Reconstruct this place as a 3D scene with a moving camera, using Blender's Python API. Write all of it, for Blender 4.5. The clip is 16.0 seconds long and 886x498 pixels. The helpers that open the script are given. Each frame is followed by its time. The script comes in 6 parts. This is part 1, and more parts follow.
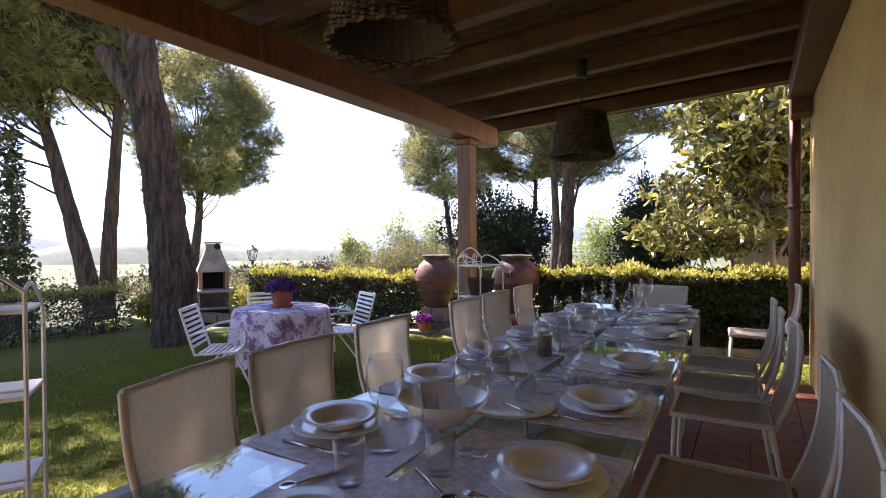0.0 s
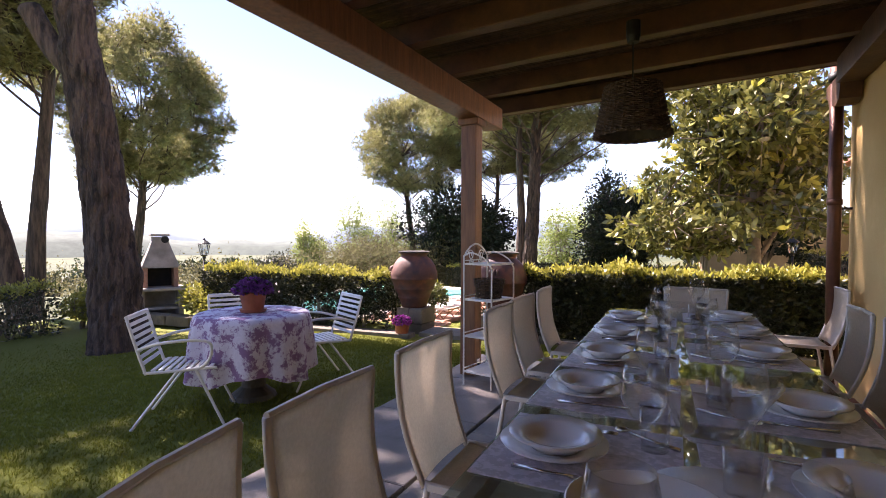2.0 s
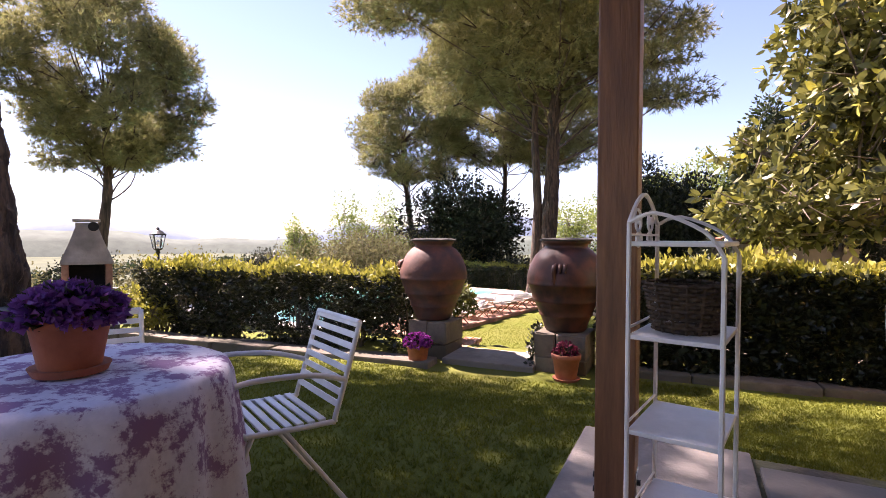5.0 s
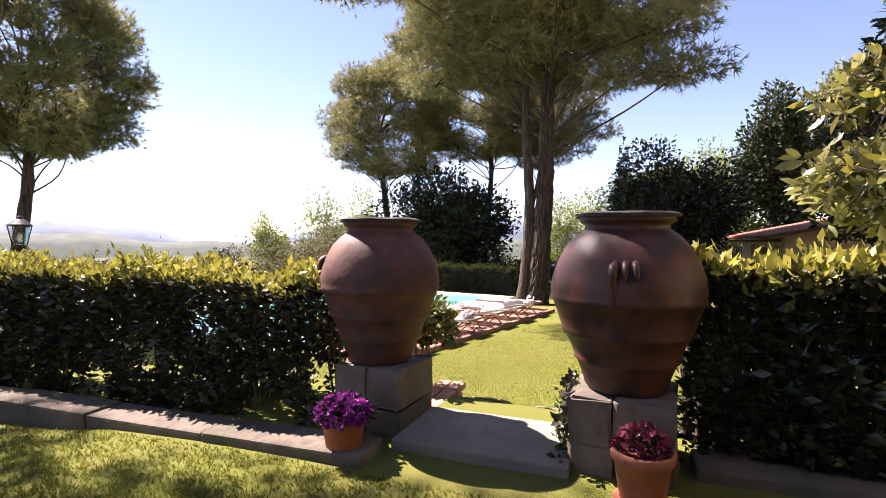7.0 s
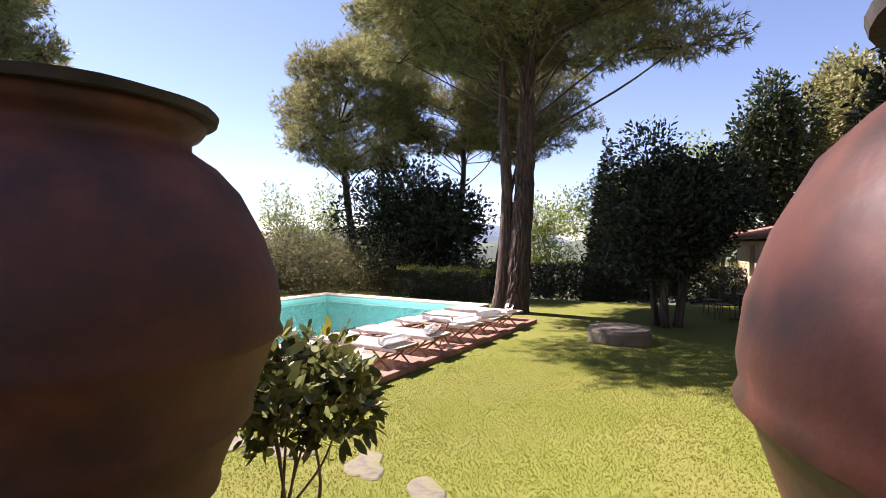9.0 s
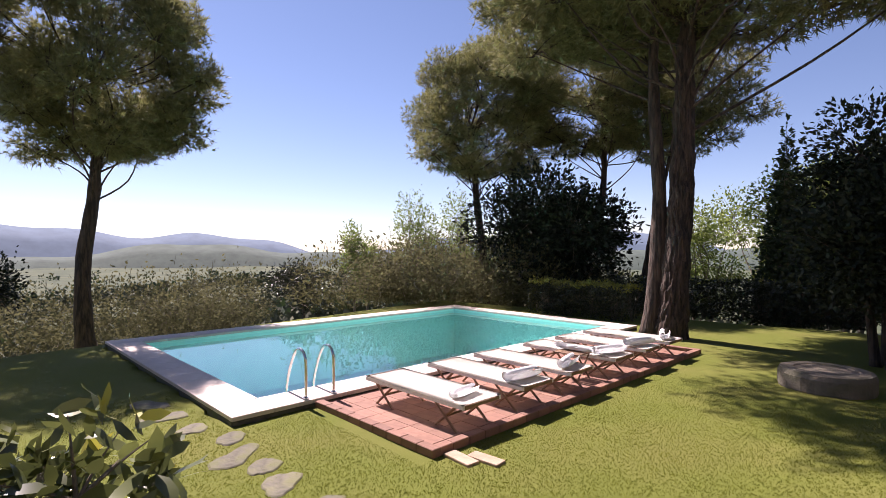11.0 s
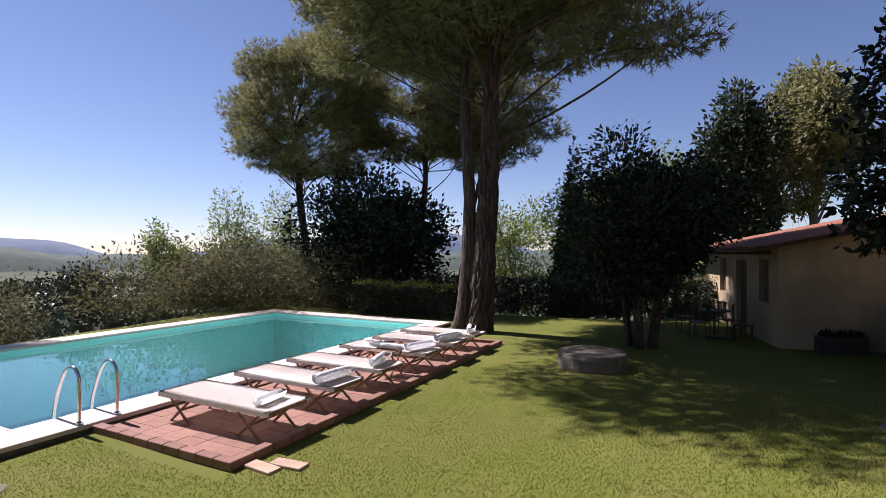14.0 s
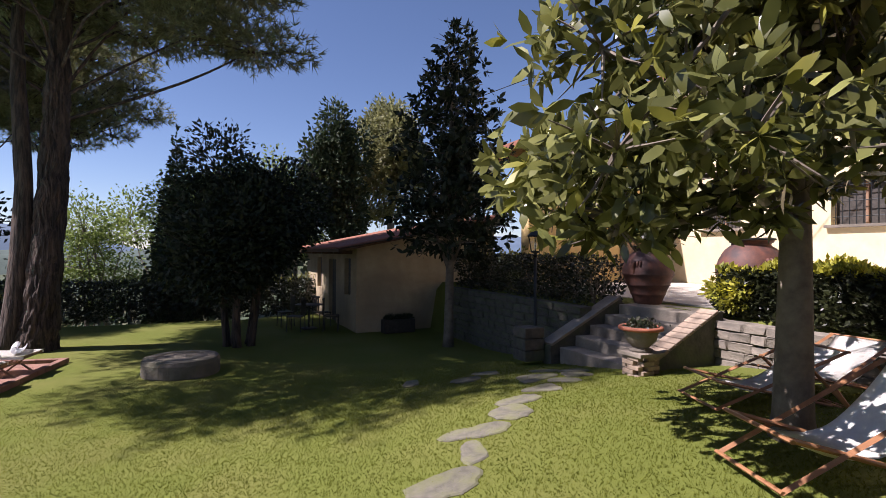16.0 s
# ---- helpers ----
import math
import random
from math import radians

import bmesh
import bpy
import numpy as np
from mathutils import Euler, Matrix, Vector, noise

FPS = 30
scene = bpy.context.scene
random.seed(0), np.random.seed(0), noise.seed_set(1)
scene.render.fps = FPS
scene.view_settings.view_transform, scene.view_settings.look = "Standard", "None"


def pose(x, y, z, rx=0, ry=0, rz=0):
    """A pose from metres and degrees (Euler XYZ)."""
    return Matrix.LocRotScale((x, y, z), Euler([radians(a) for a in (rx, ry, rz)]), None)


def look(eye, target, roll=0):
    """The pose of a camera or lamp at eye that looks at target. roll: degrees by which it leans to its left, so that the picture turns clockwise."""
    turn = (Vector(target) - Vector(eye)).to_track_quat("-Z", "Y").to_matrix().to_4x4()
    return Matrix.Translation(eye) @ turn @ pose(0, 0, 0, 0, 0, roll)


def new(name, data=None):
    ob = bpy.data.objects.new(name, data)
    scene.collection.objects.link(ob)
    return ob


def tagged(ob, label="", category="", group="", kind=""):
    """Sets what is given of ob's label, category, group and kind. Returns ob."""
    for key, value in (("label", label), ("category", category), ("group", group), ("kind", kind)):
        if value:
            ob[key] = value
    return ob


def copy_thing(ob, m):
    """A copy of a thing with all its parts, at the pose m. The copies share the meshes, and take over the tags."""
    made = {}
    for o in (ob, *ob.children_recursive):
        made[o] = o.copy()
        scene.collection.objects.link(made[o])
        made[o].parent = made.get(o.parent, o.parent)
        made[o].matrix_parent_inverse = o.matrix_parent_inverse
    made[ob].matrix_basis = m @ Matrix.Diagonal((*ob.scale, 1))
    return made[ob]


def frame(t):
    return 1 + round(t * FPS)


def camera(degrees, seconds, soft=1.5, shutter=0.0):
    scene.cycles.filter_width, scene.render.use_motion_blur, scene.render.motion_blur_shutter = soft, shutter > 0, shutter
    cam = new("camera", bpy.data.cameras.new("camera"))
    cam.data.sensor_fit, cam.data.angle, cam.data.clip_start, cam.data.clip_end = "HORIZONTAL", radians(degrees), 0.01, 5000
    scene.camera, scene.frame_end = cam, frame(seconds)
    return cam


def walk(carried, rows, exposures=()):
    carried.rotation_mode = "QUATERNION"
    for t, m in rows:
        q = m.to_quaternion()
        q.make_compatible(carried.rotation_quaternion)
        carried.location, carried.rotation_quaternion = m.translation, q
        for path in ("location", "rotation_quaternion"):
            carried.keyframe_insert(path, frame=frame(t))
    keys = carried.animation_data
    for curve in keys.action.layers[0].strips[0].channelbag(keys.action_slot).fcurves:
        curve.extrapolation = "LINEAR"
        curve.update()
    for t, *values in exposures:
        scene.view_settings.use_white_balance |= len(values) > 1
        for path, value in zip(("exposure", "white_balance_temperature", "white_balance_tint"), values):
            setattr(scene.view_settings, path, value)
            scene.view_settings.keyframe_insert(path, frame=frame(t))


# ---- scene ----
cam = camera(82.6, 16.0, soft=0.85)
METRES, EYE, TILT, LEAN, TURN = 11.2, 1.3, 0.0, 0.0, 31.9
ROWS = [
    (0.0, 0.0, 0.0, 0.0, -0.01, -0.82, 0.37),
    (0.5, -0.0031, 0.005, -0.0007, 0.27, -0.89, 0.22),
    (1.0, -0.0115, 0.0155, -0.0004, -2.57, -0.98, -0.11),
    (1.5, -0.0248, 0.0354, -0.0005, -5.18, -1.17, -0.21),
    (2.0, -0.0384, 0.0642, -0.0011, -5.21, -1.28, -0.27),
    (2.5, -0.0548, 0.0985, -0.0035, -4.94, -1.22, -0.31),
    (3.0, -0.0666, 0.1354, -0.004, -5.08, -1.24, -0.16),
    (3.5, -0.0703, 0.1713, -0.0032, -4.66, -1.18, -0.02),
    (4.0, -0.0682, 0.2129, -0.0068, -5.07, -1.31, -0.03),
    (6.5, -0.0256, 0.4836, -0.0336, -6.83, -1.36, -0.18),
    (7.0, -0.0134, 0.5466, -0.0348, -7.5, -1.18, -0.1),
    (7.5, -0.0006, 0.6027, -0.035, -8.26, -0.93, -0.12),
    (8.0, 0.0137, 0.656, -0.039, -10.71, -0.83, -0.19),
    (8.5, 0.0244, 0.7091, -0.0427, -10.44, -0.65, -0.33),
    (9.0, 0.0395, 0.7629, -0.0478, -10.55, -0.78, -0.19),
    (9.5, 0.0463, 0.8136, -0.0430, -8.45, -0.7, -0.28),
    (10.0, 0.0462, 0.8598, -0.0389, -2.23, -0.41, -0.25),
    (12.5, 0.0605, 0.8928, -0.0413, 6.46, 0.3, -0.29),
    (13.0, 0.0670, 0.8867, -0.0400, 1.04, 0.31, -0.23),
    (13.5, 0.0745, 0.8802, -0.0392, -6.11, 0.31, -0.21),
    (14.0, 0.0823, 0.8725, -0.0390, -14.43, 0.35, -0.2),
    (14.5, 0.0900, 0.8637, -0.0383, -23.75, 0.33, -0.2),
    (15.0, 0.0969, 0.8557, -0.0385, -33.36, 0.36, -0.23),
    (15.5, 0.1052, 0.8446, -0.0379, -44.22, 0.41, -0.27),
    (16.0, 0.1096, 0.8333, -0.0374, -55.64, 0.46, -0.4),
]
EXPOSURES = [(0, 2.75, 6550, 33), (2, 2.6, 6800, 36), (4, 2.45, 7150, 40), (6.5, 2.25, 7000, 36), (8, 2.0, 6850, 33), (10, 1.7, 6600, 33),
             (12.5, 0.82, 6450, 33), (14, 0.88, 6150, 30), (16, 1.02, 6050, 28)]
walk(cam, [(t, pose(0, 0, EYE, TILT, LEAN, TURN) @ pose(METRES * x, METRES * y, METRES * z, 90 + pitch, roll, yaw)) for t, x, y, z, yaw, pitch, roll in ROWS],
     exposures=EXPOSURES)

# ---- world and sun ----
SUN_EL, SUN_X, SUN_Y = radians(50), -0.97, 0.24
world = bpy.data.worlds.new("world")
scene.world = world
world.use_nodes = True
wn = world.node_tree.nodes
sky = wn.new("ShaderNodeTexSky")
sky.sky_type = "NISHITA"
sky.sun_disc = False
sky.sun_elevation = SUN_EL
sky.sun_rotation = math.atan2(SUN_X, SUN_Y)
sky.altitude = 1200
sky.air_density = 1.0
sky.dust_density = 0.2
sky.ozone_density = 2.0
wn["Background"].inputs[1].default_value = 0.058
world.node_tree.links.new(sky.outputs[0], wn["Background"].inputs[0])
sun_data = bpy.data.lights.new("sun", "SUN")
sun_data.energy = 5.0
sun_data.angle = radians(0.55)
sun_data.color = (1.0, 0.95, 0.87)
sun = new("sun", sun_data)
sun.matrix_world = look((SUN_X * math.cos(SUN_EL) * 60, SUN_Y * math.cos(SUN_EL) * 60, math.sin(SUN_EL) * 60), (0, 0, 0))


# ---- materials ----
def material(name, color, color2=None, rough=0.7, scale=8.0, detail=6.0, bump=0.2, bump_scale=None, metal=0.0, spread=(0.35, 0.65),
             stretch=(1, 1, 1), island=0.0, stain=None, stain_scale=0.8, spec=0.5, translucent=0.0, coord="Object", bump_dist=0.01):
    """A surface of two colours mixed by fine noise, with larger stains, bump and, where asked, a change from piece to piece."""
    m = bpy.data.materials.new(name)
    m.use_nodes = True
    nt = m.node_tree
    n, link = nt.nodes, nt.links.new
    b = n["Principled BSDF"]
    b.inputs["Roughness"].default_value = rough
    b.inputs["Metallic"].default_value = metal
    b.inputs["Specular IOR Level"].default_value = spec
    tc = n.new("ShaderNodeTexCoord")
    mp = n.new("ShaderNodeMapping")
    mp.inputs["Scale"].default_value = stretch
    link(tc.outputs[coord], mp.inputs[0])
    nz = n.new("ShaderNodeTexNoise")
    nz.inputs["Scale"].default_value = scale
    nz.inputs["Detail"].default_value = detail
    nz.inputs["Roughness"].default_value = 0.65
    link(mp.outputs[0], nz.inputs[0])
    ramp = n.new("ShaderNodeValToRGB")
    c2 = color2 or tuple(c * 0.72 for c in color)
    ramp.color_ramp.elements[0].position, ramp.color_ramp.elements[1].position = spread
    ramp.color_ramp.elements[0].color = (*c2, 1)
    ramp.color_ramp.elements[1].color = (*color, 1)
    link(nz.outputs[0], ramp.inputs[0])
    out = ramp.outputs[0]
    if stain:
        st = n.new("ShaderNodeTexNoise")
        st.inputs["Scale"].default_value = stain_scale
        st.inputs["Detail"].default_value = 4
        link(tc.outputs[coord], st.inputs[0])
        r2 = n.new("ShaderNodeValToRGB")
        r2.color_ramp.elements[0].position, r2.color_ramp.elements[1].position = 0.42, 0.66
        link(st.outputs[0], r2.inputs[0])
        mx = n.new("ShaderNodeMix")
        mx.data_type = "RGBA"
        link(r2.outputs[0], mx.inputs[0])
        link(out, mx.inputs[6])
        mx.inputs[7].default_value = (*stain, 1)
        out = mx.outputs[2]
    if island:
        info = n.new("ShaderNodeNewGeometry" if island > 0 else "ShaderNodeObjectInfo")
        mr = n.new("ShaderNodeMapRange")
        mr.inputs[3].default_value, mr.inputs[4].default_value = 1 - abs(island), 1 + abs(island)
        link(info.outputs["Random Per Island" if island > 0 else "Random"], mr.inputs[0])
        hs = n.new("ShaderNodeHueSaturation")
        link(mr.outputs[0], hs.inputs["Value"])
        link(out, hs.inputs["Color"])
        out = hs.outputs[0]
    link(out, b.inputs["Base Color"])
    if bump:
        bn = n.new("ShaderNodeTexNoise")
        bn.inputs["Scale"].default_value = bump_scale or scale * 3
        bn.inputs["Detail"].default_value = 8
        link(mp.outputs[0], bn.inputs[0])
        bp = n.new("ShaderNodeBump")
        bp.inputs["Strength"].default_value = bump
        bp.inputs["Distance"].default_value = bump_dist
        link(bn.outputs[0], bp.inputs["Height"])
        link(bp.outputs[0], b.inputs["Normal"])
    if translucent:
        tr = n.new("ShaderNodeBsdfTranslucent")
        link(out, tr.inputs[0])
        ms = n.new("ShaderNodeMixShader")
        ms.inputs[0].default_value = translucent
        link(b.outputs[0], ms.inputs[1])
        link(tr.outputs[0], ms.inputs[2])
        link(ms.outputs[0], n["Material Output"].inputs[0])
    return m


def clear(name, color=(1, 1, 1), rough=0.0, ior=1.45, power=4.0):
    """Thin clear glass: it lets light straight through and mirrors by its Fresnel gloss."""
    m = bpy.data.materials.new(name)
    m.use_nodes = True
    n, link = m.node_tree.nodes, m.node_tree.links.new
    n.remove(n["Principled BSDF"])
    tr, gl, fr, mx = n.new("ShaderNodeBsdfTransparent"), n.new("ShaderNodeBsdfGlossy"), n.new("ShaderNodeLayerWeight"), n.new("ShaderNodeMixShader")
    pw, ad = n.new("ShaderNodeMath"), n.new("ShaderNodeMath")
    tr.inputs[0].default_value = (*color, 1)
    gl.inputs["Roughness"].default_value = rough
    fr.inputs[0].default_value = 0.5
    pw.operation, pw.inputs[1].default_value = "POWER", power
    ad.operation, ad.inputs[1].default_value, ad.inputs[2].default_value = "MULTIPLY_ADD", 0.85, ((ior - 1) / (ior + 1)) ** 2
    link(fr.outputs["Facing"], pw.inputs[0])
    link(pw.outputs[0], ad.inputs[0])
    link(ad.outputs[0], mx.inputs[0])
    link(tr.outputs[0], mx.inputs[1])
    link(gl.outputs[0], mx.inputs[2])
    link(mx.outputs[0], n["Material Output"].inputs[0])
    return m


GRASS = material("lawn", (0.15, 0.17, 0.031), (0.085, 0.102, 0.021), 0.9, 120, 10, 0.45, 150, spread=(0.3, 0.7), spec=0.1, stain=(0.14, 0.145, 0.036), stain_scale=0.9, bump_dist=0.03)
BLADE = material("grass_blade", (0.18, 0.195, 0.03), (0.12, 0.138, 0.02), 0.8, 6, island=0.2, bump=0, translucent=0.5, spec=0.1)
STUCCO = material("yellow_stucco", (0.66, 0.48, 0.21), (0.58, 0.40, 0.16), 0.9, 3, 8, 0.25, 60, stain=(0.52, 0.35, 0.13), stain_scale=0.9)
PALE_STUCCO = material("pale_stucco", (0.68, 0.57, 0.36), (0.6, 0.48, 0.28), 0.9, 3, 8, 0.25, 60, stain=(0.6, 0.5, 0.3), stain_scale=0.9)
DARK_WOOD = material("stained_beam_wood", (0.13, 0.058, 0.024), (0.055, 0.025, 0.012), 0.55, 4, 8, 0.3, 30, stretch=(1, 1, 1))
POST_WOOD = material("post_wood", (0.23, 0.095, 0.038), (0.12, 0.048, 0.02), 0.5, 5, 8, 0.25, 30, stretch=(6, 6, 0.6))
REED = material("reed_matting", (0.12, 0.07, 0.035), (0.06, 0.034, 0.017), 0.8, 12, island=0.3, bump=0.2)
SLAB = material("grey_stone_slab", (0.27, 0.245, 0.225), (0.18, 0.165, 0.15), 0.8, 6, 8, 0.25, 50, stain=(0.22, 0.2, 0.18), stain_scale=1.4, island=-0.12)
COTTO = material("terracotta_tile", (0.33, 0.135, 0.08), (0.22, 0.085, 0.05), 0.75, 8, 8, 0.2, 40, island=-0.15)
COTTO_DECK = material("deck_terracotta", (0.27, 0.135, 0.092), (0.19, 0.092, 0.063), 0.8, 7, 8, 0.2, 40, stain=(0.24, 0.12, 0.08), stain_scale=1.5, island=-0.16)
GLAZED = material("dark_burnished_terracotta", (0.115, 0.04, 0.025), (0.068, 0.026, 0.017), 0.5, 5, 9, 0.14, 30, stain=(0.035, 0.019, 0.015), stain_scale=7.5, spec=0.35)
JAR = material("aged_terracotta", (0.155, 0.056, 0.032), (0.07, 0.028, 0.019), 0.68, 4, 9, 0.3, 26, stain=(0.05, 0.027, 0.024), stain_scale=4.5)
POT = material("flowerpot_terracotta", (0.38, 0.125, 0.065), (0.27, 0.085, 0.045), 0.75, 9, 6, 0.2, 40)
STONE = material("rough_sandstone", (0.28, 0.235, 0.185), (0.16, 0.135, 0.1), 0.9, 5, 9, 0.6, 18, stain=(0.16, 0.14, 0.11), stain_scale=2.5, island=-0.2, bump_dist=0.02)
KERB = material("worn_kerb_stone", (0.2, 0.165, 0.125), (0.1, 0.085, 0.065), 0.95, 6, 9, 0.6, 18, stain=(0.09, 0.085, 0.055), stain_scale=3, island=-0.2, bump_dist=0.02)
LID = material("blackened_slab", (0.05, 0.047, 0.04), (0.022, 0.022, 0.018), 0.9, 9, 8, 0.5, 30)
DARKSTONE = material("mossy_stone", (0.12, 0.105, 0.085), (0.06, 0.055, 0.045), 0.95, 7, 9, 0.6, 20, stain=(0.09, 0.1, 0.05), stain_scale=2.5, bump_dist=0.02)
PATHSTONE = material("stepping_stone", (0.165, 0.15, 0.115), (0.085, 0.08, 0.055), 0.95, 7, 9, 0.7, 25, stain=(0.13, 0.13, 0.06), stain_scale=4, island=-0.12)
BRICK = material("brick", (0.45, 0.24, 0.15), (0.34, 0.16, 0.1), 0.9, 10, 7, 0.4, 40, island=-0.25)
BARK = material("pine_bark", (0.095, 0.064, 0.046), (0.022, 0.016, 0.012), 0.95, 5, 9, 1.0, 9, stretch=(2.2, 2.2, 0.3), spread=(0.4, 0.6), bump_dist=0.07)
GREY_BARK = material("smooth_bark", (0.2, 0.165, 0.12), (0.1, 0.08, 0.06), 0.9, 6, 8, 0.5, 14, bump_dist=0.02)
NEEDLE = material("pine_needles", (0.265, 0.26, 0.105), (0.15, 0.155, 0.058), 0.6, 1.2, 3, 0, island=0.3, translucent=0.42)
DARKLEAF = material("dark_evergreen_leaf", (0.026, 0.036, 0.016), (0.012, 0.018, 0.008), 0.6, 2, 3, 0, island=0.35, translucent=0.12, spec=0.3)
CONIFER = material("conifer_leaf", (0.05, 0.075, 0.026), (0.025, 0.042, 0.015), 0.75, 2, 3, 0, island=0.35, translucent=0.15)
MAGNOLIA = material("magnolia_leaf", (0.21, 0.21, 0.06), (0.065, 0.075, 0.023), 0.27, 1.5, 3, 0, island=0.5, translucent=0.2)
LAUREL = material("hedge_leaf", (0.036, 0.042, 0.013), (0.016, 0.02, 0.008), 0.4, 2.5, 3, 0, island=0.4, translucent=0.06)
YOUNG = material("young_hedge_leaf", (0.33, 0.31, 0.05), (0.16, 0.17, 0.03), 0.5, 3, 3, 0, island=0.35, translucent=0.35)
FRESH = material("garden_shrub_leaf", (0.17, 0.19, 0.06), (0.07, 0.088, 0.028), 0.32, 3, 3, 0, island=0.4, translucent=0.2)
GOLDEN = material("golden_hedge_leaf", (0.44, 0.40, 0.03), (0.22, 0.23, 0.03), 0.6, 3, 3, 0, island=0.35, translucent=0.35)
SPRING = material("spring_leaf", (0.24, 0.30, 0.07), (0.15, 0.2, 0.05), 0.7, 1, 3, 0, island=0.35, translucent=0.4)
SCRUB = material("grey_olive_scrub", (0.15, 0.145, 0.07), (0.09, 0.088, 0.042), 0.9, 0.7, 4, 0, island=0.18, translucent=0.4, spec=0.1)
WHITE_METAL = material("white_painted_metal", (0.78, 0.77, 0.74), (0.68, 0.67, 0.64), 0.4, 12, 5, 0.08, 60)
DARK_METAL = material("dark_iron", (0.035, 0.04, 0.038), (0.02, 0.02, 0.02), 0.5, 10, 5, 0.15, 40, metal=0.6)
COPPER = material("brown_downpipe", (0.16, 0.07, 0.045), (0.1, 0.045, 0.03), 0.45, 8, 5, 0.15, 30, metal=0.4)
COPING = material("pale_pool_coping", (0.66, 0.57, 0.50), (0.56, 0.47, 0.4), 0.8, 8, 8, 0.15, 50, stain=(0.5, 0.42, 0.36), stain_scale=1.2, island=-0.06)
BASIN = material("pool_basin", (0.40, 0.80, 0.76), (0.35, 0.76, 0.72), 0.6, 3, 4, 0.05, 20)
WATER = clear("pool_water", (0.88, 0.985, 0.985), 0.02, 1.33, 3.0)
GLASS = clear("clear_glass", (0.985, 0.99, 0.99), 0.0, 1.5, 3.6)
TABLE_GLASS = clear("green_tinted_glass", (0.80, 0.93, 0.90), 0.0, 1.6, 2.6)
VALLEY = material("valley_fields", (0.05, 0.07, 0.026), (0.024, 0.036, 0.013), 1.0, 0.12, 10, 0.5, 1.5, stain=(0.07, 0.08, 0.034), stain_scale=0.012)
CHROME = material("steel", (0.62, 0.62, 0.62), (0.55, 0.55, 0.55), 0.18, 12, 3, 0, metal=1.0)


# ---- mesh helpers ----
def part(name, bm, mat, parent=None, label="", smooth=False):
    me = bpy.data.meshes.new(name)
    bm.to_mesh(me)
    bm.free()
    me.materials.append(mat)
    if smooth:
        me.polygons.foreach_set("use_smooth", [True] * len(me.polygons))
    ob = new(name, me)
    if parent is not None:
        ob.parent = parent
    if label:
        tagged(ob, label)
    return ob


def array_mesh(name, verts, faces, mat, parent=None, smooth=False):
    """An object from numpy arrays of corners and of faces with one number of sides."""
    verts, faces = np.asarray(verts, dtype=np.float32), np.asarray(faces, dtype=np.int32)
    me = bpy.data.meshes.new(name)
    me.vertices.add(len(verts))
    me.vertices.foreach_set("co", verts.ravel())
    k = faces.shape[1]
    me.loops.add(faces.size)
    me.loops.foreach_set("vertex_index", faces.ravel())
    me.polygons.add(len(faces))
    me.polygons.foreach_set("loop_start", np.arange(0, faces.size, k, dtype=np.int32))
    me.update(calc_edges=True)
    me.validate()
    me.materials.append(mat)
    if smooth:
        me.polygons.foreach_set("use_smooth", [True] * len(me.polygons))
    ob = new(name, me)
    if parent is not None:
        ob.parent = parent
    return ob


def empty(name, m, label, category, group="", kind=""):
    e = new(name)
    e.empty_display_size = 0.1
    e.matrix_world = m
    return tagged(e, label, category, group, kind)


def box(bm, c, s, bevel=0.0, rz=0.0, m=None):
    """A box of size s round c, its edges eased by bevel."""
    tmp = bmesh.new()
    bmesh.ops.create_cube(tmp, size=1, matrix=Matrix.Diagonal((*s, 1)))
    if bevel:
        bmesh.ops.bevel(tmp, geom=tmp.edges[:], offset=bevel, segments=2, affect="EDGES", profile=0.6)
    tmp.transform((m or Matrix.Identity(4)) @ pose(*c, 0, 0, rz))
    me = bpy.data.meshes.new("tmp")
    tmp.to_mesh(me)
    tmp.free()
    bm.from_mesh(me)
    bpy.data.meshes.remove(me)
    return bm


def tube(bm, pts, radii, sides=8, closed=False, caps=True):
    """A round bar along pts."""
    pts = [Vector(p) for p in pts]
    if not hasattr(radii, "__len__"):
        radii = [radii] * len(pts)
    rings = []
    u = None
    for i, p in enumerate(pts):
        a, b = pts[i - 1] if (i or closed) else p, pts[(i + 1) % len(pts)] if (i < len(pts) - 1 or closed) else p
        d = (b - a).normalized()
        if u is None:
            u = d.cross(Vector((0, 0, 1)) if abs(d.z) < 0.9 else Vector((1, 0, 0)))
        u = (u - d * u.dot(d)).normalized()
        v = d.cross(u)
        rings.append([bm.verts.new(p + radii[i] * (math.cos(k * 2 * math.pi / sides) * u + math.sin(k * 2 * math.pi / sides) * v)) for k in range(sides)])
    for i in range(len(rings) - (0 if closed else 1)):
        r0, r1 = rings[i], rings[(i + 1) % len(rings)]
        for k in range(sides):
            bm.faces.new((r0[k], r0[(k + 1) % sides], r1[(k + 1) % sides], r1[k]))
    if caps and not closed:
        bm.faces.new(rings[0][::-1])
        bm.faces.new(rings[-1])
    return bm


def arc(pts, steps=6):
    """A smooth line through pts."""
    pts = [Vector(p) for p in pts]
    out = []
    for i in range(len(pts) - 1):
        p0, p1, p2, p3 = pts[max(i - 1, 0)], pts[i], pts[i + 1], pts[min(i + 2, len(pts) - 1)]
        for k in range(steps):
            t = k / steps
            out.append(0.5 * (2 * p1 + (p2 - p0) * t + (2 * p0 - 5 * p1 + 4 * p2 - p3) * t * t + (3 * p1 - p0 - 3 * p2 + p3) * t ** 3))
    return out + [pts[-1]]


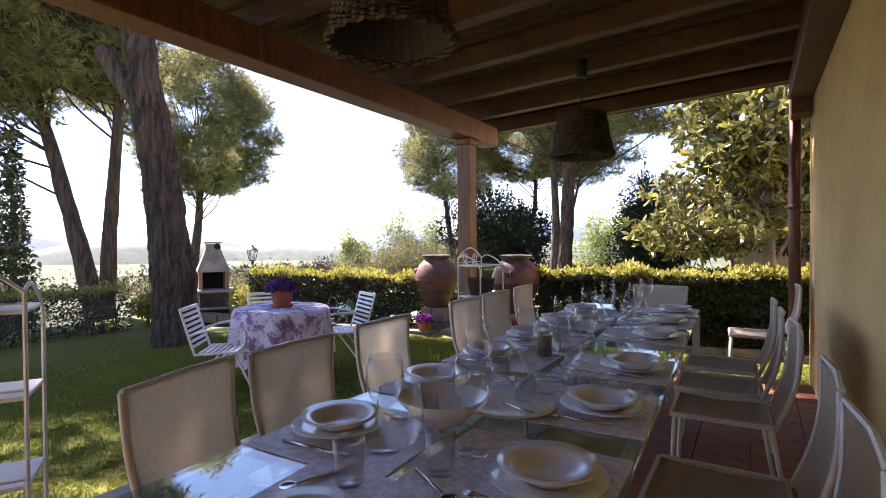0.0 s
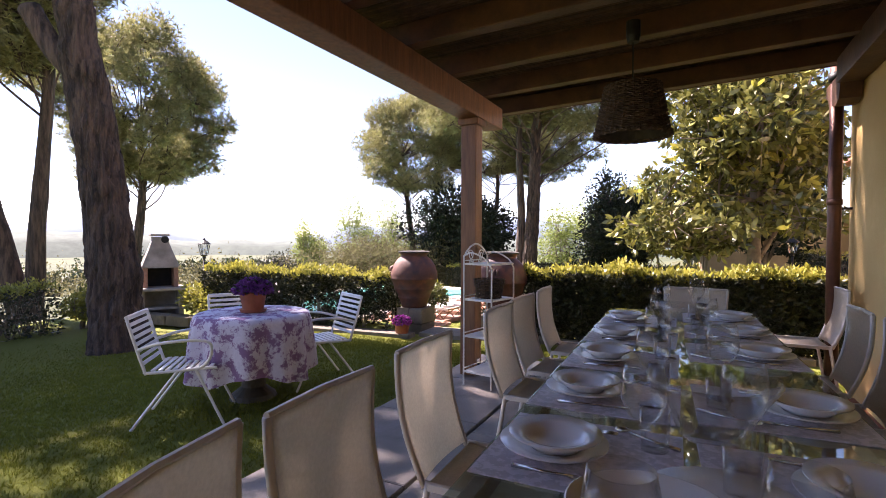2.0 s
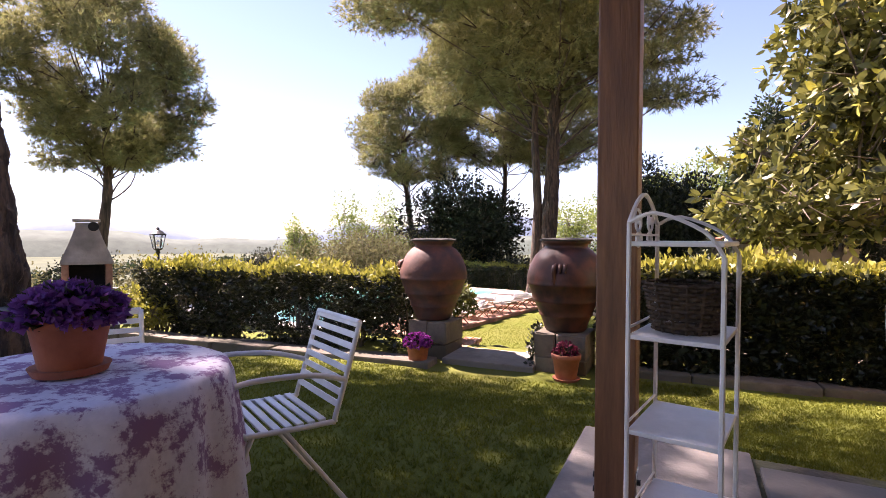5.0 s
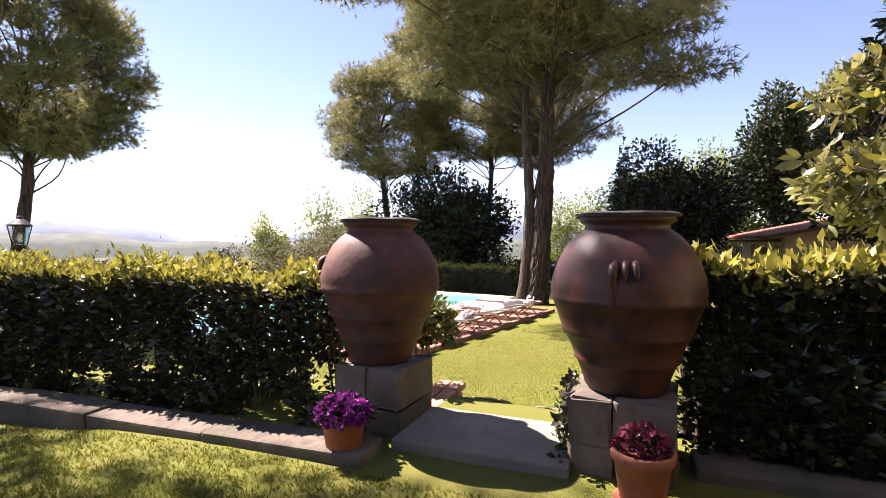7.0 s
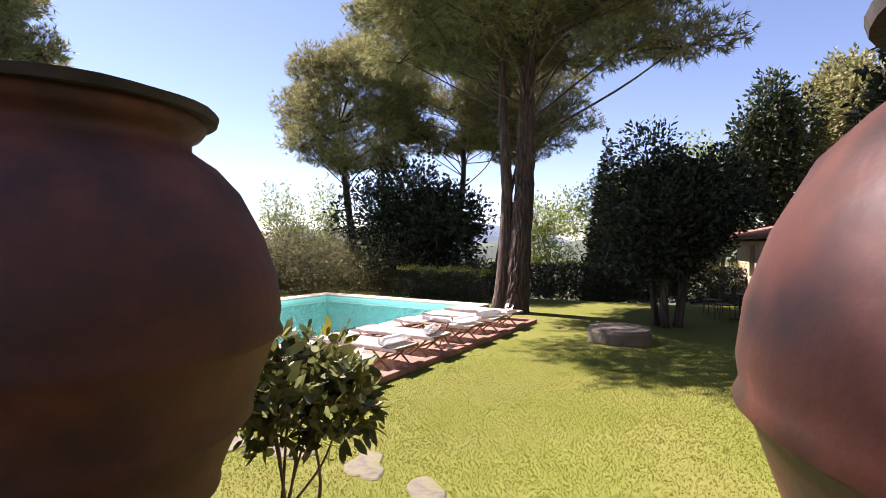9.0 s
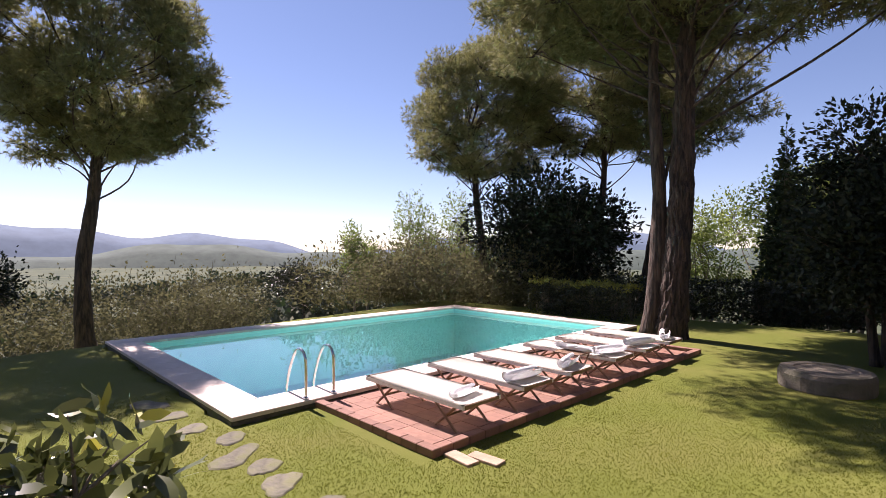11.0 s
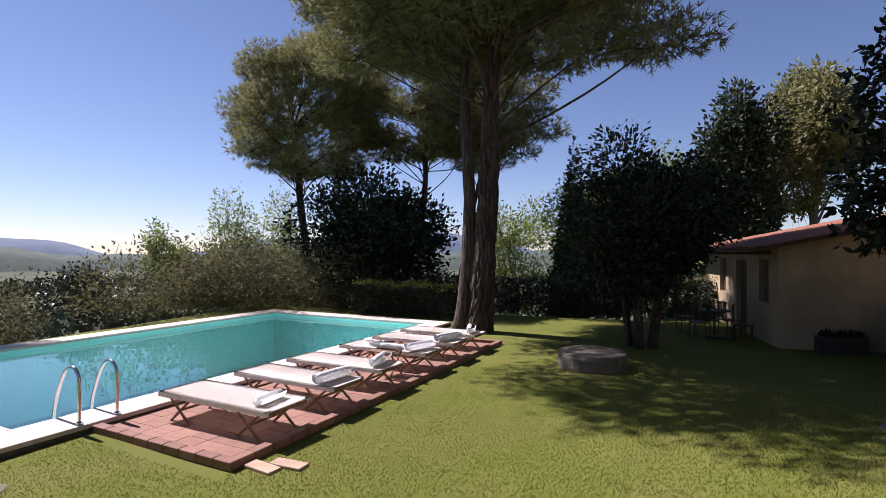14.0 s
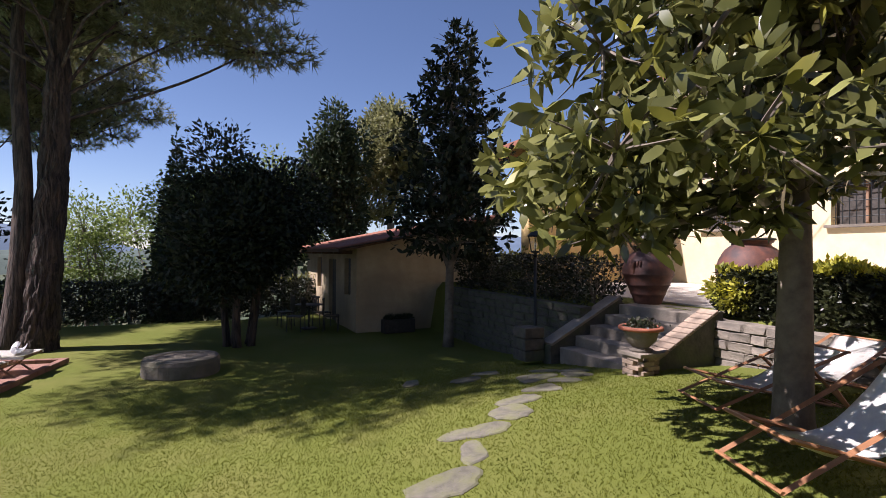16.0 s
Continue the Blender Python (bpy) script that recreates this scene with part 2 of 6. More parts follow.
def lathe(bm, profile, segs=32, centre=(0, 0, 0)):
    """Turns (radius, height) pairs round the z axis."""
    rings = []
    for r, z in profile:
        if r < 1e-5:
            rings.append([bm.verts.new((centre[0], centre[1], centre[2] + z))])
        else:
            rings.append([bm.verts.new((centre[0] + r * math.cos(2 * math.pi * k / segs), centre[1] + r * math.sin(2 * math.pi * k / segs), centre[2] + z)) for k in range(segs)])
    for a, b in zip(rings, rings[1:]):
        for k in range(segs):
            j = (k + 1) % segs
            if len(a) == 1 and len(b) > 1:
                bm.faces.new((a[0], b[j], b[k]))
            elif len(b) == 1 and len(a) > 1:
                bm.faces.new((a[k], a[j], b[0]))
            elif len(a) > 1:
                bm.faces.new((a[k], a[j], b[j], b[k]))
    return bm


def unit(v):
    return v / np.maximum(np.linalg.norm(v, axis=1, keepdims=True), 1e-9)


def leaf_arrays(rng, p, d, length, width, fold=0.15, vary=0.35, oval=False):
    """Pointed, folded leaves at p that point along d."""
    n = len(p)
    d = unit(d)
    side = unit(np.cross(d, rng.normal(size=(n, 3))))
    nor = np.cross(side, d)
    ln = (length * (1 + vary * rng.uniform(-1, 1, n)))[:, None]
    wd = width / length * ln * 0.5
    if oval:  # a six-cornered outline with a drooping tip
        a, b = p + d * ln * 0.3 + nor * fold * wd * 0.8, p + d * ln * 0.7 + nor * fold * wd * 0.6
        v = np.stack([p, a + side * wd * 0.85, b + side * wd * 0.8, p + d * ln - nor * fold * ln * 0.4, b - side * wd * 0.8, a - side * wd * 0.85], axis=1)
        i = np.arange(n)[:, None] * 6
        f = np.concatenate([i + np.array([[0, 1, 5]]), i + np.array([[1, 2, 5]]), i + np.array([[2, 4, 5]]), i + np.array([[2, 3, 4]])], axis=1).reshape(-1, 3)
        return v.reshape(-1, 3), f
    v = np.stack([p, p + d * ln * 0.45 + side * wd + nor * fold * wd, p + d * ln - nor * fold * ln * 0.3, p + d * ln * 0.45 - side * wd + nor * fold * wd], axis=1)
    i = np.arange(n)[:, None] * 4
    f = np.concatenate([i + np.array([[0, 1, 2]]), i + np.array([[0, 2, 3]])], axis=1).reshape(-1, 3)
    return v.reshape(-1, 3), f


def needle_arrays(rng, p, d, count, length, width, spread=0.75):
    """Tufts of needles."""
    n = len(p)
    pp = np.repeat(p, count, axis=0)
    dd = unit(np.repeat(unit(d), count, axis=0) + spread * rng.normal(size=(n * count, 3)))
    side = unit(np.cross(dd, rng.normal(size=(n * count, 3)))) * width * 0.5
    ln = (length * rng.uniform(0.6, 1.2, n * count))[:, None]
    v = np.stack([pp - side, pp + side, pp + dd * ln], axis=1).reshape(-1, 3)
    return v, np.arange(n * count * 3).reshape(-1, 3)


def lobe_points(rng, lobes, n, inner=0.55, flat=0.0):
    """Points in the outer shell of ellipsoids (x, y, z, rx, ry, rz), and the way out of them."""
    lobes = np.array(lobes, dtype=float)
    size = lobes[:, 3] * lobes[:, 4] + lobes[:, 3] * lobes[:, 5]
    pick = rng.choice(len(lobes), n, p=size / size.sum())
    d = unit(rng.normal(size=(n, 3)))
    d[:, 2] = np.where(d[:, 2] < -0.35, d[:, 2] * 0.6, d[:, 2])
    r = inner + (1 - inner) * rng.uniform(0, 1, n) ** 0.6
    lump = 1 + 0.16 * np.sin(d[:, 0] * 5.1 + pick) * np.cos(d[:, 1] * 4.3 + pick * 2) + 0.1 * rng.normal(size=n)
    p = lobes[pick, :3] + d * lobes[pick, 3:] * (r * lump)[:, None]
    return p, d


def limb_tree(bm, root, tips, rng, r0, r1=0.02, sag=0.0, sides=6):
    """Limbs that leave root points and end at tips, a little crooked."""
    for (a, ra), t in zip(root, tips):
        a, t = Vector(a), Vector(t)
        mid = a.lerp(t, 0.5) + Vector(rng.normal(size=3)) * (t - a).length * 0.07 + Vector((0, 0, sag * (t - a).length))
        pts = arc([a, mid, t], 4)
        tube(bm, pts, [ra * r0 * (1 - k / (len(pts) - 1)) + r1 for k in range(len(pts))], sides)


# ---- ground ----
def smooth(t):
    t = np.clip(t, 0, 1)
    return t * t * (3 - 2 * t)


def lawn_height(x, y):
    """Height of the pool lawn, which rises towards the stone steps."""
    return -1.42 + 0.92 * smooth((x + 6) / 6.5) * smooth((20 - y) / 9)


def ground_height(x, y):
    x, y = np.asarray(x, float), np.asarray(y, float)
    upper = -0.12 - np.maximum(0.25 * smooth((y - 5.2) / 2.2), 0.28 * smooth((-4.3 - x) / 3.2)) - 0.14 * smooth((-6.5 - x) / 3)
    lower = lawn_height(x, y)
    wide = 2.1 - 1.75 * smooth((x + 3.3) / 0.6)
    begin = 8.72 + 0.45 * smooth((x + 3.3) / 0.6)
    h = upper + (lower - upper) * smooth((y - begin) / wide)
    h = h + (-0.02 - h) * smooth((x - 2.75) / 0.2) * smooth((y - 5) / 1.0)
    h = h + (-0.02 - h) * smooth((x - 2.05) / 0.2) * smooth((y - 15.7) / 0.3) * smooth((26 - y) / 2)
    # pool hole
    u, v = pool_uv(x, y)
    hole = smooth((np.minimum(np.minimum(u + 0.0, 7.4 - u), np.minimum(v, 11.6 - v)) - 0.12) / 0.1)
    h = h - 2.2 * hole
    # the slope outside the garden and the valley
    h = h - np.minimum(0.19 * np.maximum(-18.2 - x, 0), 1.4) * smooth((y - 8) / 2)
    out = np.maximum(np.maximum(-26.5 - x, 0), np.maximum(y - 27, 0) * smooth((2 - x) / 12))
    out = np.maximum(out, np.maximum(-13.5 - x, 0) * smooth((9 - y) / 3))
    far = np.hypot(x + 5, y - 10)
    h = h - 26 * (1 - np.exp(-out / 110)) - np.minimum(out, 12) * 0.14
    roll = np.sin(x * 0.011 + y * 0.006) * np.cos(y * 0.009 - x * 0.004) * 9 + np.sin(x * 0.031 - y * 0.02) * 2.5
    h = h + roll * smooth((out - 40) / 200)
    h = h - 38 * smooth((out - 150) / 900)
    return h + 0.012 * np.sin(x * 2.1 + y) * np.cos(y * 1.7) * smooth((60 - far) / 30)


POOL = pose(-10.68, 12.34, 0, 0, 0, -9.2)


def pool_uv(x, y):
    """How far a place lies to the side of, and along, the pool from its nearest corner."""
    c, s = math.cos(radians(-9.2)), math.sin(radians(-9.2))
    dx, dy = x + 10.68, y - 12.34
    return -(dx * c + dy * s), -dx * s + dy * c


def axis(lo, hi, step, far):
    core = list(np.arange(lo, hi, step))
    grow, a, b = step, core[0], core[-1]
    left, right = [], []
    while a > -far or b < far:
        grow *= 1.17
        if a > -far:
            a -= grow
            left.append(a)
        if b < far:
            b += grow
            right.append(b)
    return np.array(left[::-1] + core + right)


gx, gy = axis(-20, 4, 0.2, 4300), axis(0, 27, 0.2, 4300)
mx, my = np.meshgrid(gx, gy)
mz = ground_height(mx, my)
nx, ny = len(gx), len(gy)
idx = (np.arange(ny - 1)[:, None] * nx + np.arange(nx - 1)[None, :]).ravel()
ground = array_mesh("ground", np.stack([mx, my, mz], -1).reshape(-1, 3), np.stack([idx, idx + 1, idx + nx + 1, idx + nx], 1), GRASS, smooth=True)
ground.data.materials.append(bpy.data.materials["valley_fields"])
cx_, cy_ = (mx[:-1, :-1] + mx[1:, 1:]) / 2, (my[:-1, :-1] + my[1:, 1:]) / 2
wild = (cx_ < -25.2) | ((cx_ < -20.5) & (cy_ > 16)) | ((cy_ > 30.5) & (cx_ < 3)) | ((cx_ < -13.2) & (cy_ < 9.5)) | (cy_ > 45) | (cx_ > 40)
ground.data.polygons.foreach_set("material_index", wild.ravel().astype(np.int32))
tagged(ground, "mown green lawn that falls away into a hilly valley", "ground", kind="structure")

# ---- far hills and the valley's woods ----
# The blue of distant haze is put into this hill's colour.
HILL = material("hazy_far_hill", (0.09, 0.13, 0.18), (0.068, 0.10, 0.14), 1.0, 0.01, 6, 0)


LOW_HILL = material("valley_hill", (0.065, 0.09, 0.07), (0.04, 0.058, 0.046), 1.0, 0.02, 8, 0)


def ridge(name, dist, base, top, seed, label, mat):
    """A long uneven crest of hills round the valley side."""
    rng = np.random.default_rng(seed)
    ph = rng.uniform(0, 6.28, 8)
    verts, faces, n = [], [], 160
    for i in range(n + 1):
        a = radians(35 + 190 * i / n)
        h = base + (top - base) * (0.55 + 0.25 * math.sin(a * 7 + ph[0]) + 0.14 * math.sin(a * 17 + ph[1]) + 0.06 * math.sin(a * 41 + ph[2]))
        for r, z in ((dist * 0.86, base - 60), (dist * 0.93, base + (h - base) * 0.55), (dist, h), (dist * 1.1, base - 60)):
            verts.append((r * math.cos(a) - 5, r * math.sin(a) + 10, z))
    for i in range(n):
        for k in range(3):
            q = i * 4 + k
            faces.append((q, q + 4, q + 5, q + 1))
    ob = array_mesh(name, verts, faces, mat, smooth=True)
    return tagged(ob, label, "hills", kind="structure")


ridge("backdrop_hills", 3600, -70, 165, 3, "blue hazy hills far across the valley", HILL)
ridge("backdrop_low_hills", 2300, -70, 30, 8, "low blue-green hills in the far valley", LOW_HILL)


VALLEY_LEAF = material("valley_leaf", (0.085, 0.09, 0.04), (0.045, 0.05, 0.024), 0.9, 0.3, 4, 0, island=0.3)


def far_woods(name, label, seed, n, near, far, mat, size):
    """Many small tree clumps spread over the valley slope."""
    rng = np.random.default_rng(seed)
    a = np.radians(rng.uniform(80, 205, n))
    r = near + (far - near) * rng.uniform(0, 1, n) ** 1.4
    x, y = r * np.cos(a) - 5, r * np.sin(a) + 10
    s = size * rng.uniform(0.6, 1.5, n) * (0.5 + r / far)
    k = 26
    c = np.stack([x, y, ground_height(x, y) + s * 0.35], 1)
    d = unit(rng.normal(size=(n * k, 3)))
    p = np.repeat(c, k, axis=0) + d * np.repeat(s, k)[:, None] * np.array([[0.6, 0.6, 0.55]]) * rng.uniform(0.5, 1, n * k)[:, None]
    sz = np.repeat(s, k)
    v, f = leaf_arrays(rng, p, d + 0.5 * rng.normal(size=d.shape), 1.0, 0.75, 0.2)
    v = (v.reshape(-1, 4, 3) - p[:, None]) * (sz * 0.42)[:, None, None] + p[:, None]
    return tagged(array_mesh(name, v.reshape(-1, 3), f, mat), label, "woods", kind="stuff")


far_woods("valley_woods", "scattered dark woods in the valley", 5, 1300, 130, 1500, CONIFER, 7)
far_woods("hillside_scrub", "grey-green scrub on the slope below the garden", 6, 3600, 38, 420, VALLEY_LEAF, 3.4)

# ---- house: patio wall, floor and roof ----
wall = part("wall_house", box(bmesh.new(), (0.62, 1.4, 1.9), (0.4, 8.8, 4.2)), STUCCO)
tagged(wall, "ochre yellow stucco house wall beside the patio", "wall", kind="structure")
wall = part("wall_house_end", box(bmesh.new(), (4.8, 5.6, 3.0), (8.0, 0.4, 6.4)), STUCCO)
tagged(wall, "ochre yellow stucco end wall of the house", "wall", kind="structure")
wall = part("wall_house_back", box(bmesh.new(), (-1.1, -2.9, 1.6), (3.8, 0.3, 3.6)), STUCCO)
tagged(wall, "ochre stucco wall closing the patio", "wall", kind="structure")
bed = part("patio_bed", box(bmesh.new(), (-1.25, 1.45, -0.16), (3.28, 8.16, 0.27)), DARKSTONE)
tagged(bed, "mortar bed of the patio paving", "floor", kind="structure")

# wooden porch roof: edge beam, wall plate, rafters, reed mats
BEAM_X = -2.62


def rafter(y):
    bm = bmesh.new()
    a, b = Vector((BEAM_X - 0.45, y, 2.655)), Vector((0.42, y, 2.80))
    d = b - a
    m = Matrix.Translation((a + b) / 2) @ Matrix.Rotation(-math.atan2(d.z, d.x), 4, "Y")
    box(bm, (0, 0, 0), (d.length, 0.10, 0.15), 0.008, m=m)
    return bm


porch = empty("porch_roof", pose(0, 0, 0), "dark stained timber porch roof with reed matting", "roof", kind="structure")
part("edge_beam", box(bmesh.new(), (BEAM_X, 1.3, 2.49), (0.2, 7.9, 0.21), 0.012), POST_WOOD, porch)
part("wall_plate", box(bmesh.new(), (0.33, 1.3, 2.64), (0.18, 8.3, 0.2), 0.012), DARK_WOOD, porch)
for k in range(13):
    part("rafter", rafter(5.5 - 0.69 * k), DARK_WOOD, porch)
part("fascia", box(bmesh.new(), (0, 0, 0), (3.55, 0.025, 0.3), 0.004, m=Matrix.Translation((-1.34, 5.57, 2.8)) @ Matrix.Rotation(-math.atan2(0.145, 3.53), 4, "Y")), DARK_WOOD, porch)
bm = bmesh.new()
rng = np.random.default_rng(2)
slope = Matrix.Translation((-1.35, 1.35, 2.835)) @ Matrix.Rotation(-math.atan2(0.145, 3.53), 4, "Y")
box(bm, (0, 0, 0.05), (3.6, 8.5, 0.05), m=slope)
for k in range(560):
    y = -4.2 + 8.4 * k / 560 + rng.uniform(-0.003, 0.003)
    for x0 in (-1.78, -0.6, 0.6):
        j = rng.uniform(-0.05, 0.05)
        box(bm, (x0 + 0.58 + j, y, rng.uniform(-0.006, 0.008)), (1.2, 0.011, 0.012), m=slope, rz=rng.uniform(-0.5, 0.5))
tagged(part("ceiling", bm, REED), "brown reed matting laid over the rafters", "ceiling", kind="structure")
# roof tiles at the eave
bm = bmesh.new()
for k in range(42):
    y = -2.75 + 0.2 * k
    prof = [(0.09 * math.cos(a), 0.07 * math.sin(a)) for a in np.linspace(0, math.pi, 7)]
    for x0, x1 in ((-3.3, -2.8),):
        lo = [bm.verts.new((x0, y + p, 2.79 + q)) for p, q in prof]
        hi = [bm.verts.new((x1 + 4.0, y + p, 2.97 + q)) for p, q in prof]
        for i in range(6):
            bm.faces.new((lo[i], lo[i + 1], hi[i + 1], hi[i]))
tagged(part("roof_tiles", bm, COTTO, porch), "rows of terracotta roof tiles over the porch")
# carved bracket under the wall plate
bm = bmesh.new()
prof = [(5.9, 2.62), (5.9, 2.53), (5.83, 2.49), (5.8, 2.44), (5.72, 2.45), (5.66, 2.40), (5.55, 2.39), (5.45, 2.42), (5.42, 2.54), (5.42, 2.62)]
a = [bm.verts.new((0.26, y, z)) for y, z in prof]
b = [bm.verts.new((0.41, y, z)) for y, z in prof]
bm.faces.new(a)
bm.faces.new(b[::-1])
for i in range(len(prof)):
    j = (i + 1) % len(prof)
    bm.faces.new((a[j], a[i], b[i], b[j]))
part("bracket", bm, DARK_WOOD, porch, "carved dark wooden corbel")


def post(y):
    e = empty("wooden_post", pose(BEAM_X, y, 0), "brown stained square wooden post on a steel shoe", "post", "porch posts")
    part("shaft", box(bmesh.new(), (0, 0, 1.17), (0.15, 0.15, 2.3), 0.008), POST_WOOD, e)
    part("cap", box(bmesh.new(), (0, 0, 2.35), (0.2, 0.2, 0.06), 0.012), POST_WOOD, e)
    sh = part("shoe", box(bmesh.new(), (0, 0, 0.09), (0.158, 0.06, 0.16), 0.003), CHROME, e, "grey steel shoe plate")
    for z in (0.06, 0.12):
        bm = bmesh.new()
        bmesh.ops.create_cone(bm, cap_ends=True, segments=8, radius1=0.012, radius2=0.012, depth=0.18, matrix=pose(0, 0, z, 0, 90, 0))
        part("bolt", bm, DARK_METAL, sh)
    return e


post(4.70), post(-0.95)

pipe = empty("downpipe", pose(0.30, 5.72, 0), "brown copper downpipe fixed to the house corner", "downpipe")
part("pipe", tube(bmesh.new(), [(0, 0, 0), (0, 0, 2.75)], 0.05, 14), COPPER, pipe, smooth=True)
part("collar", tube(bmesh.new(), [(0, 0, 2.62), (0, 0, 2.7)], 0.062, 14), DARK_METAL, pipe, smooth=True)
part("collar", tube(bmesh.new(), [(0, 0, 1.58), (0, 0, 1.63)], 0.057, 14), COPPER, pipe, smooth=True)
part("clamp", box(bmesh.new(), (0.06, 0, 1.55), (0.12, 0.02, 0.02)), DARK_METAL, pipe)

# ---- hedges, kerbs and garden walls ----


def hedge(name, label, x0, x1, y0, y1, z0, z1, n, seed, young=0.3, size=0.075, rz=0.0, gaps=0.12, fresh=YOUNG):
    """A clipped hedge: twiggy stems and thousands of leaves, fresher ones on top."""
    rng = np.random.default_rng(seed)
    lx, ly, lz = (x1 - x0) / 2, (y1 - y0) / 2, z1 - z0
    if ly > lx:
        lx, ly, rz = ly, lx, rz + 90
    e = empty(name, pose((x0 + x1) / 2, (y0 + y1) / 2, z0, 0, 0, rz), label, "hedge")
    bm = bmesh.new()
    step = int(max(6, lx * 2 / 0.16))
    for k in range(step):
        x, y = rng.uniform(-lx, lx) * 0.98, rng.uniform(-ly, ly) * 0.6
        p = Vector((x, y, -0.05))
        for j in range(4):
            q = Vector((x + rng.normal() * 0.16, y + rng.normal() * 0.14, lz * rng.uniform(0.55, 0.9)))
            tube(bm, [p, p.lerp(q, 0.5) + Vector(rng.normal(size=3)) * 0.04, q], [0.014, 0.01, 0.004], 4, caps=False)
    tagged(part("stem_thicket", bm, GREY_BARK, e), kind="stuff")
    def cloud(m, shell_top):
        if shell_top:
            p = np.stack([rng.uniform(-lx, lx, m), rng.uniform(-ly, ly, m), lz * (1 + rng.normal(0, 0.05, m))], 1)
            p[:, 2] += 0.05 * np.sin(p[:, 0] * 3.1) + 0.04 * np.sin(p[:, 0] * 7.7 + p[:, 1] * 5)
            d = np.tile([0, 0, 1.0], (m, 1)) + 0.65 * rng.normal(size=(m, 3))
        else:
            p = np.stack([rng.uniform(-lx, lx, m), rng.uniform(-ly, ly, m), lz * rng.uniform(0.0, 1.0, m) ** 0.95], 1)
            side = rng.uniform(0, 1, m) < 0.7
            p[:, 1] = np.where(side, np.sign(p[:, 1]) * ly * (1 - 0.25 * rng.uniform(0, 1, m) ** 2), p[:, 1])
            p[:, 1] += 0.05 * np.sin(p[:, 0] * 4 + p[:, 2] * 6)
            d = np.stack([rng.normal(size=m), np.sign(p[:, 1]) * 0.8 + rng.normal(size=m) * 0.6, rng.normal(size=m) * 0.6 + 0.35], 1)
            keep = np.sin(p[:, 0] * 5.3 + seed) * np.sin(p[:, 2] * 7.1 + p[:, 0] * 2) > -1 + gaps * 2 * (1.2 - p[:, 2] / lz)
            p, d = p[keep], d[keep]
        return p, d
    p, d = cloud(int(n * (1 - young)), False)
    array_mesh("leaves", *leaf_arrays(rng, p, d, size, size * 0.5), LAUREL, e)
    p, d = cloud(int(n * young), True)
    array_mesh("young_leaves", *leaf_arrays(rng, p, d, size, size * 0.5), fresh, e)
    return e


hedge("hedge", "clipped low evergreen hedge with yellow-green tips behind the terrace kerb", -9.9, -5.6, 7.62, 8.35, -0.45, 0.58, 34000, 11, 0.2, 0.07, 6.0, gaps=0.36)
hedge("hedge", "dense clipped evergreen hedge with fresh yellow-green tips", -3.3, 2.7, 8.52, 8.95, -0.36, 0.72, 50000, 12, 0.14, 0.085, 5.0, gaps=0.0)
hedge("hedge", "low clipped hedge at the lawn's outer edge", -12.3, -11.3, 0.6, 5.6, -0.6, 0.3, 12000, 13, 0.3, 0.07, 0)
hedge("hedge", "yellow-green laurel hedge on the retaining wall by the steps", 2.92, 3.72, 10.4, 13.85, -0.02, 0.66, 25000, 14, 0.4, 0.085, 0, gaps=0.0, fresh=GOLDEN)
hedge("hedge", "dark hedge on the shaded retaining wall", 2.2, 3.0, 15.8, 21.5, -0.05, 0.85, 12000, 15, 0.03, 0.085, 0)
hedge("hedge", "dark clipped hedge along the far side of the garden", -11.0, 0.5, 28.2, 29.4, -1.5, -0.15, 22000, 16, 0.02, 0.12, 0)
hedge("hedge", "sunlit clipped hedge behind the pool", -13.2, -9.3, 25.3, 26.4, -1.5, -0.35, 9000, 17, 0.2, 0.09, -9)


def stone_row(name, label, x0, x1, y, z0, z1, depth, seed, rz, course, length, mat=STONE):
    """A dry-stone wall of separate rough stones over a mortar core, run from x0 to x1 before its turn."""
    rng = np.random.default_rng(seed)
    e = empty(name, pose(x0, y, z0, 0, 0, rz), label, "wall", kind="structure")
    L, H = x1 - x0, z1 - z0
    part("core", box(bmesh.new(), (L / 2, 0, H / 2 - 0.15), (L - 0.02, depth * 0.8, H - 0.04 + 0.3)), DARKSTONE, e)
    kinds = []
    for _ in range(6):
        bm = bmesh.new()
        box(bm, (0, 0, 0), (1, 1, 1), 0.09)
        for v in bm.verts:
            v.co += Vector(rng.normal(size=3)) * 0.035
        me = bpy.data.meshes.new("stone")
        bm.to_mesh(me)
        bm.free()
        me.materials.append(mat)
        kinds.append(me)
    z = 0.0
    while z < H - 0.02:
        h = min(course * rng.uniform(0.8, 1.2), H - z)
        if H - z - h < course * 0.4:
            h = H - z
        x = -rng.uniform(0, length * 0.5)
        while x < L:
            w = length * rng.uniform(0.6, 1.4)
            a, b = max(x, 0), min(x + w, L)
            if b - a > 0.03:
                o = new("stone", kinds[rng.integers(6)])
                o.parent = e
                o.matrix_local = Matrix.LocRotScale(((a + b) / 2, rng.normal() * 0.006, z + h / 2), Euler((0, 0, rng.choice([0, math.pi]))), (b - a - 0.012, depth * rng.uniform(0.95, 1.05), h - 0.012))
            x += w
        z += h
    return e


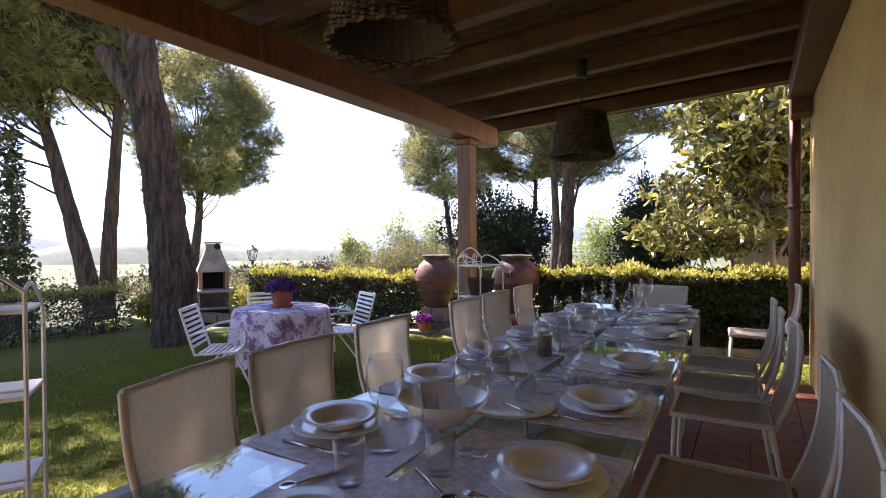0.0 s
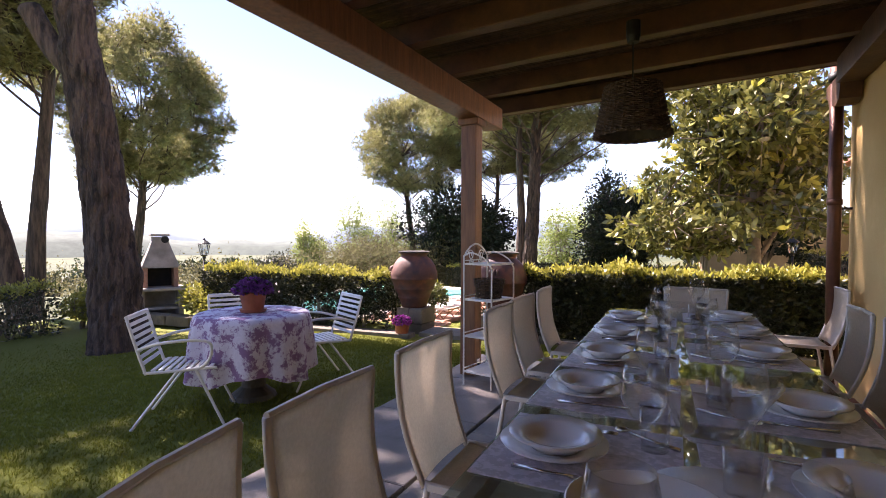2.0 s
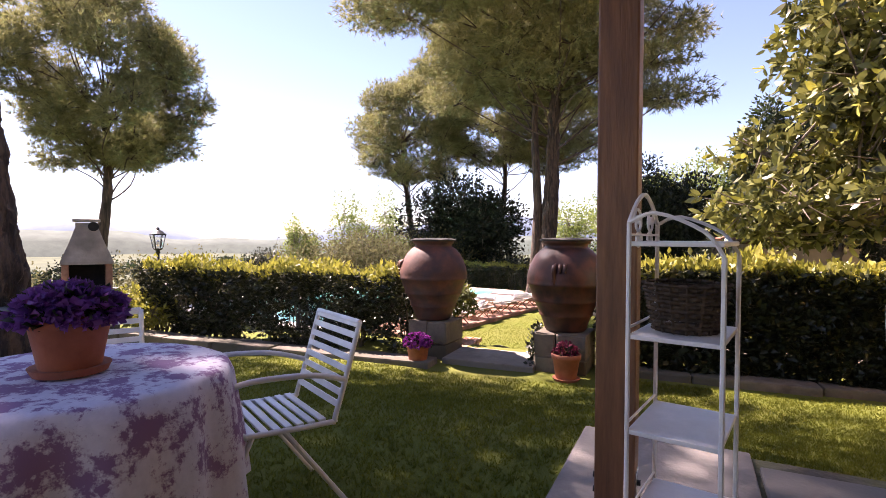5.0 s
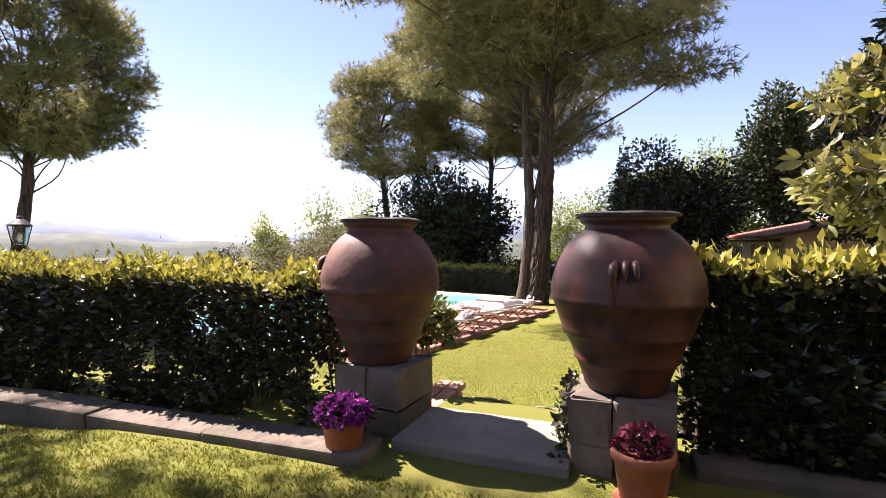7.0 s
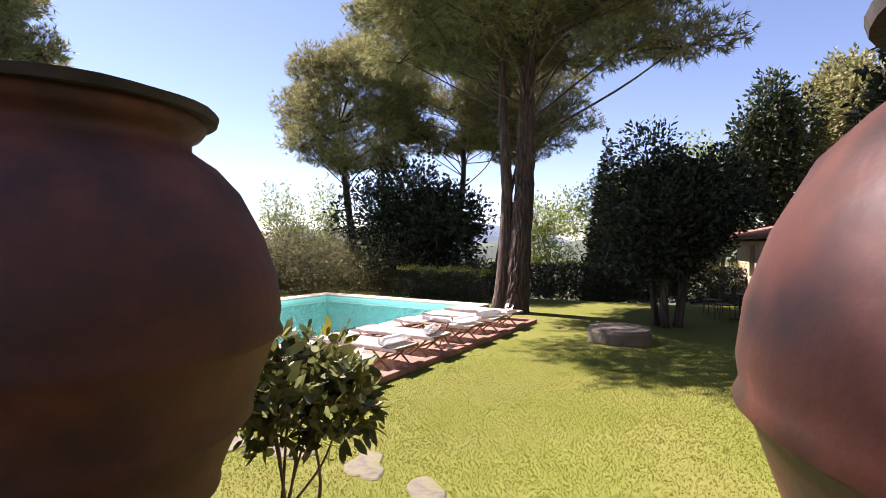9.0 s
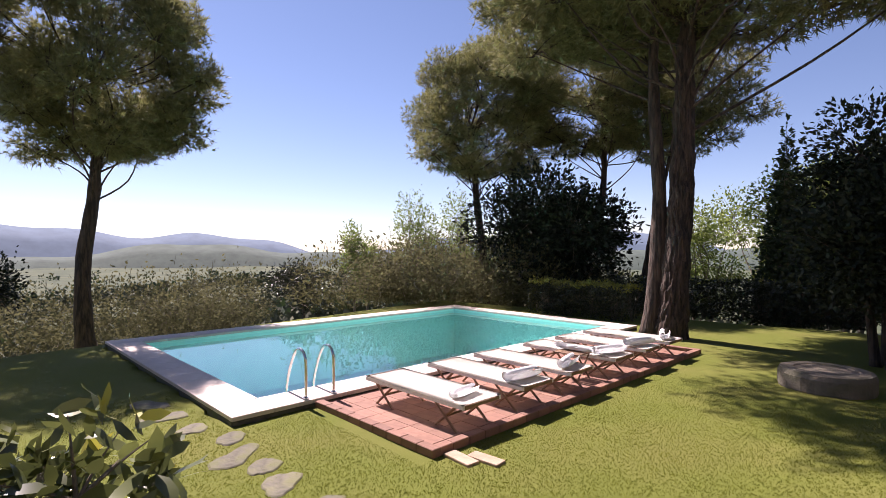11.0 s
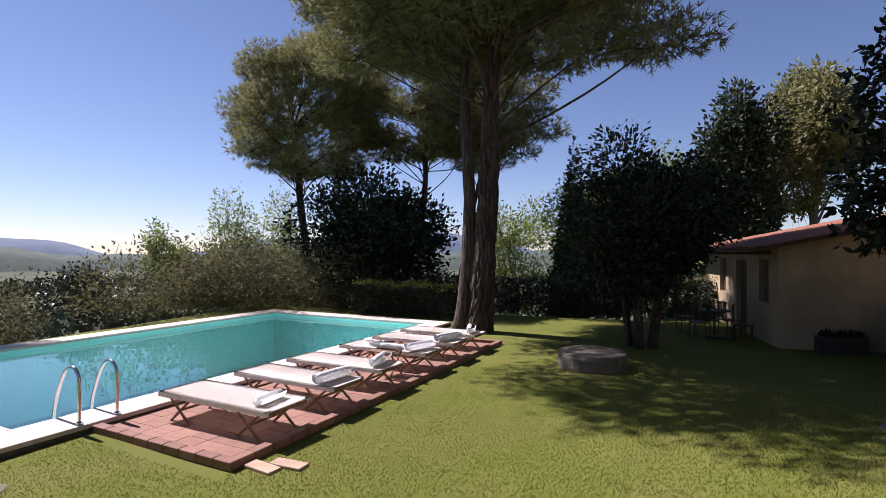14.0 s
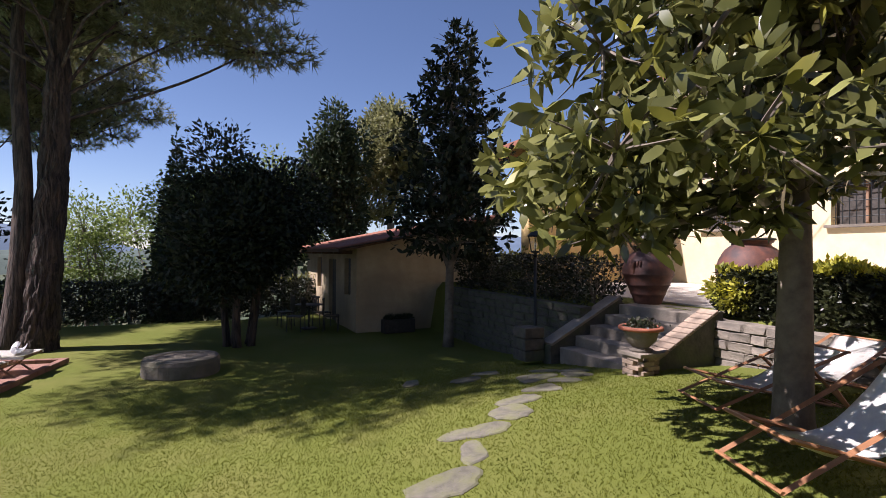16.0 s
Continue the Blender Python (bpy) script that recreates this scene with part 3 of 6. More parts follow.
# ---- jars at the gate ----
JAR_PROFILE = [(0.0, 0.0), (0.205, 0.0), (0.225, 0.02), (0.25, 0.10), (0.275, 0.16), (0.292, 0.175), (0.288, 0.19), (0.31, 0.25), (0.345, 0.32),
               (0.362, 0.332), (0.358, 0.35), (0.385, 0.43), (0.41, 0.50), (0.428, 0.515), (0.42, 0.535), (0.425, 0.57), (0.415, 0.64),
               (0.385, 0.73), (0.335, 0.82), (0.285, 0.875), (0.25, 0.90), (0.232, 0.915), (0.232, 0.94), (0.252, 0.95), (0.262, 0.965), (0.26, 0.99),
               (0.245, 1.0), (0.215, 0.995), (0.205, 0.95), (0.20, 0.90), (0.0, 0.88)]


def jar(x, y, z, rz, scale, label, lugs=(0, 180), clay=JAR):
    e = empty("terracotta_jar", pose(x, y, z, 0, 0, rz), label, "jar", "terracotta jars")
    bm = lathe(bmesh.new(), [(r * scale, h * scale) for r, h in JAR_PROFILE], 64)
    for v in bm.verts:
        v.co *= 1 + 0.008 * noise.noise(v.co * 3.0) + 0.004 * noise.noise(v.co * 11)
    part("body", bm, clay, e, smooth=True)
    lid = lathe(bmesh.new(), [(0, 0.985), (0.2, 0.985), (0.285, 0.982), (0.29, 1.0), (0.24, 1.012), (0.0, 1.018)], 40)
    for v in lid.verts:
        v.co *= scale
        v.co.z += 0.006 * noise.noise(v.co * 9)
    part("lid", lid, LID, e, "dark stone slab lid")
    for a in lugs:
        ca, sa = math.cos(radians(a - 8)), math.sin(radians(a - 8))
        pts = [(0.375, 0.0, 0.715), (0.418, 0.0, 0.712), (0.437, 0.0, 0.675), (0.428, 0.0, 0.62), (0.424, 0.0, 0.57), (0.42, 0.0, 0.53)]
        line = arc([(p[0] * scale * ca, p[0] * scale * sa, p[2] * scale) for p in pts], 3)
        for k in (-1, 0, 1):
            ck, sk = math.cos(radians(a + 7 * k)), math.sin(radians(a + 7 * k))
            claw = arc([(q * scale * ck, q * scale * sk, h * scale) for q, h in ((0.376, 0.735), (0.41, 0.712), (0.424, 0.675), (0.424, 0.648))], 3)
            part("claw", tube(bmesh.new(), claw, [0.02 * scale * (1 - 0.6 * (i / (len(claw) - 1)) ** 2) for i in range(len(claw))], 8), clay, e, smooth=True)
        part("handle", tube(bmesh.new(), line, [(0.030 - 0.017 * i / (len(line) - 1)) * scale for i in range(len(line))], 8), clay, e, smooth=True)
    return e


def plinth(x, y, z0, z1, w, seed):
    rng = np.random.default_rng(seed)
    e = empty("stone_plinth", pose(x, y, z0, 0, 0, 0), "square plinth of grey sandstone blocks under a jar", "plinth", "jar plinths")
    h = (z1 - z0)
    rows = 2
    for r in range(rows):
        split = w * rng.uniform(0.4, 0.6)
        for sx0, sx1 in ((-w / 2, -w / 2 + split), (-w / 2 + split, w / 2)):
            bm = box(bmesh.new(), ((sx0 + sx1) / 2, 0, h * (r + 0.5) / rows), (sx1 - sx0 - 0.008, w * rng.uniform(0.98, 1.03), h / rows - 0.008), 0.018)
            for v in bm.verts:
                v.co += Vector(rng.normal(size=3)) * 0.006
            part("block", bm, KERB, e)
    return e


plinth(-5.19, 8.17, -0.46, 0.06, 0.51, 1)
plinth(-3.6, 8.2, -0.46, 0.05, 0.56, 2)
jar(-5.23, 8.17, 0.06, 211, 0.98, "large aged terracotta jar with ribbed bands on a stone plinth", (0, -130))
jar(-3.6, 8.2, 0.05, 274, 1.0, "large dark burnished terracotta jar on a stone plinth", clay=GLAZED)
jar(3.25, 15.5, -0.02, 20, 1.05, "large terracotta jar at the top of the steps")
jar(3.55, 13.75, -0.02, 70, 1.15, "large terracotta jar behind the yellow-green hedge")

# ---- trees ----


def pine(name, label, x, y, height, lean, r, crown, n, seed, tuft=0.26, extra=(), stub=None, bow=(0.25, 0.62)):
    """A stone pine: bare, cracked trunk, forked limbs, and an uneven crown of needle tufts. crown: centre and half
    sizes from the foot. extra: added lobes, many unseen, there for their shade.
    """
    rng = np.random.default_rng(seed)
    z = float(ground_height(x, y)) - 0.1
    e = empty(name, pose(x, y, z), label, "pine tree", "pine trees")
    top = Vector((lean[0], lean[1], height))
    bend = Vector(rng.normal(size=3)) * 0.02 * height
    line = arc([(0, 0, 0), Vector((lean[0] * bow[0], lean[1] * bow[0], height * 0.3)) + bend * 0.5, Vector((lean[0] * bow[1], lean[1] * bow[1], height * 0.62)) - bend * 0.4, top], 7)
    bm = bmesh.new()
    n_l = len(line)
    radii = [r * (1.28 - 0.28 * min(1, i / 2.0)) * (1 - 0.62 * i / (n_l - 1)) for i in range(n_l)]
    near = r > 0.33
    fine = arc(line, 9) if near else line
    tube(bm, fine, [float(q) for q in np.interp(np.linspace(0, 1, len(fine)), np.linspace(0, 1, n_l), radii)], 90 if near else 18)
    for v in bm.verts:
        v.co += Vector((noise.noise(v.co * 2.2), noise.noise(v.co * 2.2 + Vector((9, 0, 0))), 0)) * r * 0.16
    if near:
        bm.normal_update()
        for v in bm.verts:
            q = Vector((v.co.x * 10 + 0.8 * noise.noise(v.co * 3), v.co.y * 10, v.co.z * 1.7))
            crack = max(0, 1 - abs(noise.noise(q)) * 4.5) + 0.5 * max(0, 1 - abs(noise.noise(q * 1.9 + Vector((5, 3, 1)))) * 5)
            v.co -= v.normal * (0.05 * crack - 0.012 * noise.noise(v.co * 14))
    part("trunk", bm, BARK, e, smooth=True)
    if stub:
        part("cut_limb", tube(bmesh.new(), arc([line[i] for i in (stub[0],)] + [line[stub[0]] + Vector(q) for q in stub[1]], 5), [0.2, 0.195, 0.19, 0.185, 0.18, 0.175, 0.17, 0.165, 0.16, 0.16, 0.165][:5 * len(stub[1]) + 1], 12), BARK, e, "sawn-off limb", smooth=True)
    cx, cy, cz, rx, ry, rz_ = crown
    lobes = []
    k = 52
    for i in range(k):
        zz = 1 - 2 * (i + 0.5) / k
        a = i * 2.39996 + rng.uniform(-0.3, 0.3)
        q = math.sqrt(1 - zz * zz) * rng.uniform(0.5, 0.95)
        s = rng.uniform(0.17, 0.29)
        lobes.append((cx + rx * q * math.cos(a), cy + ry * q * math.sin(a), cz + rz_ * zz * rng.uniform(0.55, 0.78), rx * s, ry * s, rz_ * s * 0.8))
    lobes += list(extra)
    bm = bmesh.new()
    roots, tips = [], []
    for lb in lobes:
        zt = min(max(lb[2] - lb[5] - 0.12 * math.hypot(lb[0] - lean[0], lb[1] - lean[1]) + rng.uniform(-0.4, 0.4), height * 0.52), height * 0.98)
        i = min(n_l - 1, max(0, int(zt / height * (n_l - 1))))
        roots.append((line[i], radii[i]))
        tips.append((lb[0], lb[1], lb[2] - lb[5] * 0.1))
    limb_tree(bm, roots, tips, rng, 0.11, 0.016)
    for lb in lobes:
        for _ in range(6):
            d = Vector(unit(rng.normal(size=(1, 3)))[0])
            tube(bm, [(lb[0], lb[1], lb[2] - lb[5] * 0.3), (lb[0] + d.x * lb[3] * 0.5, lb[1] + d.y * lb[4] * 0.5, lb[2] + d.z * lb[5] * 0.3), (lb[0] + d.x * lb[3], lb[1] + d.y * lb[4], lb[2] + d.z * lb[5] * 0.8)], [0.03, 0.02, 0.008], 4, caps=False)
    part("branchwork", bm, BARK, e)
    p, d = lobe_points(rng, lobes, int(n * 1.7), 0.3)
    d[:, 2] += 0.3
    array_mesh("crown", *needle_arrays(rng, p, d, 8, tuft, 0.033), NEEDLE, e)
    return e


def leafy(name, label, category, x, y, lobes, n, leaf, mat, bark, seed, trunks=1, r=0.15, width=0.5, inner=0.45, whorl=0, tip=None, fork=0.35):
    """A broad-leaved tree or shrub. lobes: ellipsoids from its foot; whorl: leaves to a twig end."""
    rng = np.random.default_rng(seed)
    z = float(ground_height(x, y)) - 0.06
    e = empty(name, pose(x, y, z), label, category)
    top = max(lb[2] for lb in lobes)
    bm = bmesh.new()
    for t in range(trunks):
        a = 6.28 * t / max(trunks, 1) + 0.7
        o = 0.0 if trunks == 1 else min(0.28, 0.07 * float(top))
        lb = lobes[t % len(lobes)]
        end = Vector((lb[0] * 0.6, lb[1] * 0.6, top * 0.85))
        line = arc([(o * math.cos(a), o * math.sin(a), 0), (o * 1.6 * math.cos(a) + 0.04, o * 1.6 * math.sin(a), top * 0.4), end], 6)
        rad = [r * (1.2 - 0.2 * min(i, 1)) * (1 - 0.8 * i / (len(line) - 1)) + min(0.01, r * 0.2) for i in range(len(line))]
        tube(bm, line, rad, 12)
    part("trunk", bm, bark, e, smooth=True)
    bm = bmesh.new()
    i0 = int(len(line) * fork)
    roots, tips = [], []
    for lb in lobes:
        j = int(np.clip(rng.integers(i0, len(line) - 1), 0, len(line) - 1))
        roots.append((line[j], rad[j]))
        tips.append((lb[0], lb[1], lb[2]))
        for _ in range(10):
            d = Vector(unit(rng.normal(size=(1, 3)))[0])
            tube(bm, arc([(lb[0], lb[1], lb[2]), (lb[0] + d.x * lb[3] * 0.5, lb[1] + d.y * lb[4] * 0.5, lb[2] + d.z * lb[5] * 0.55), (lb[0] + d.x * lb[3] * 0.95, lb[1] + d.y * lb[4] * 0.95, lb[2] + d.z * lb[5] * 0.95)], 2), [q * min(1.0, float(lb[3]) / 0.8) for q in (0.022, 0.018, 0.012, 0.009, 0.005)], 4, caps=False)
    limb_tree(bm, roots, tips, rng, 0.32, min(0.012, 0.004 * float(top)))
    part("branchwork", bm, bark, e)
    p, d = lobe_points(rng, lobes, n, inner)
    if whorl:
        p = np.repeat(p, whorl, axis=0) + rng.normal(size=(n * whorl, 3)) * 0.02
        d = np.repeat(d, whorl, axis=0) * 0.5 + 0.85 * rng.normal(size=(n * whorl, 3))
    else:
        d = d + 0.7 * rng.normal(size=d.shape)
    array_mesh("crown", *leaf_arrays(rng, p, d, leaf, leaf * width, oval=bool(whorl)), mat, e)
    if tip:
        p, d = lobe_points(rng, lobes, max(20, n // 6), 0.9)
        array_mesh("young_leaves", *leaf_arrays(rng, np.repeat(p, 4, axis=0), np.repeat(d, 4, axis=0) + 0.6 * rng.normal(size=(len(p) * 4, 3)), leaf * 0.9, leaf * width * 0.9, oval=bool(whorl)), tip, e)
    return e


def lumps(seed, n, c, s, k=0.5):
    """n ellipsoids that fill a crown round c with half sizes s."""
    rng = np.random.default_rng(seed)
    out = []
    for i in range(n):
        d = unit(rng.normal(size=(1, 3)))[0] * rng.uniform(0.25, 0.72)
        q = k * rng.uniform(0.75, 1.2)
        out.append((c[0] + d[0] * s[0], c[1] + d[1] * s[1], c[2] + d[2] * s[2], s[0] * q, s[1] * q, s[2] * q))
    return out


# High unseen lobes in extra are added to shade the lawn and table.
pine("stone_pine", "tall stone pine with a sawn-off limb on the lawn", -8.95, 5.27, 10.2, (-0.55, -0.34), 0.42, (-1.2, 0.2, 12.0, 3.8, 3.8, 2.0), 5600, 21, extra=[(-3.7, 2.2, 11.2, 1.7, 1.5, 0.9), (-5.1, 2.7, 11.4, 1.5, 1.35, 0.8), (-6.3, 2.3, 11.6, 1.3, 1.3, 0.7), (-4.4, 0.9, 11.3, 1.5, 1.3, 0.8), (-5.9, 0.6, 11.5, 1.3, 1.2, 0.7), (-3.4, -1.8, 11.4, 1.6, 1.5, 0.8), (-4.8, -1.0, 11.4, 1.5, 1.4, 0.8), (-2.0, -3.0, 11.4, 1.5, 1.4, 0.8), (-2.6, 3.7, 11.4, 1.5, 1.4, 0.8), (-1.0, 3.5, 11.5, 1.5, 1.4, 0.8)], stub=(10, [(-0.38, -0.24, 0.45), (-0.70, -0.44, 1.1)]), bow=(0.7, 0.95))
pine("stone_pine", "stone pine with a rounded crown beside the pool corner", -24.2, 15.2, 9.6, (-0.7, 0.45), 0.3, (0.0, 0.3, 9.8, 4.2, 4.2, 4.9), 12000, 22)
# Extra lobes near 11 m are added, mostly unseen, to shade the lawn.
pine("stone_pine", "tall stone pine with a broad crown near the pool", -7.75, 22.9, 12.6, (0.5, 1.0), 0.40, (0.0, 0.5, 11.4, 6.2, 5.8, 4.2), 21500, 23, extra=[(-4.3, -3.6, 11.0, 1.9, 1.7, 0.9), (-2.4, -4.2, 11.2, 1.9, 1.7, 0.9), (-0.4, -4.5, 11.0, 1.8, 1.6, 0.9), (1.6, -4.3, 10.8, 1.8, 1.6, 0.9), (3.4, -3.6, 10.4, 1.6, 1.5, 0.8), (3.2, -0.8, 7.7, 1.5, 1.3, 0.7), (4.6, -1.0, 7.5, 1.5, 1.3, 0.65), (4.0, -1.5, 8.7, 1.6, 1.4, 0.7), (-4.0, 0, 8.6, 1.6, 1.6, 0.9), (-6.4, -2.4, 11.8, 1.8, 1.7, 0.9), (-5.2, -4.0, 11.8, 1.8, 1.6, 0.9), (-3.2, -5.3, 11.8, 1.9, 1.6, 0.9), (-1.2, -5.7, 11.7, 1.9, 1.6, 0.9), (0.8, -5.6, 11.6, 1.8, 1.6, 0.9), (2.8, -5.2, 11.4, 1.8, 1.6, 0.9), (4.7, -4.0, 11.2, 1.7, 1.5, 0.9), (5.6, -2.2, 11.2, 1.6, 1.5, 0.8)])
pine("stone_pine", "slim second stone pine behind the tall one", -8.26, 22.86, 11.8, (0.1, 1.0), 0.24, (-1.5, 2.5, 11.2, 4.2, 4.2, 3.4), 8500, 24)
pine("stone_pine", "leaning stone pine beyond the pool", -17.2, 29.3, 9.6, (-1.5, 0.6), 0.26, (-0.5, 0.5, 9.9, 4.3, 4.2, 4.3), 9000, 25)
pine("stone_pine", "stone pine behind the dark trees", -13.2, 31.5, 11.0, (0.6, 0.4), 0.24, (0.2, 0.5, 11.2, 4.4, 4.2, 3.8), 6500, 26)
pine("stone_pine", "slanting stone pine behind the dark trees", -11.6, 32.5, 9.5, (1.9, 0.3), 0.2, (1.6, 0.5, 11.0, 3.6, 3.4, 3.2), 5000, 27)
# Extra lobes, too high to be seen, are added to shade the lawn.
pine("stone_pine", "twin-stemmed stone pine on the valley side", -14.9, 6.58, 8.4, (-1.9, -1.1), 0.27, (-1.8, -2.0, 9.0, 3.9, 3.9, 4.7), 10000, 28, extra=[(1.0, 0.3, 11.2, 1.7, 1.6, 0.9), (1.7, 1.6, 10.9, 1.4, 1.3, 0.8), (3.0, 2.0, 11.0, 1.4, 1.3, 0.8), (2.6, 0.5, 11.0, 1.4, 1.3, 0.8)])
pine("stone_pine", "slim stone pine growing close beside a twin stem", -14.82, 6.68, 8.2, (0.45, 0.3), 0.23, (-0.2, -0.9, 9.2, 2.9, 2.9, 4.0), 5500, 29)

leafy("magnolia_tree", "magnolia tree with large glossy leaves on the lawn", "tree", 0.15, 11.05, [(0, 0, 2.6, 1.0, 1.0, 0.8), (-1.8, -0.05, 2.1, 0.6, 0.55, 0.45), (-1.3, -0.6, 2.15, 0.6, 0.55, 0.45), (-0.9, 0.7, 2.0, 0.6, 0.6, 0.4),
      (-1.6, 0.3, 2.9, 0.6, 0.6, 0.5), (-0.5, -0.9, 2.1, 0.5, 0.5, 0.35), (0.6, -0.9, 2.2, 0.6, 0.6, 0.4), (-1.6, 0.8, 2.1, 0.6, 0.6, 0.5), (-1.45, 0.4, 1.75, 0.6, 0.55, 0.36), (-0.9, 0.9, 1.7, 0.6, 0.55, 0.34), (-0.45, 0.2, 1.85, 0.5, 0.5, 0.3), (-1.1, 1.3, 2.1, 0.6, 0.6, 0.5), (-0.3, 1.5, 2.3, 0.6, 0.6, 0.5), (1.0, 0.6, 2.2, 0.6, 0.6, 0.45)]
      + lumps(31, 20, (0.1, 0.1, 3.9), (2.0, 2.0, 2.6), 0.34), 2300, 0.175, MAGNOLIA, GREY_BARK, 31, r=0.14, width=0.4, inner=0.35, whorl=7, tip=YOUNG)
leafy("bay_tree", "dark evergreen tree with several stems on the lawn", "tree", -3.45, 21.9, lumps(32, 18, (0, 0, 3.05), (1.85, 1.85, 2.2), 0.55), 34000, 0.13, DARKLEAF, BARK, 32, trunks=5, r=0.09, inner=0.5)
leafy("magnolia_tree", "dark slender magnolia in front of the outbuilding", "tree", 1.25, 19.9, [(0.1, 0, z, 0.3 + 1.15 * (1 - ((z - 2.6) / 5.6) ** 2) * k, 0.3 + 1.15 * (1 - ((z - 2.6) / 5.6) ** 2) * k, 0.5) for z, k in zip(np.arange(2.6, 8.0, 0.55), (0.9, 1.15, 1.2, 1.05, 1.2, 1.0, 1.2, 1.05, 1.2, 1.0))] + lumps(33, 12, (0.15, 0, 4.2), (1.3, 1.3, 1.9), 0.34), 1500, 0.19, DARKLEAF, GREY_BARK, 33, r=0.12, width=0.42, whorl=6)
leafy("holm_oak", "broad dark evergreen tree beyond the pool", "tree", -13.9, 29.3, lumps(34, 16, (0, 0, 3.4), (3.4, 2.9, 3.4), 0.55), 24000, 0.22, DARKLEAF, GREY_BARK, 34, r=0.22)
leafy("conifer", "pointed conifer behind the lawn", "tree", -5.55, 31.2, [(0, 0, z, 1.5 * (1 - z / 8.4), 1.5 * (1 - z / 8.4), 0.7) for z in np.arange(1, 8.2, 0.6)], 7000, 0.2, CONIFER, GREY_BARK, 35, r=0.18, inner=0.3)
leafy("tall_cypress", "dark tall evergreen behind the outbuilding", "tree", 1.0, 33.0, lumps(36, 26, (0, 0, 6.0), (2.0, 2.0, 4.3), 0.4), 20000, 0.22, CONIFER, GREY_BARK, 36, r=0.2)
leafy("round_pine", "green round-topped tree behind the outbuilding", "tree", 4.3, 34.2, lumps(37, 26, (0, 0, 6.3), (2.4, 2.3, 4.4), 0.4), 22000, 0.22, NEEDLE, GREY_BARK, 37, r=0.22)
leafy("cypress", "dark narrow cypress at the valley edge", "tree", -17.15, 5.45, [(0, 0, z, 0.65 * (1 - z / 7.6) + 0.08, 0.55 * (1 - z / 7.6) + 0.08, 0.6) for z in np.arange(0.5, 6.4, 0.45)], 5000, 0.14, CONIFER, GREY_BARK, 38, r=0.1, inner=0.3)
for k, (x, y, h, w, seed) in enumerate([(-26.5, 36, 11.6, 2.8, 41), (-24.0, 37.5, 11.0, 2.6, 42), (-29.5, 33, 8.2, 1.9, 43), (-6.6, 35.5, 10.0, 3.0, 44), (-3.4, 36.5, 9.5, 3.0, 45), (-9.5, 38, 10.0, 2.8, 46), (-0.9, 34, 8.0, 2.2, 47)]):
    leafy("spring_tree", "slender tree with sparse fresh spring leaves", "tree", x, y, lumps(seed, 9, (0, 0, h * 0.62), (w, w, h * 0.4), 0.4), 7500, 0.17, SPRING, GREY_BARK, seed, r=0.12, inner=0.3, trunks=2)
leafy("shrub", "dark round clipped shrub beyond the pool", "shrub", -22.4, 22.6, lumps(51, 9, (0, 0, 1.4), (1.5, 1.4, 1.5), 0.55), 5000, 0.11, LAUREL, GREY_BARK, 51, r=0.07)
leafy("shrub", "dusky purple-leaved shrub at the lawn edge", "shrub", -19.2, 11.6, lumps(52, 8, (0, 0, 1.5), (1.1, 1.0, 1.3), 0.5), 3000, 0.09, DARKLEAF, GREY_BARK, 52, r=0.05, trunks=3)
leafy("shrub", "glossy-leaved shrub with yellow-green tips beside a jar", "shrub", -6.0, 9.0, lumps(53, 7, (-0.05, 0, 0.62), (0.36, 0.34, 0.36), 0.5), 300, 0.07, FRESH, GREY_BARK, 53, r=0.02, whorl=6, trunks=4, width=0.42, tip=YOUNG)
leafy("shrub", "small glossy-leaved shrub at the foot of a plinth", "shrub", -5.42, 9.1, lumps(57, 7, (0.05, 0, 0.7), (0.3, 0.26, 0.3), 0.5), 210, 0.075, FRESH, GREY_BARK, 57, r=0.008, whorl=6, trunks=3, width=0.42, tip=YOUNG)


def scrub(seed, n, label):
    """A thicket of grey-green bushes with bare twigs along the slope behind the pool."""
    rng = np.random.default_rng(seed)
    lobes = []
    for _ in range(n):
        t = rng.uniform(0, 1)
        x = -24.5 + 13 * t + rng.normal() * 0.6
        y = 17 + 14 * t + rng.uniform(-1, 7) * (0.5 + t)
        if t < 0.3:
            x, y = -25.8 - rng.uniform(0, 5), rng.uniform(11, 24)
        z = float(ground_height(x, y))
        s = rng.uniform(1.15, 1.8)
        lobes.append((x, y, z + 0.8 * s, 1.1 * s, 1.1 * s, 1.1 * s))
    p, d = lobe_points(rng, lobes, n * 420, 0.3)
    v, f = leaf_arrays(rng, p, d + 0.8 * rng.normal(size=d.shape), 0.15, 0.065)
    a = array_mesh("scrub_thicket", v, f, SCRUB)
    tagged(a, label, "shrubs", kind="stuff")
    q, e = lobe_points(rng, lobes, n * 14, 0.1)
    v, f = needle_arrays(rng, q, e * 0.4 + np.array([[0, 0, 1.0]]), 3, 0.5, 0.02, 0.5)
    tagged(array_mesh("scrub_twigs", v, f, GREY_BARK), "bare grey twigs of the thicket", "shrubs", kind="stuff")


scrub(61, 190, "thicket of grey-green olive scrub beyond the pool")

# ---- pool ----
WL, PL, CW, TOPZ = 7.4, 11.6, 0.62, -1.30
pool = empty("pool", POOL, "rectangular swimming pool with pale stone coping and turquoise water", "pool", kind="structure")
bm = bmesh.new()
box(bm, (-WL / 2, PL / 2, -3.1), (WL - 0.2, PL - 0.2, 0.1))
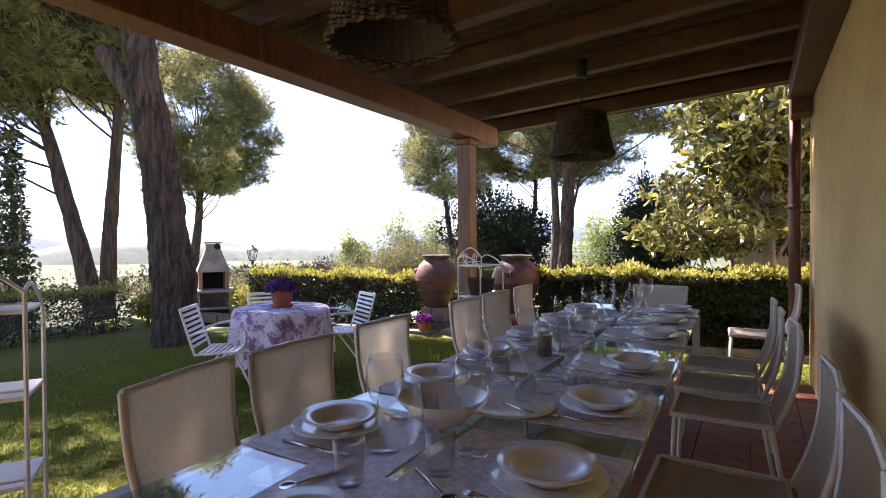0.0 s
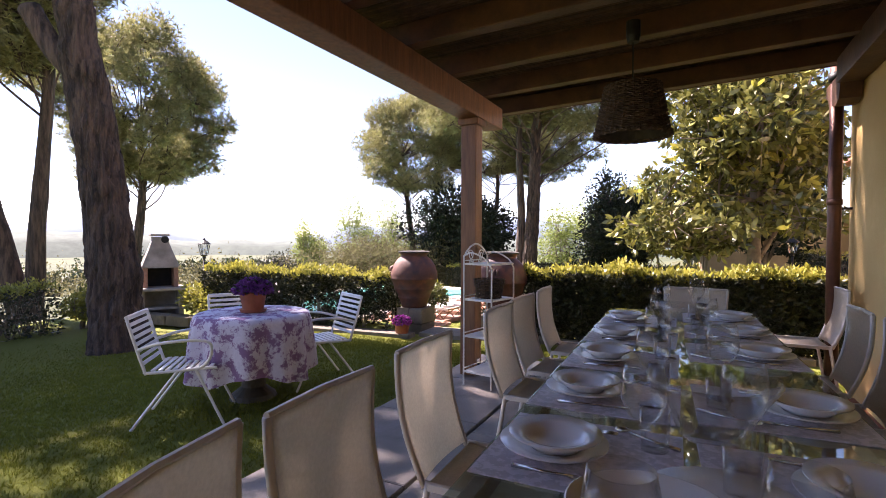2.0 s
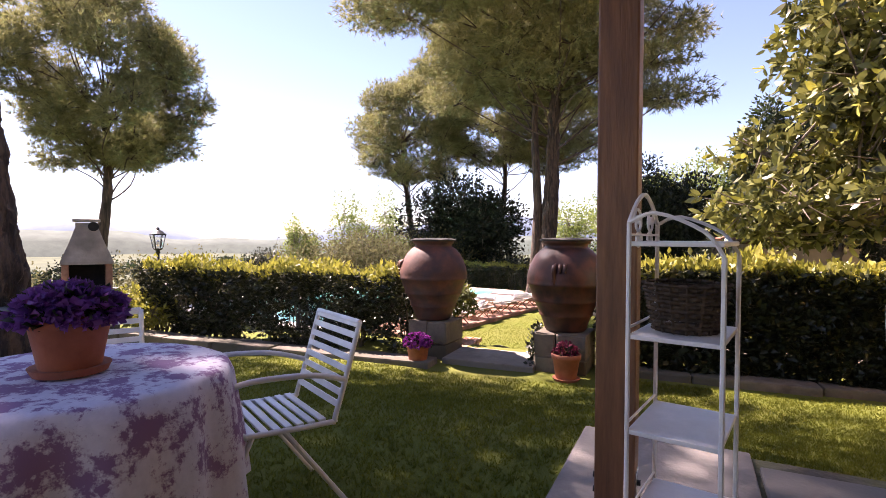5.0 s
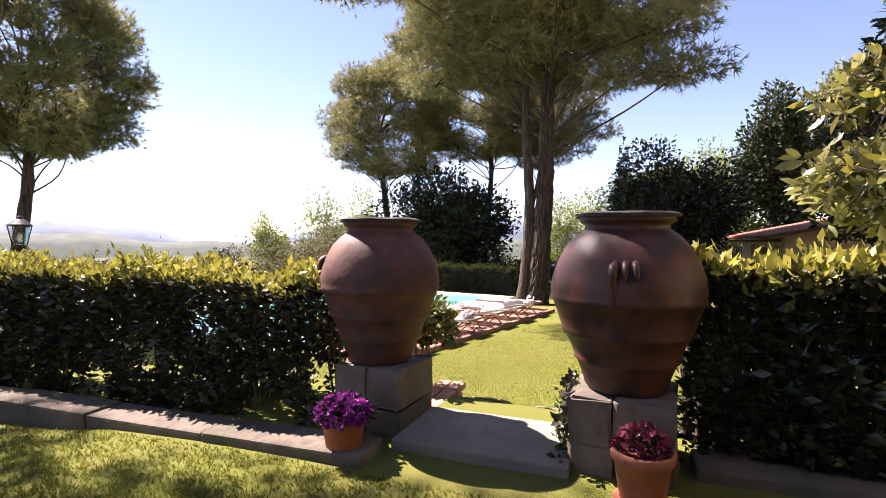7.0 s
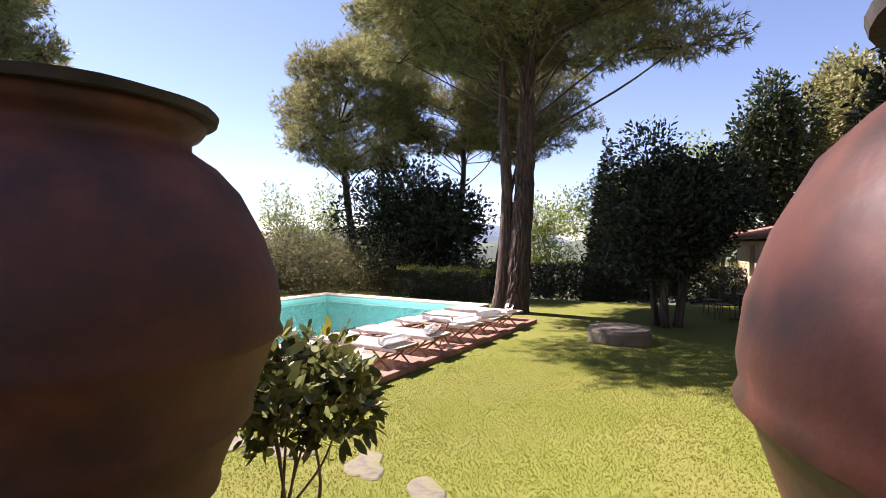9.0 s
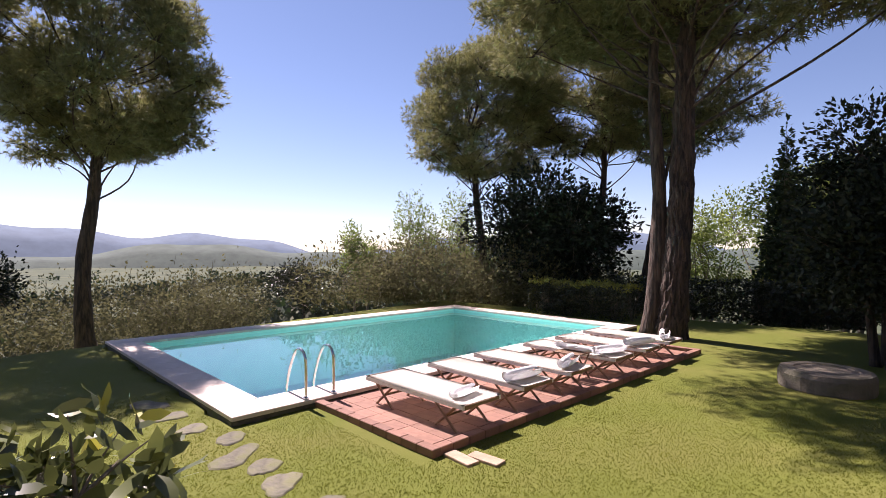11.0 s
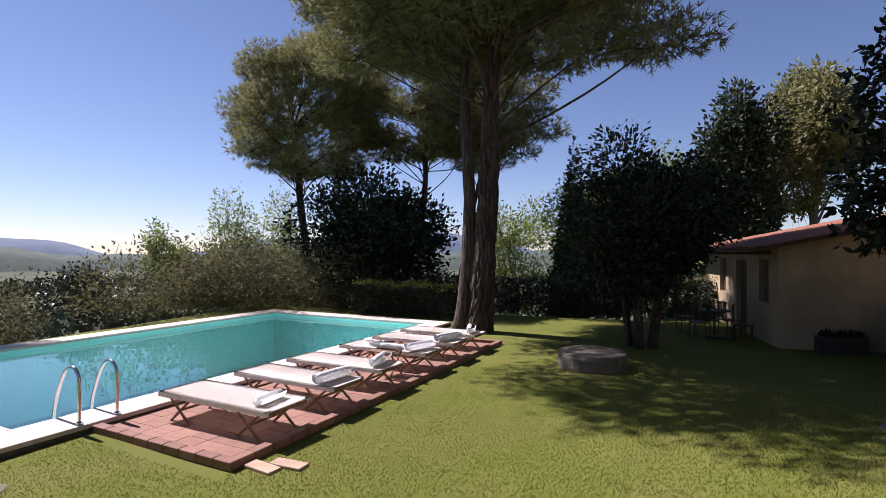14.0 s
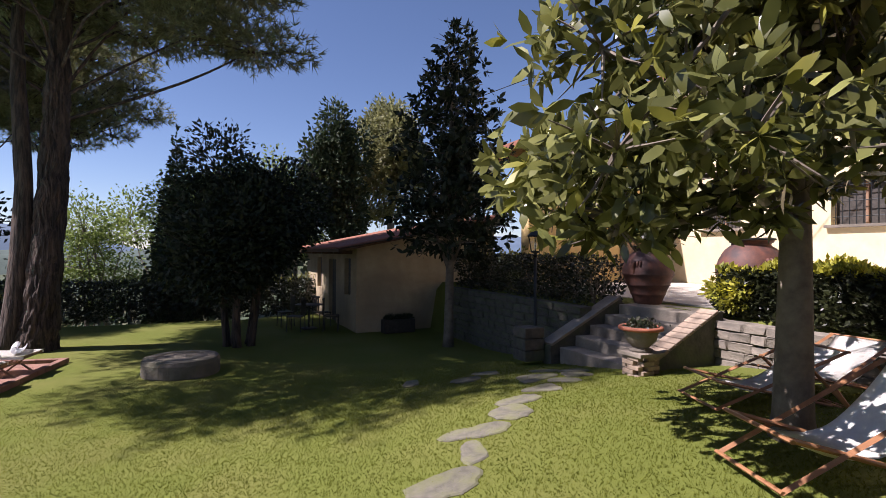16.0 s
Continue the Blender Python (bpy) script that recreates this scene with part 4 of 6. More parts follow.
for c, s in (((-0.3, PL / 2, -2.2), (0.4, PL - 0.2, 1.74)), ((-WL + 0.3, PL / 2, -2.2), (0.4, PL - 0.2, 1.74)), ((-WL / 2, 0.3, -2.2), (WL - 0.2, 0.4, 1.74)), ((-WL / 2, PL - 0.3, -2.2), (WL - 0.2, 0.4, 1.74))):
    box(bm, c, s)
part("basin", bm, BASIN, pool, "pale turquoise basin")
bm = bmesh.new()
n = 60
vs = [[bm.verts.new((-WL + 0.5 + (WL - 1.0) * i / n, 0.5 + (PL - 1.0) * j / n, -1.44 + 0.002 * noise.noise(Vector((i * 0.35, j * 0.5, 0))))) for i in range(n + 1)] for j in range(n + 1)]
for j in range(n):
    for i in range(n):
        bm.faces.new((vs[j][i], vs[j][i + 1], vs[j + 1][i + 1], vs[j + 1][i]))
water = part("water", bm, WATER, pool, "still turquoise water", smooth=True)
water.visible_shadow = False
# plinth wall under the coping
bm = bmesh.new()
for c, s in (((-0.06, PL / 2, -1.75), (0.08, PL, 0.78)), ((-WL + 0.06, PL / 2, -1.75), (0.08, PL, 0.78)), ((-WL / 2, 0.06, -1.75), (WL, 0.08, 0.78)), ((-WL / 2, PL - 0.06, -1.75), (WL, 0.08, 0.78))):
    box(bm, c, s)
part("kerb_wall", bm, DARKSTONE, pool, "dark stained outer kerb")


def slab_mesh(name, sx, sy, sz, bev, mat):
    bm = box(bmesh.new(), (0, 0, 0), (sx, sy, sz), 0)
    if bev:
        bmesh.ops.bevel(bm, geom=bm.edges[:], offset=bev, segments=1, affect="EDGES")
    me = bpy.data.meshes.new(name)
    bm.to_mesh(me)
    bm.free()
    me.materials.append(mat)
    return me


def lay(name, me, parent, x, y, z, rz=0, tilt=0.0):
    o = new(name, me)
    o.parent = parent
    o.matrix_local = pose(x, y, z, random.uniform(-tilt, tilt), random.uniform(-tilt, tilt), rz)
    return o


def coping_run(n, length, place):
    me = slab_mesh("coping_slab", length - 0.004, CW, 0.06, 0.006, COPING)
    for k in range(n):
        place(me, k)


ns = 20
coping_run(ns, PL / ns, lambda me, k: (lay("coping_slab", me, pool, -CW / 2, (k + 0.5) * PL / ns, TOPZ - 0.03, 90), lay("coping_slab", me, pool, -WL + CW / 2, (k + 0.5) * PL / ns, TOPZ - 0.03, 90)))
nw = 11
wl = WL - 2 * CW
coping_run(nw, wl / nw, lambda me, k: (lay("coping_slab", me, pool, -CW - (k + 0.5) * wl / nw, CW / 2, TOPZ - 0.03), lay("coping_slab", me, pool, -CW - (k + 0.5) * wl / nw, PL - CW / 2, TOPZ - 0.03)))

# ---- pool deck and what stands there ----
deck = empty("deck", POOL, "sunken terracotta tiled deck with a raised brick border beside the pool", "deck", kind="structure")
part("bed", box(bmesh.new(), (1.25, 5.2, -1.5), (2.4, 7.9, 0.2)), DARKSTONE, deck)
me = slab_mesh("tile", 0.316, 0.296, 0.03, 0.003, COTTO_DECK)
for i in range(7):
    for j in range(26):
        lay("tile", me, deck, 0.17 + i * 0.32, 1.46 + j * 0.3, -1.395 + random.uniform(-0.002, 0.002), 0, 0.25)
me = slab_mesh("border_brick", 0.27, 0.13, 0.1, 0.008, COTTO_DECK)
for j in range(29):
    lay("border_brick", me, deck, 2.42, 1.37 + j * 0.275, -1.375, 90, 0.4)
for i in range(9):
    for y in (1.25, 9.3):
        lay("border_brick", me, deck, 0.15 + i * 0.275, y, -1.375, 0, 0.4)

CANVAS = material("cream_canvas", (0.80, 0.77, 0.70), (0.72, 0.69, 0.62), 0.85, 30, 5, 0.15, 200)
TEAK = material("weathered_teak", (0.27, 0.16, 0.09), (0.16, 0.09, 0.05), 0.6, 6, 6, 0.2, 40, stretch=(1, 1, 1))
TOWEL = material("white_towel", (0.86, 0.86, 0.86), (0.8, 0.8, 0.81), 0.95, 25, 6, 0.5, 160)


def lounger(m):
    e = empty("sun_lounger", m, "flat sun lounger of cream canvas on crossed wooden legs", "sun lounger", "loungers along the pool")
    bm = bmesh.new()
    nx_, ny_ = 24, 6
    grid = [[bm.verts.new((-0.99 + 1.98 * i / nx_, -0.362 + 0.724 * j / ny_, 0.382 - 0.006 * math.sin(math.pi * j / ny_) * (1 - abs(2 * i / nx_ - 1) ** 3))) for i in range(nx_ + 1)] for j in range(ny_ + 1)]
    for j in range(ny_):
        for i in range(nx_):
            bm.faces.new((grid[j][i], grid[j][i + 1], grid[j + 1][i + 1], grid[j + 1][i]))
    bmesh.ops.solidify(bm, geom=bm.faces[:], thickness=0.012)
    part("canvas", bm, CANVAS, e, "cream canvas cover", smooth=True)
    for y in (-0.34, 0.34):
        part("side_rail", box(bmesh.new(), (0, y, 0.345), (1.96, 0.035, 0.05), 0.006), CANVAS, e)
    for x in (-0.96, 0.96):
        part("end_rail", box(bmesh.new(), (x, 0, 0.34), (0.035, 0.66, 0.04), 0.006), TEAK, e)
    for x, s in ((-0.62, 1), (0.62, 1)):
        for y in (-0.29, 0.29):
            for d in (-1, 1):
                bm = bmesh.new()
                tube(bm, [(x - 0.2 * d, y + 0.012 * d, 0.0), (x + 0.2 * d, y + 0.012 * d, 0.33)], 0.018, 6)
                part("leg", bm, TEAK, e)
        part("stretcher", box(bmesh.new(), (x, 0, 0.165), (0.025, 0.56, 0.03), 0.004), TEAK, e)
    return e


def towel(m):
    bm = bmesh.new()
    turns = [(0.012 + 0.009 * a, a) for a in np.linspace(0, 6.5, 40)]
    rings = []
    for y in np.linspace(-0.17, 0.17, 9):
        k = 1 - 0.12 * abs(y / 0.17) ** 3
        rings.append([bm.verts.new((r * k * math.cos(a), y, 0.062 + r * k * math.sin(a) * 0.92)) for r, a in turns])
    for a, b in zip(rings, rings[1:]):
        for i in range(len(a) - 1):
            bm.faces.new((a[i], a[i + 1], b[i + 1], b[i]))
    bmesh.ops.solidify(bm, geom=bm.faces[:], thickness=0.006)
    ob = part("towel", bm, TOWEL, smooth=True)
    ob.matrix_world = m
    return tagged(ob, "rolled white bath towel lying on a sun lounger", "towel", "rolled towels")


first = lounger(POOL @ pose(1.38, 2.15, -1.38))
lounger_rows = [2.15, 3.36, 4.5, 5.95, 7.1, 8.25]
for y in lounger_rows[1:]:
    copy_thing(first, POOL @ pose(1.38, y, -1.38, 0, 0, random.uniform(-1.5, 1.5)))
FAT = Matrix.Scale(1.4, 4)
roll = towel(POOL @ pose(2.06, 2.12, -1.01, 0, 0, 8) @ FAT)
for k, y in enumerate(lounger_rows[1:]):
    copy_thing(roll, POOL @ pose(2.08, y + random.uniform(-0.06, 0.06), -1.01, 0, 0, random.uniform(-25, 25)) @ FAT)

table_s = empty("side_table", POOL @ pose(1.75, 5.25, -1.38), "small folding wooden table between sun loungers", "side table")
for k in range(6):
    part("slat", box(bmesh.new(), (0, -0.225 + 0.09 * k, 0.46), (0.5, 0.075, 0.02), 0.004), TEAK, table_s)
for sx in (-0.2, 0.2):
    for d in (-1, 1):
        part("leg", tube(bmesh.new(), [(sx, -0.2 * d, 0.0), (sx, 0.2 * d, 0.45)], 0.016, 6), TEAK, table_s)
for x in (-0.12, 0.14):
    copy_thing(roll, POOL @ pose(1.75 + x, 5.25, -0.908, 0, 0, 90 + 20 * x))

ladder = empty("pool_ladder", POOL @ pose(0, 0, TOPZ), "polished steel pool ladder with two looped handrails", "pool ladder")
for y in (1.1, 1.56):
    pts = arc([(-0.1, y, 0.0), (-0.1, y, 0.42), (-0.13, y, 0.6), (-0.25, y, 0.69), (-0.42, y, 0.62), (-0.6, y, 0.3), (-0.7, y, -0.1), (-0.7, y, -0.9)], 5)
    part("handrail", tube(bmesh.new(), pts, 0.021, 12), CHROME, ladder, smooth=True)
    part("flange", tube(bmesh.new(), [(-0.1, y, 0.001), (-0.1, y, 0.018)], 0.04, 14), CHROME, ladder)
for z in (-0.35, -0.6, -0.85):
    part("rung", box(bmesh.new(), (-0.7, 1.33, z), (0.07, 0.46, 0.025), 0.004), CHROME, ladder)

SLAB_BRICK = material("pale_paving_brick", (0.42, 0.30, 0.21), (0.32, 0.22, 0.15), 0.9, 9, 7, 0.4, 40, island=-0.15)
for x, y, rz in ((-7.78, 13.28, -14), (-7.55, 13.42, -4)):
    bm = box(bmesh.new(), (0, 0, 0), (0.4, 0.17, 0.05), 0.012)
    o = part("paving_slab", bm, SLAB_BRICK)
    o.matrix_world = pose(x, y, float(ground_height(x, y)) + 0.008, 0, 0, rz)
    tagged(o, "pale brick paving slab set in the lawn", "paving slab", "slabs by the deck")

# ---- round stone ----
bm = lathe(bmesh.new(), [(0, 0), (0.66, 0), (0.675, 0.05), (0.67, 0.26), (0.64, 0.33), (0.56, 0.345), (0.46, 0.34), (0.44, 0.32), (0, 0.31)], 48)
for v in bm.verts:
    v.co *= 1 + 0.03 * noise.noise(v.co * 2.5) + 0.012 * noise.noise(v.co * 9)
# Kerb stone, darker than plain sandstone, puts the lawn's shade into its colour.
ms = part("millstone", bm, KERB)
ms.matrix_world = pose(-4.55, 19.3, float(ground_height(-4.55, 19.3)) - 0.02)
tagged(ms, "big round grey millstone lying on the lawn", "millstone")

# ---- kerb, threshold, brick flank and stepping stones ----
kerb = empty("kerb", pose(-12.0, 6.86, -0.46, 0, 0, 6.0), "low dark stone kerb in front of the hedge", "kerb", kind="structure")
rng = np.random.default_rng(5)
x = 0.0
while x < 6.4:
    w = rng.uniform(0.6, 1.2)
    part("kerb_stone", box(bmesh.new(), (x + w / 2, rng.normal() * 0.012, 0.055), (w - 0.012, 0.3, 0.2 + rng.uniform(-0.02, 0.02)), 0.02, rng.normal() * 1.2), KERB, kerb)
    x += w
kerb = empty("kerb", pose(-3.25, 8.2, -0.44, 0, 0, 5.0), "low dark stone kerb in front of the dense hedge", "kerb", kind="structure")
x = 0.0
while x < 5.8:
    w = rng.uniform(0.6, 1.2)
    part("kerb_stone", box(bmesh.new(), (x + w / 2, rng.normal() * 0.012, 0.055), (w - 0.012, 0.28, 0.2 + rng.uniform(-0.02, 0.02)), 0.02, rng.normal() * 1.2), KERB, kerb)
    x += w
sill = part("threshold", box(bmesh.new(), (-4.4, 8.12, -0.36), (1.06, 0.66, 0.1), 0.015, 3), STONE)
tagged(sill, "worn stone threshold between the two jars", "threshold", kind="structure")
flank = empty("brick_pier", pose(-5.1, 8.82, -0.74, 0, 0, 4), "low brick pier beside the gate path", "pier")
me = slab_mesh("brick", 0.24, 0.115, 0.055, 0.006, BRICK)
for r in range(6):
    for k in range(3):
        for s in (0, 1):
            lay("brick", me, flank, 0.06 - s * 0.13, -0.26 + k * 0.255 + (0.06 if r % 2 else -0.03), 0.03 + r * 0.064, 90, 0.8)


def stepping_stone(x, y, r, seed, squash=0.7, rz=0):
    rng = np.random.default_rng(seed)
    bm = bmesh.new()
    n = 22
    wob = rng.normal(size=6)
    rad = [r * (1 + 0.13 * (wob[0] * math.cos(12.566 * i / n) + wob[1] * math.sin(18.85 * i / n + wob[2])) + 0.05 * rng.normal()) for i in range(n)]
    ring = lambda k, z: [bm.verts.new((rad[i] * k * math.cos(6.283 * i / n), rad[i] * k * squash * math.sin(6.283 * i / n), z)) for i in range(n)]
    a, b, c = ring(1.0, -0.06), ring(1.0, 0.004), ring(0.92, 0.015)
    for p, q in ((a, b), (b, c)):
        for i in range(n):
            bm.faces.new((p[i], p[(i + 1) % n], q[(i + 1) % n], q[i]))
    bm.faces.new(c)
    ob = part("stepping_stone", bm, PATHSTONE)
    e = 0.15
    sx = float(ground_height(x + e, y) - ground_height(x - e, y)) / (2 * e)
    sy = float(ground_height(x, y + e) - ground_height(x, y - e)) / (2 * e)
    n_ = Vector((-sx, -sy, 1)).normalized()
    ob.matrix_world = Matrix.Translation((x, y, float(ground_height(x, y)))) @ Vector((0, 0, 1)).rotation_difference(n_).to_matrix().to_4x4() @ pose(0, 0, 0, 0, 0, rz)
    return tagged(ob, "flat irregular stone set in the lawn as a step", "stepping stone", "stepping stones")


def stones_on_line(pts, seed, r):
    rng = np.random.default_rng(seed)
    for k, (x, y) in enumerate(pts):
        stepping_stone(x, y, r * rng.uniform(0.75, 1.25), seed * 50 + k, rng.uniform(0.6, 0.85), rng.uniform(0, 180))


stones_on_line([(-4.7, 9.1), (-4.15, 9.2), (-5.0, 10.2), (-5.23, 11.2), (-5.88, 11.55), (-6.62, 11.78), (-7.5, 11.77), (-4.28, 11.4), (-8.2, 11.6), (-8.86, 11.77), (-9.33, 11.9), (-9.78, 11.84), (-10.33, 12.12), (-11.0, 12.0), (-11.73, 12.0), (-12.44, 12.1)], 3, 0.24)
stones_on_line([(-2.3, 12.1), (-1.89, 12.44), (-1.66, 12.82), (-1.17, 13.02), (-0.88, 13.32), (-0.36, 13.6), (0.1, 13.82), (-0.05, 14.25), (0.5, 14.1), (0.8, 14.5), (0.5, 14.8), (-0.7, 15.0), (-0.2, 15.3), (-2.7, 11.75), (-1.3, 15.6)], 4, 0.25)

# ---- retaining walls, steps and urn ----
stone_row("wall_retaining_1", "rough sandstone retaining wall under the yellow-green hedge", 0, 4.6, 13.8, -0.95, 0.0, 0.3, 71, 270, 0.13, 0.3)
bpy.data.objects["wall_retaining_1"].matrix_world = pose(2.72, 13.75, -1.0, 0, 0, 270)
# Same sandstone as the other walls; its shade is put in by darker stone.
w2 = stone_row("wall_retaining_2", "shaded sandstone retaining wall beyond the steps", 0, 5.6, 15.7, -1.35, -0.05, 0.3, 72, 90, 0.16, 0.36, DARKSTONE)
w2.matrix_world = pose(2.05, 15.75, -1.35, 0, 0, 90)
w3 = stone_row("wall_retaining_3", "sandstone retaining wall behind the dense hedge", 0, 5.8, 9.3, -1.35, -0.15, 0.24, 73, 5, 0.2, 0.42)
w3.matrix_world = pose(-3.1, 9.08, -1.4, 0, 0, 5)
steps = empty("steps", pose(1.2, 13.85, -0.86), "flight of worn grey stone garden steps", "steps", kind="structure")
for k in range(5):
    bm = box(bmesh.new(), (0.16 + 0.32 * k + 0.75 / 2, 0.88, 0.085 + 0.17 * k - 0.06), (0.75, 1.72, 0.29), 0.018)
    for v in bm.verts:
        v.co += Vector((noise.noise(v.co * 3), noise.noise(v.co * 4), noise.noise(v.co * 5))) * 0.012
    part("step", bm, STONE, steps)
cheek = bmesh.new()
prof = [(0.0, -0.2), (1.55, -0.2), (1.55, 0.92), (1.45, 0.92), (0.0, 0.18)]
a = [cheek.verts.new((x, -0.24, z)) for x, z in prof]
b = [cheek.verts.new((x, 0.02, z)) for x, z in prof]
cheek.faces.new(a)
cheek.faces.new(b[::-1])
for i in range(5):
    cheek.faces.new((a[(i + 1) % 5], a[i], b[i], b[(i + 1) % 5]))
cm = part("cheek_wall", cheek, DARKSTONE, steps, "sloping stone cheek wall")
cheek = bmesh.new()
a = [cheek.verts.new((x, 1.76, z)) for x, z in prof]
b = [cheek.verts.new((x, 2.0, z)) for x, z in prof]
cheek.faces.new(a)
cheek.faces.new(b[::-1])
for i in range(5):
    cheek.faces.new((a[(i + 1) % 5], a[i], b[i], b[(i + 1) % 5]))
bmesh.ops.recalc_face_normals(cheek, faces=cheek.faces[:])
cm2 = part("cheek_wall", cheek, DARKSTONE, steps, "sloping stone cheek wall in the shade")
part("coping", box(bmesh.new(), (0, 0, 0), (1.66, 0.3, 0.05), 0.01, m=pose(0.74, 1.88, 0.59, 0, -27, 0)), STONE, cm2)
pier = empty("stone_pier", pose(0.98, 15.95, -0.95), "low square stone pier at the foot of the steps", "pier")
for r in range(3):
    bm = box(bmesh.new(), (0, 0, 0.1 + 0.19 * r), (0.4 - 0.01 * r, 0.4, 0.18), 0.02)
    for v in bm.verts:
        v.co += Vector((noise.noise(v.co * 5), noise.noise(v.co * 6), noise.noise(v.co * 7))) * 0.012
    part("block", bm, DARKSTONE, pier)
PALE_BRICK = material("weathered_pale_brick", (0.36, 0.27, 0.19), (0.24, 0.18, 0.13), 0.9, 10, 7, 0.4, 40, island=-0.25)
me = slab_mesh("cap_brick", 0.12, 0.3, 0.05, 0.008, PALE_BRICK)
for k in range(12):
    o = new("cap_brick", me)
    o.parent = cm
    o.matrix_local = pose(0.06 + 0.12 * k * 1.0, -0.11, 0.23 + 0.0612 * k, 0, -27, 0)
ped = empty("brick_pedestal", pose(1.12, 13.55, -0.72), "square brick pedestal with a stone cap by the steps", "pedestal")
me = slab_mesh("brick", 0.19, 0.09, 0.055, 0.006, PALE_BRICK)
for r in range(5):
    for k in range(4):
        a = 90 * k + (0 if r % 2 else 0)
        q = Matrix.Rotation(radians(a), 4, "Z") @ Vector((0.045 if r % 2 else -0.045, 0.14, 0))
        o = new("brick", me)
        o.parent = ped
        o.matrix_local = pose(q.x, q.y, 0.03 + 0.06 * r, 0, 0, a)
part("cap", box(bmesh.new(), (0, 0, 0.32), (0.42, 0.42, 0.05), 0.01), STONE, ped)
urn = empty("urn", pose(1.12, 13.55, -0.375), "weathered terracotta urn with a rolled rim and small plant", "urn")
part("bowl", lathe(bmesh.new(), [(0, 0), (0.14, 0), (0.15, 0.03), (0.10, 0.05), (0.12, 0.07), (0.19, 0.15), (0.215, 0.24), (0.22, 0.27), (0.27, 0.285), (0.275, 0.31), (0.24, 0.315), (0.2, 0.28), (0, 0.27)], 32), STONE, urn, smooth=True)
part("rim", tube(bmesh.new(), [(0.255 * math.cos(a), 0.255 * math.sin(a), 0.3) for a in np.linspace(0, 6.2832, 33)[:-1]], 0.028, 8, closed=True), POT, urn, "terracotta rolled rim", smooth=True)
rng = np.random.default_rng(9)
p = np.stack([rng.normal(0, 0.09, 240), rng.normal(0, 0.09, 240), 0.29 + np.abs(rng.normal(0, 0.05, 240))], 1)
tagged(array_mesh("plant", *leaf_arrays(rng, p, rng.normal(size=(240, 3)) + np.array([[0, 0, 1.2]]), 0.06, 0.035), LAUREL, urn), kind="stuff")

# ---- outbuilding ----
# Darker copy of the villa's stucco: the outbuilding's shade is in the colour.
SHADED_STUCCO = material("shaded_stucco", (0.44, 0.35, 0.22), (0.36, 0.28, 0.17), 0.9, 3, 8, 0.3, 50, stain=(0.28, 0.22, 0.14), stain_scale=0.8)
COT = pose(-0.34, 22.78, -1.45, 0, 0, 2.5)
cottage = empty("outbuilding", COT, "low yellow stucco outbuilding with a tiled pitched roof", "building")
bm = bmesh.new()
box(bm, (2.3, 0.15, 1.25), (4.6, 0.3, 2.5))
prof = [(0, 2.5), (4.6, 2.5), (4.6, 3.45)]
lo = [bm.verts.new((x, 0.0, z)) for x, z in prof]
hi = [bm.verts.new((x, 0.3, z)) for x, z in prof]
bm.faces.new(lo)
bm.faces.new(hi[::-1])
for i in range(3):
    bm.faces.new((lo[(i + 1) % 3], lo[i], hi[i], hi[(i + 1) % 3]))
part("end_wall", bm, SHADED_STUCCO, cottage)
bm = bmesh.new()
openings = [(0.6, 1.3, 1.05, 2.15), (2.3, 3.3, 0.0, 2.1), (4.4, 5.1, 1.05, 2.15)]
y = 0.3
for y0, y1, z0, z1 in openings:
    box(bm, (0.15, (y + y0) / 2, 1.25), (0.3, y0 - y, 2.5))
    if z0 > 0:
        box(bm, (0.15, (y0 + y1) / 2, z0 / 2), (0.3, y1 - y0, z0))
    box(bm, (0.15, (y0 + y1) / 2, (z1 + 2.5) / 2), (0.3, y1 - y0, 2.5 - z1))
    y = y1
box(bm, (0.15, (y + 7) / 2, 1.25), (0.3, 7 - y, 2.5))
part("side_wall", bm, SHADED_STUCCO, cottage)
part("back_wall", box(bmesh.new(), (4.45, 3.65, 1.68), (0.3, 6.7, 3.36)), SHADED_STUCCO, cottage)
part("far_wall", box(bmesh.new(), (2.3, 6.85, 1.25), (3.98, 0.28, 2.5)), SHADED_STUCCO, cottage)
SHUTTER = material("dark_shutter", (0.06, 0.05, 0.04), (0.03, 0.026, 0.02), 0.6, 12, 5, 0.2, 40)
for y0, y1, z0, z1 in openings:
    sh = part("shutter" if z0 else "door", box(bmesh.new(), (0.16, (y0 + y1) / 2, (z0 + z1) / 2), (0.05, y1 - y0, z1 - z0)), SHUTTER, cottage, "dark wooden shutter" if z0 else "dark wooden door")
    for k in range(8):
        part("slat", box(bmesh.new(), (0.125, (y0 + y1) / 2, z0 + (z1 - z0) * (k + 0.5) / 8), (0.02, y1 - y0 - 0.12, (z1 - z0) / 8 - 0.03), 0.004), SHUTTER, sh)
roof = part("roof", box(bmesh.new(), (0, 0, 0), (5.6, 7.7, 0.07), m=Matrix.Translation((2.1, 3.4, 2.94)) @ Matrix.Rotation(-math.atan2(0.95, 4.6), 4, "Y")), DARK_WOOD, cottage, "shallow tiled roof over dark eaves")
tilt = Matrix.Translation((2.1, 3.4, 3.0)) @ Matrix.Rotation(-math.atan2(0.95, 4.6), 4, "Y")
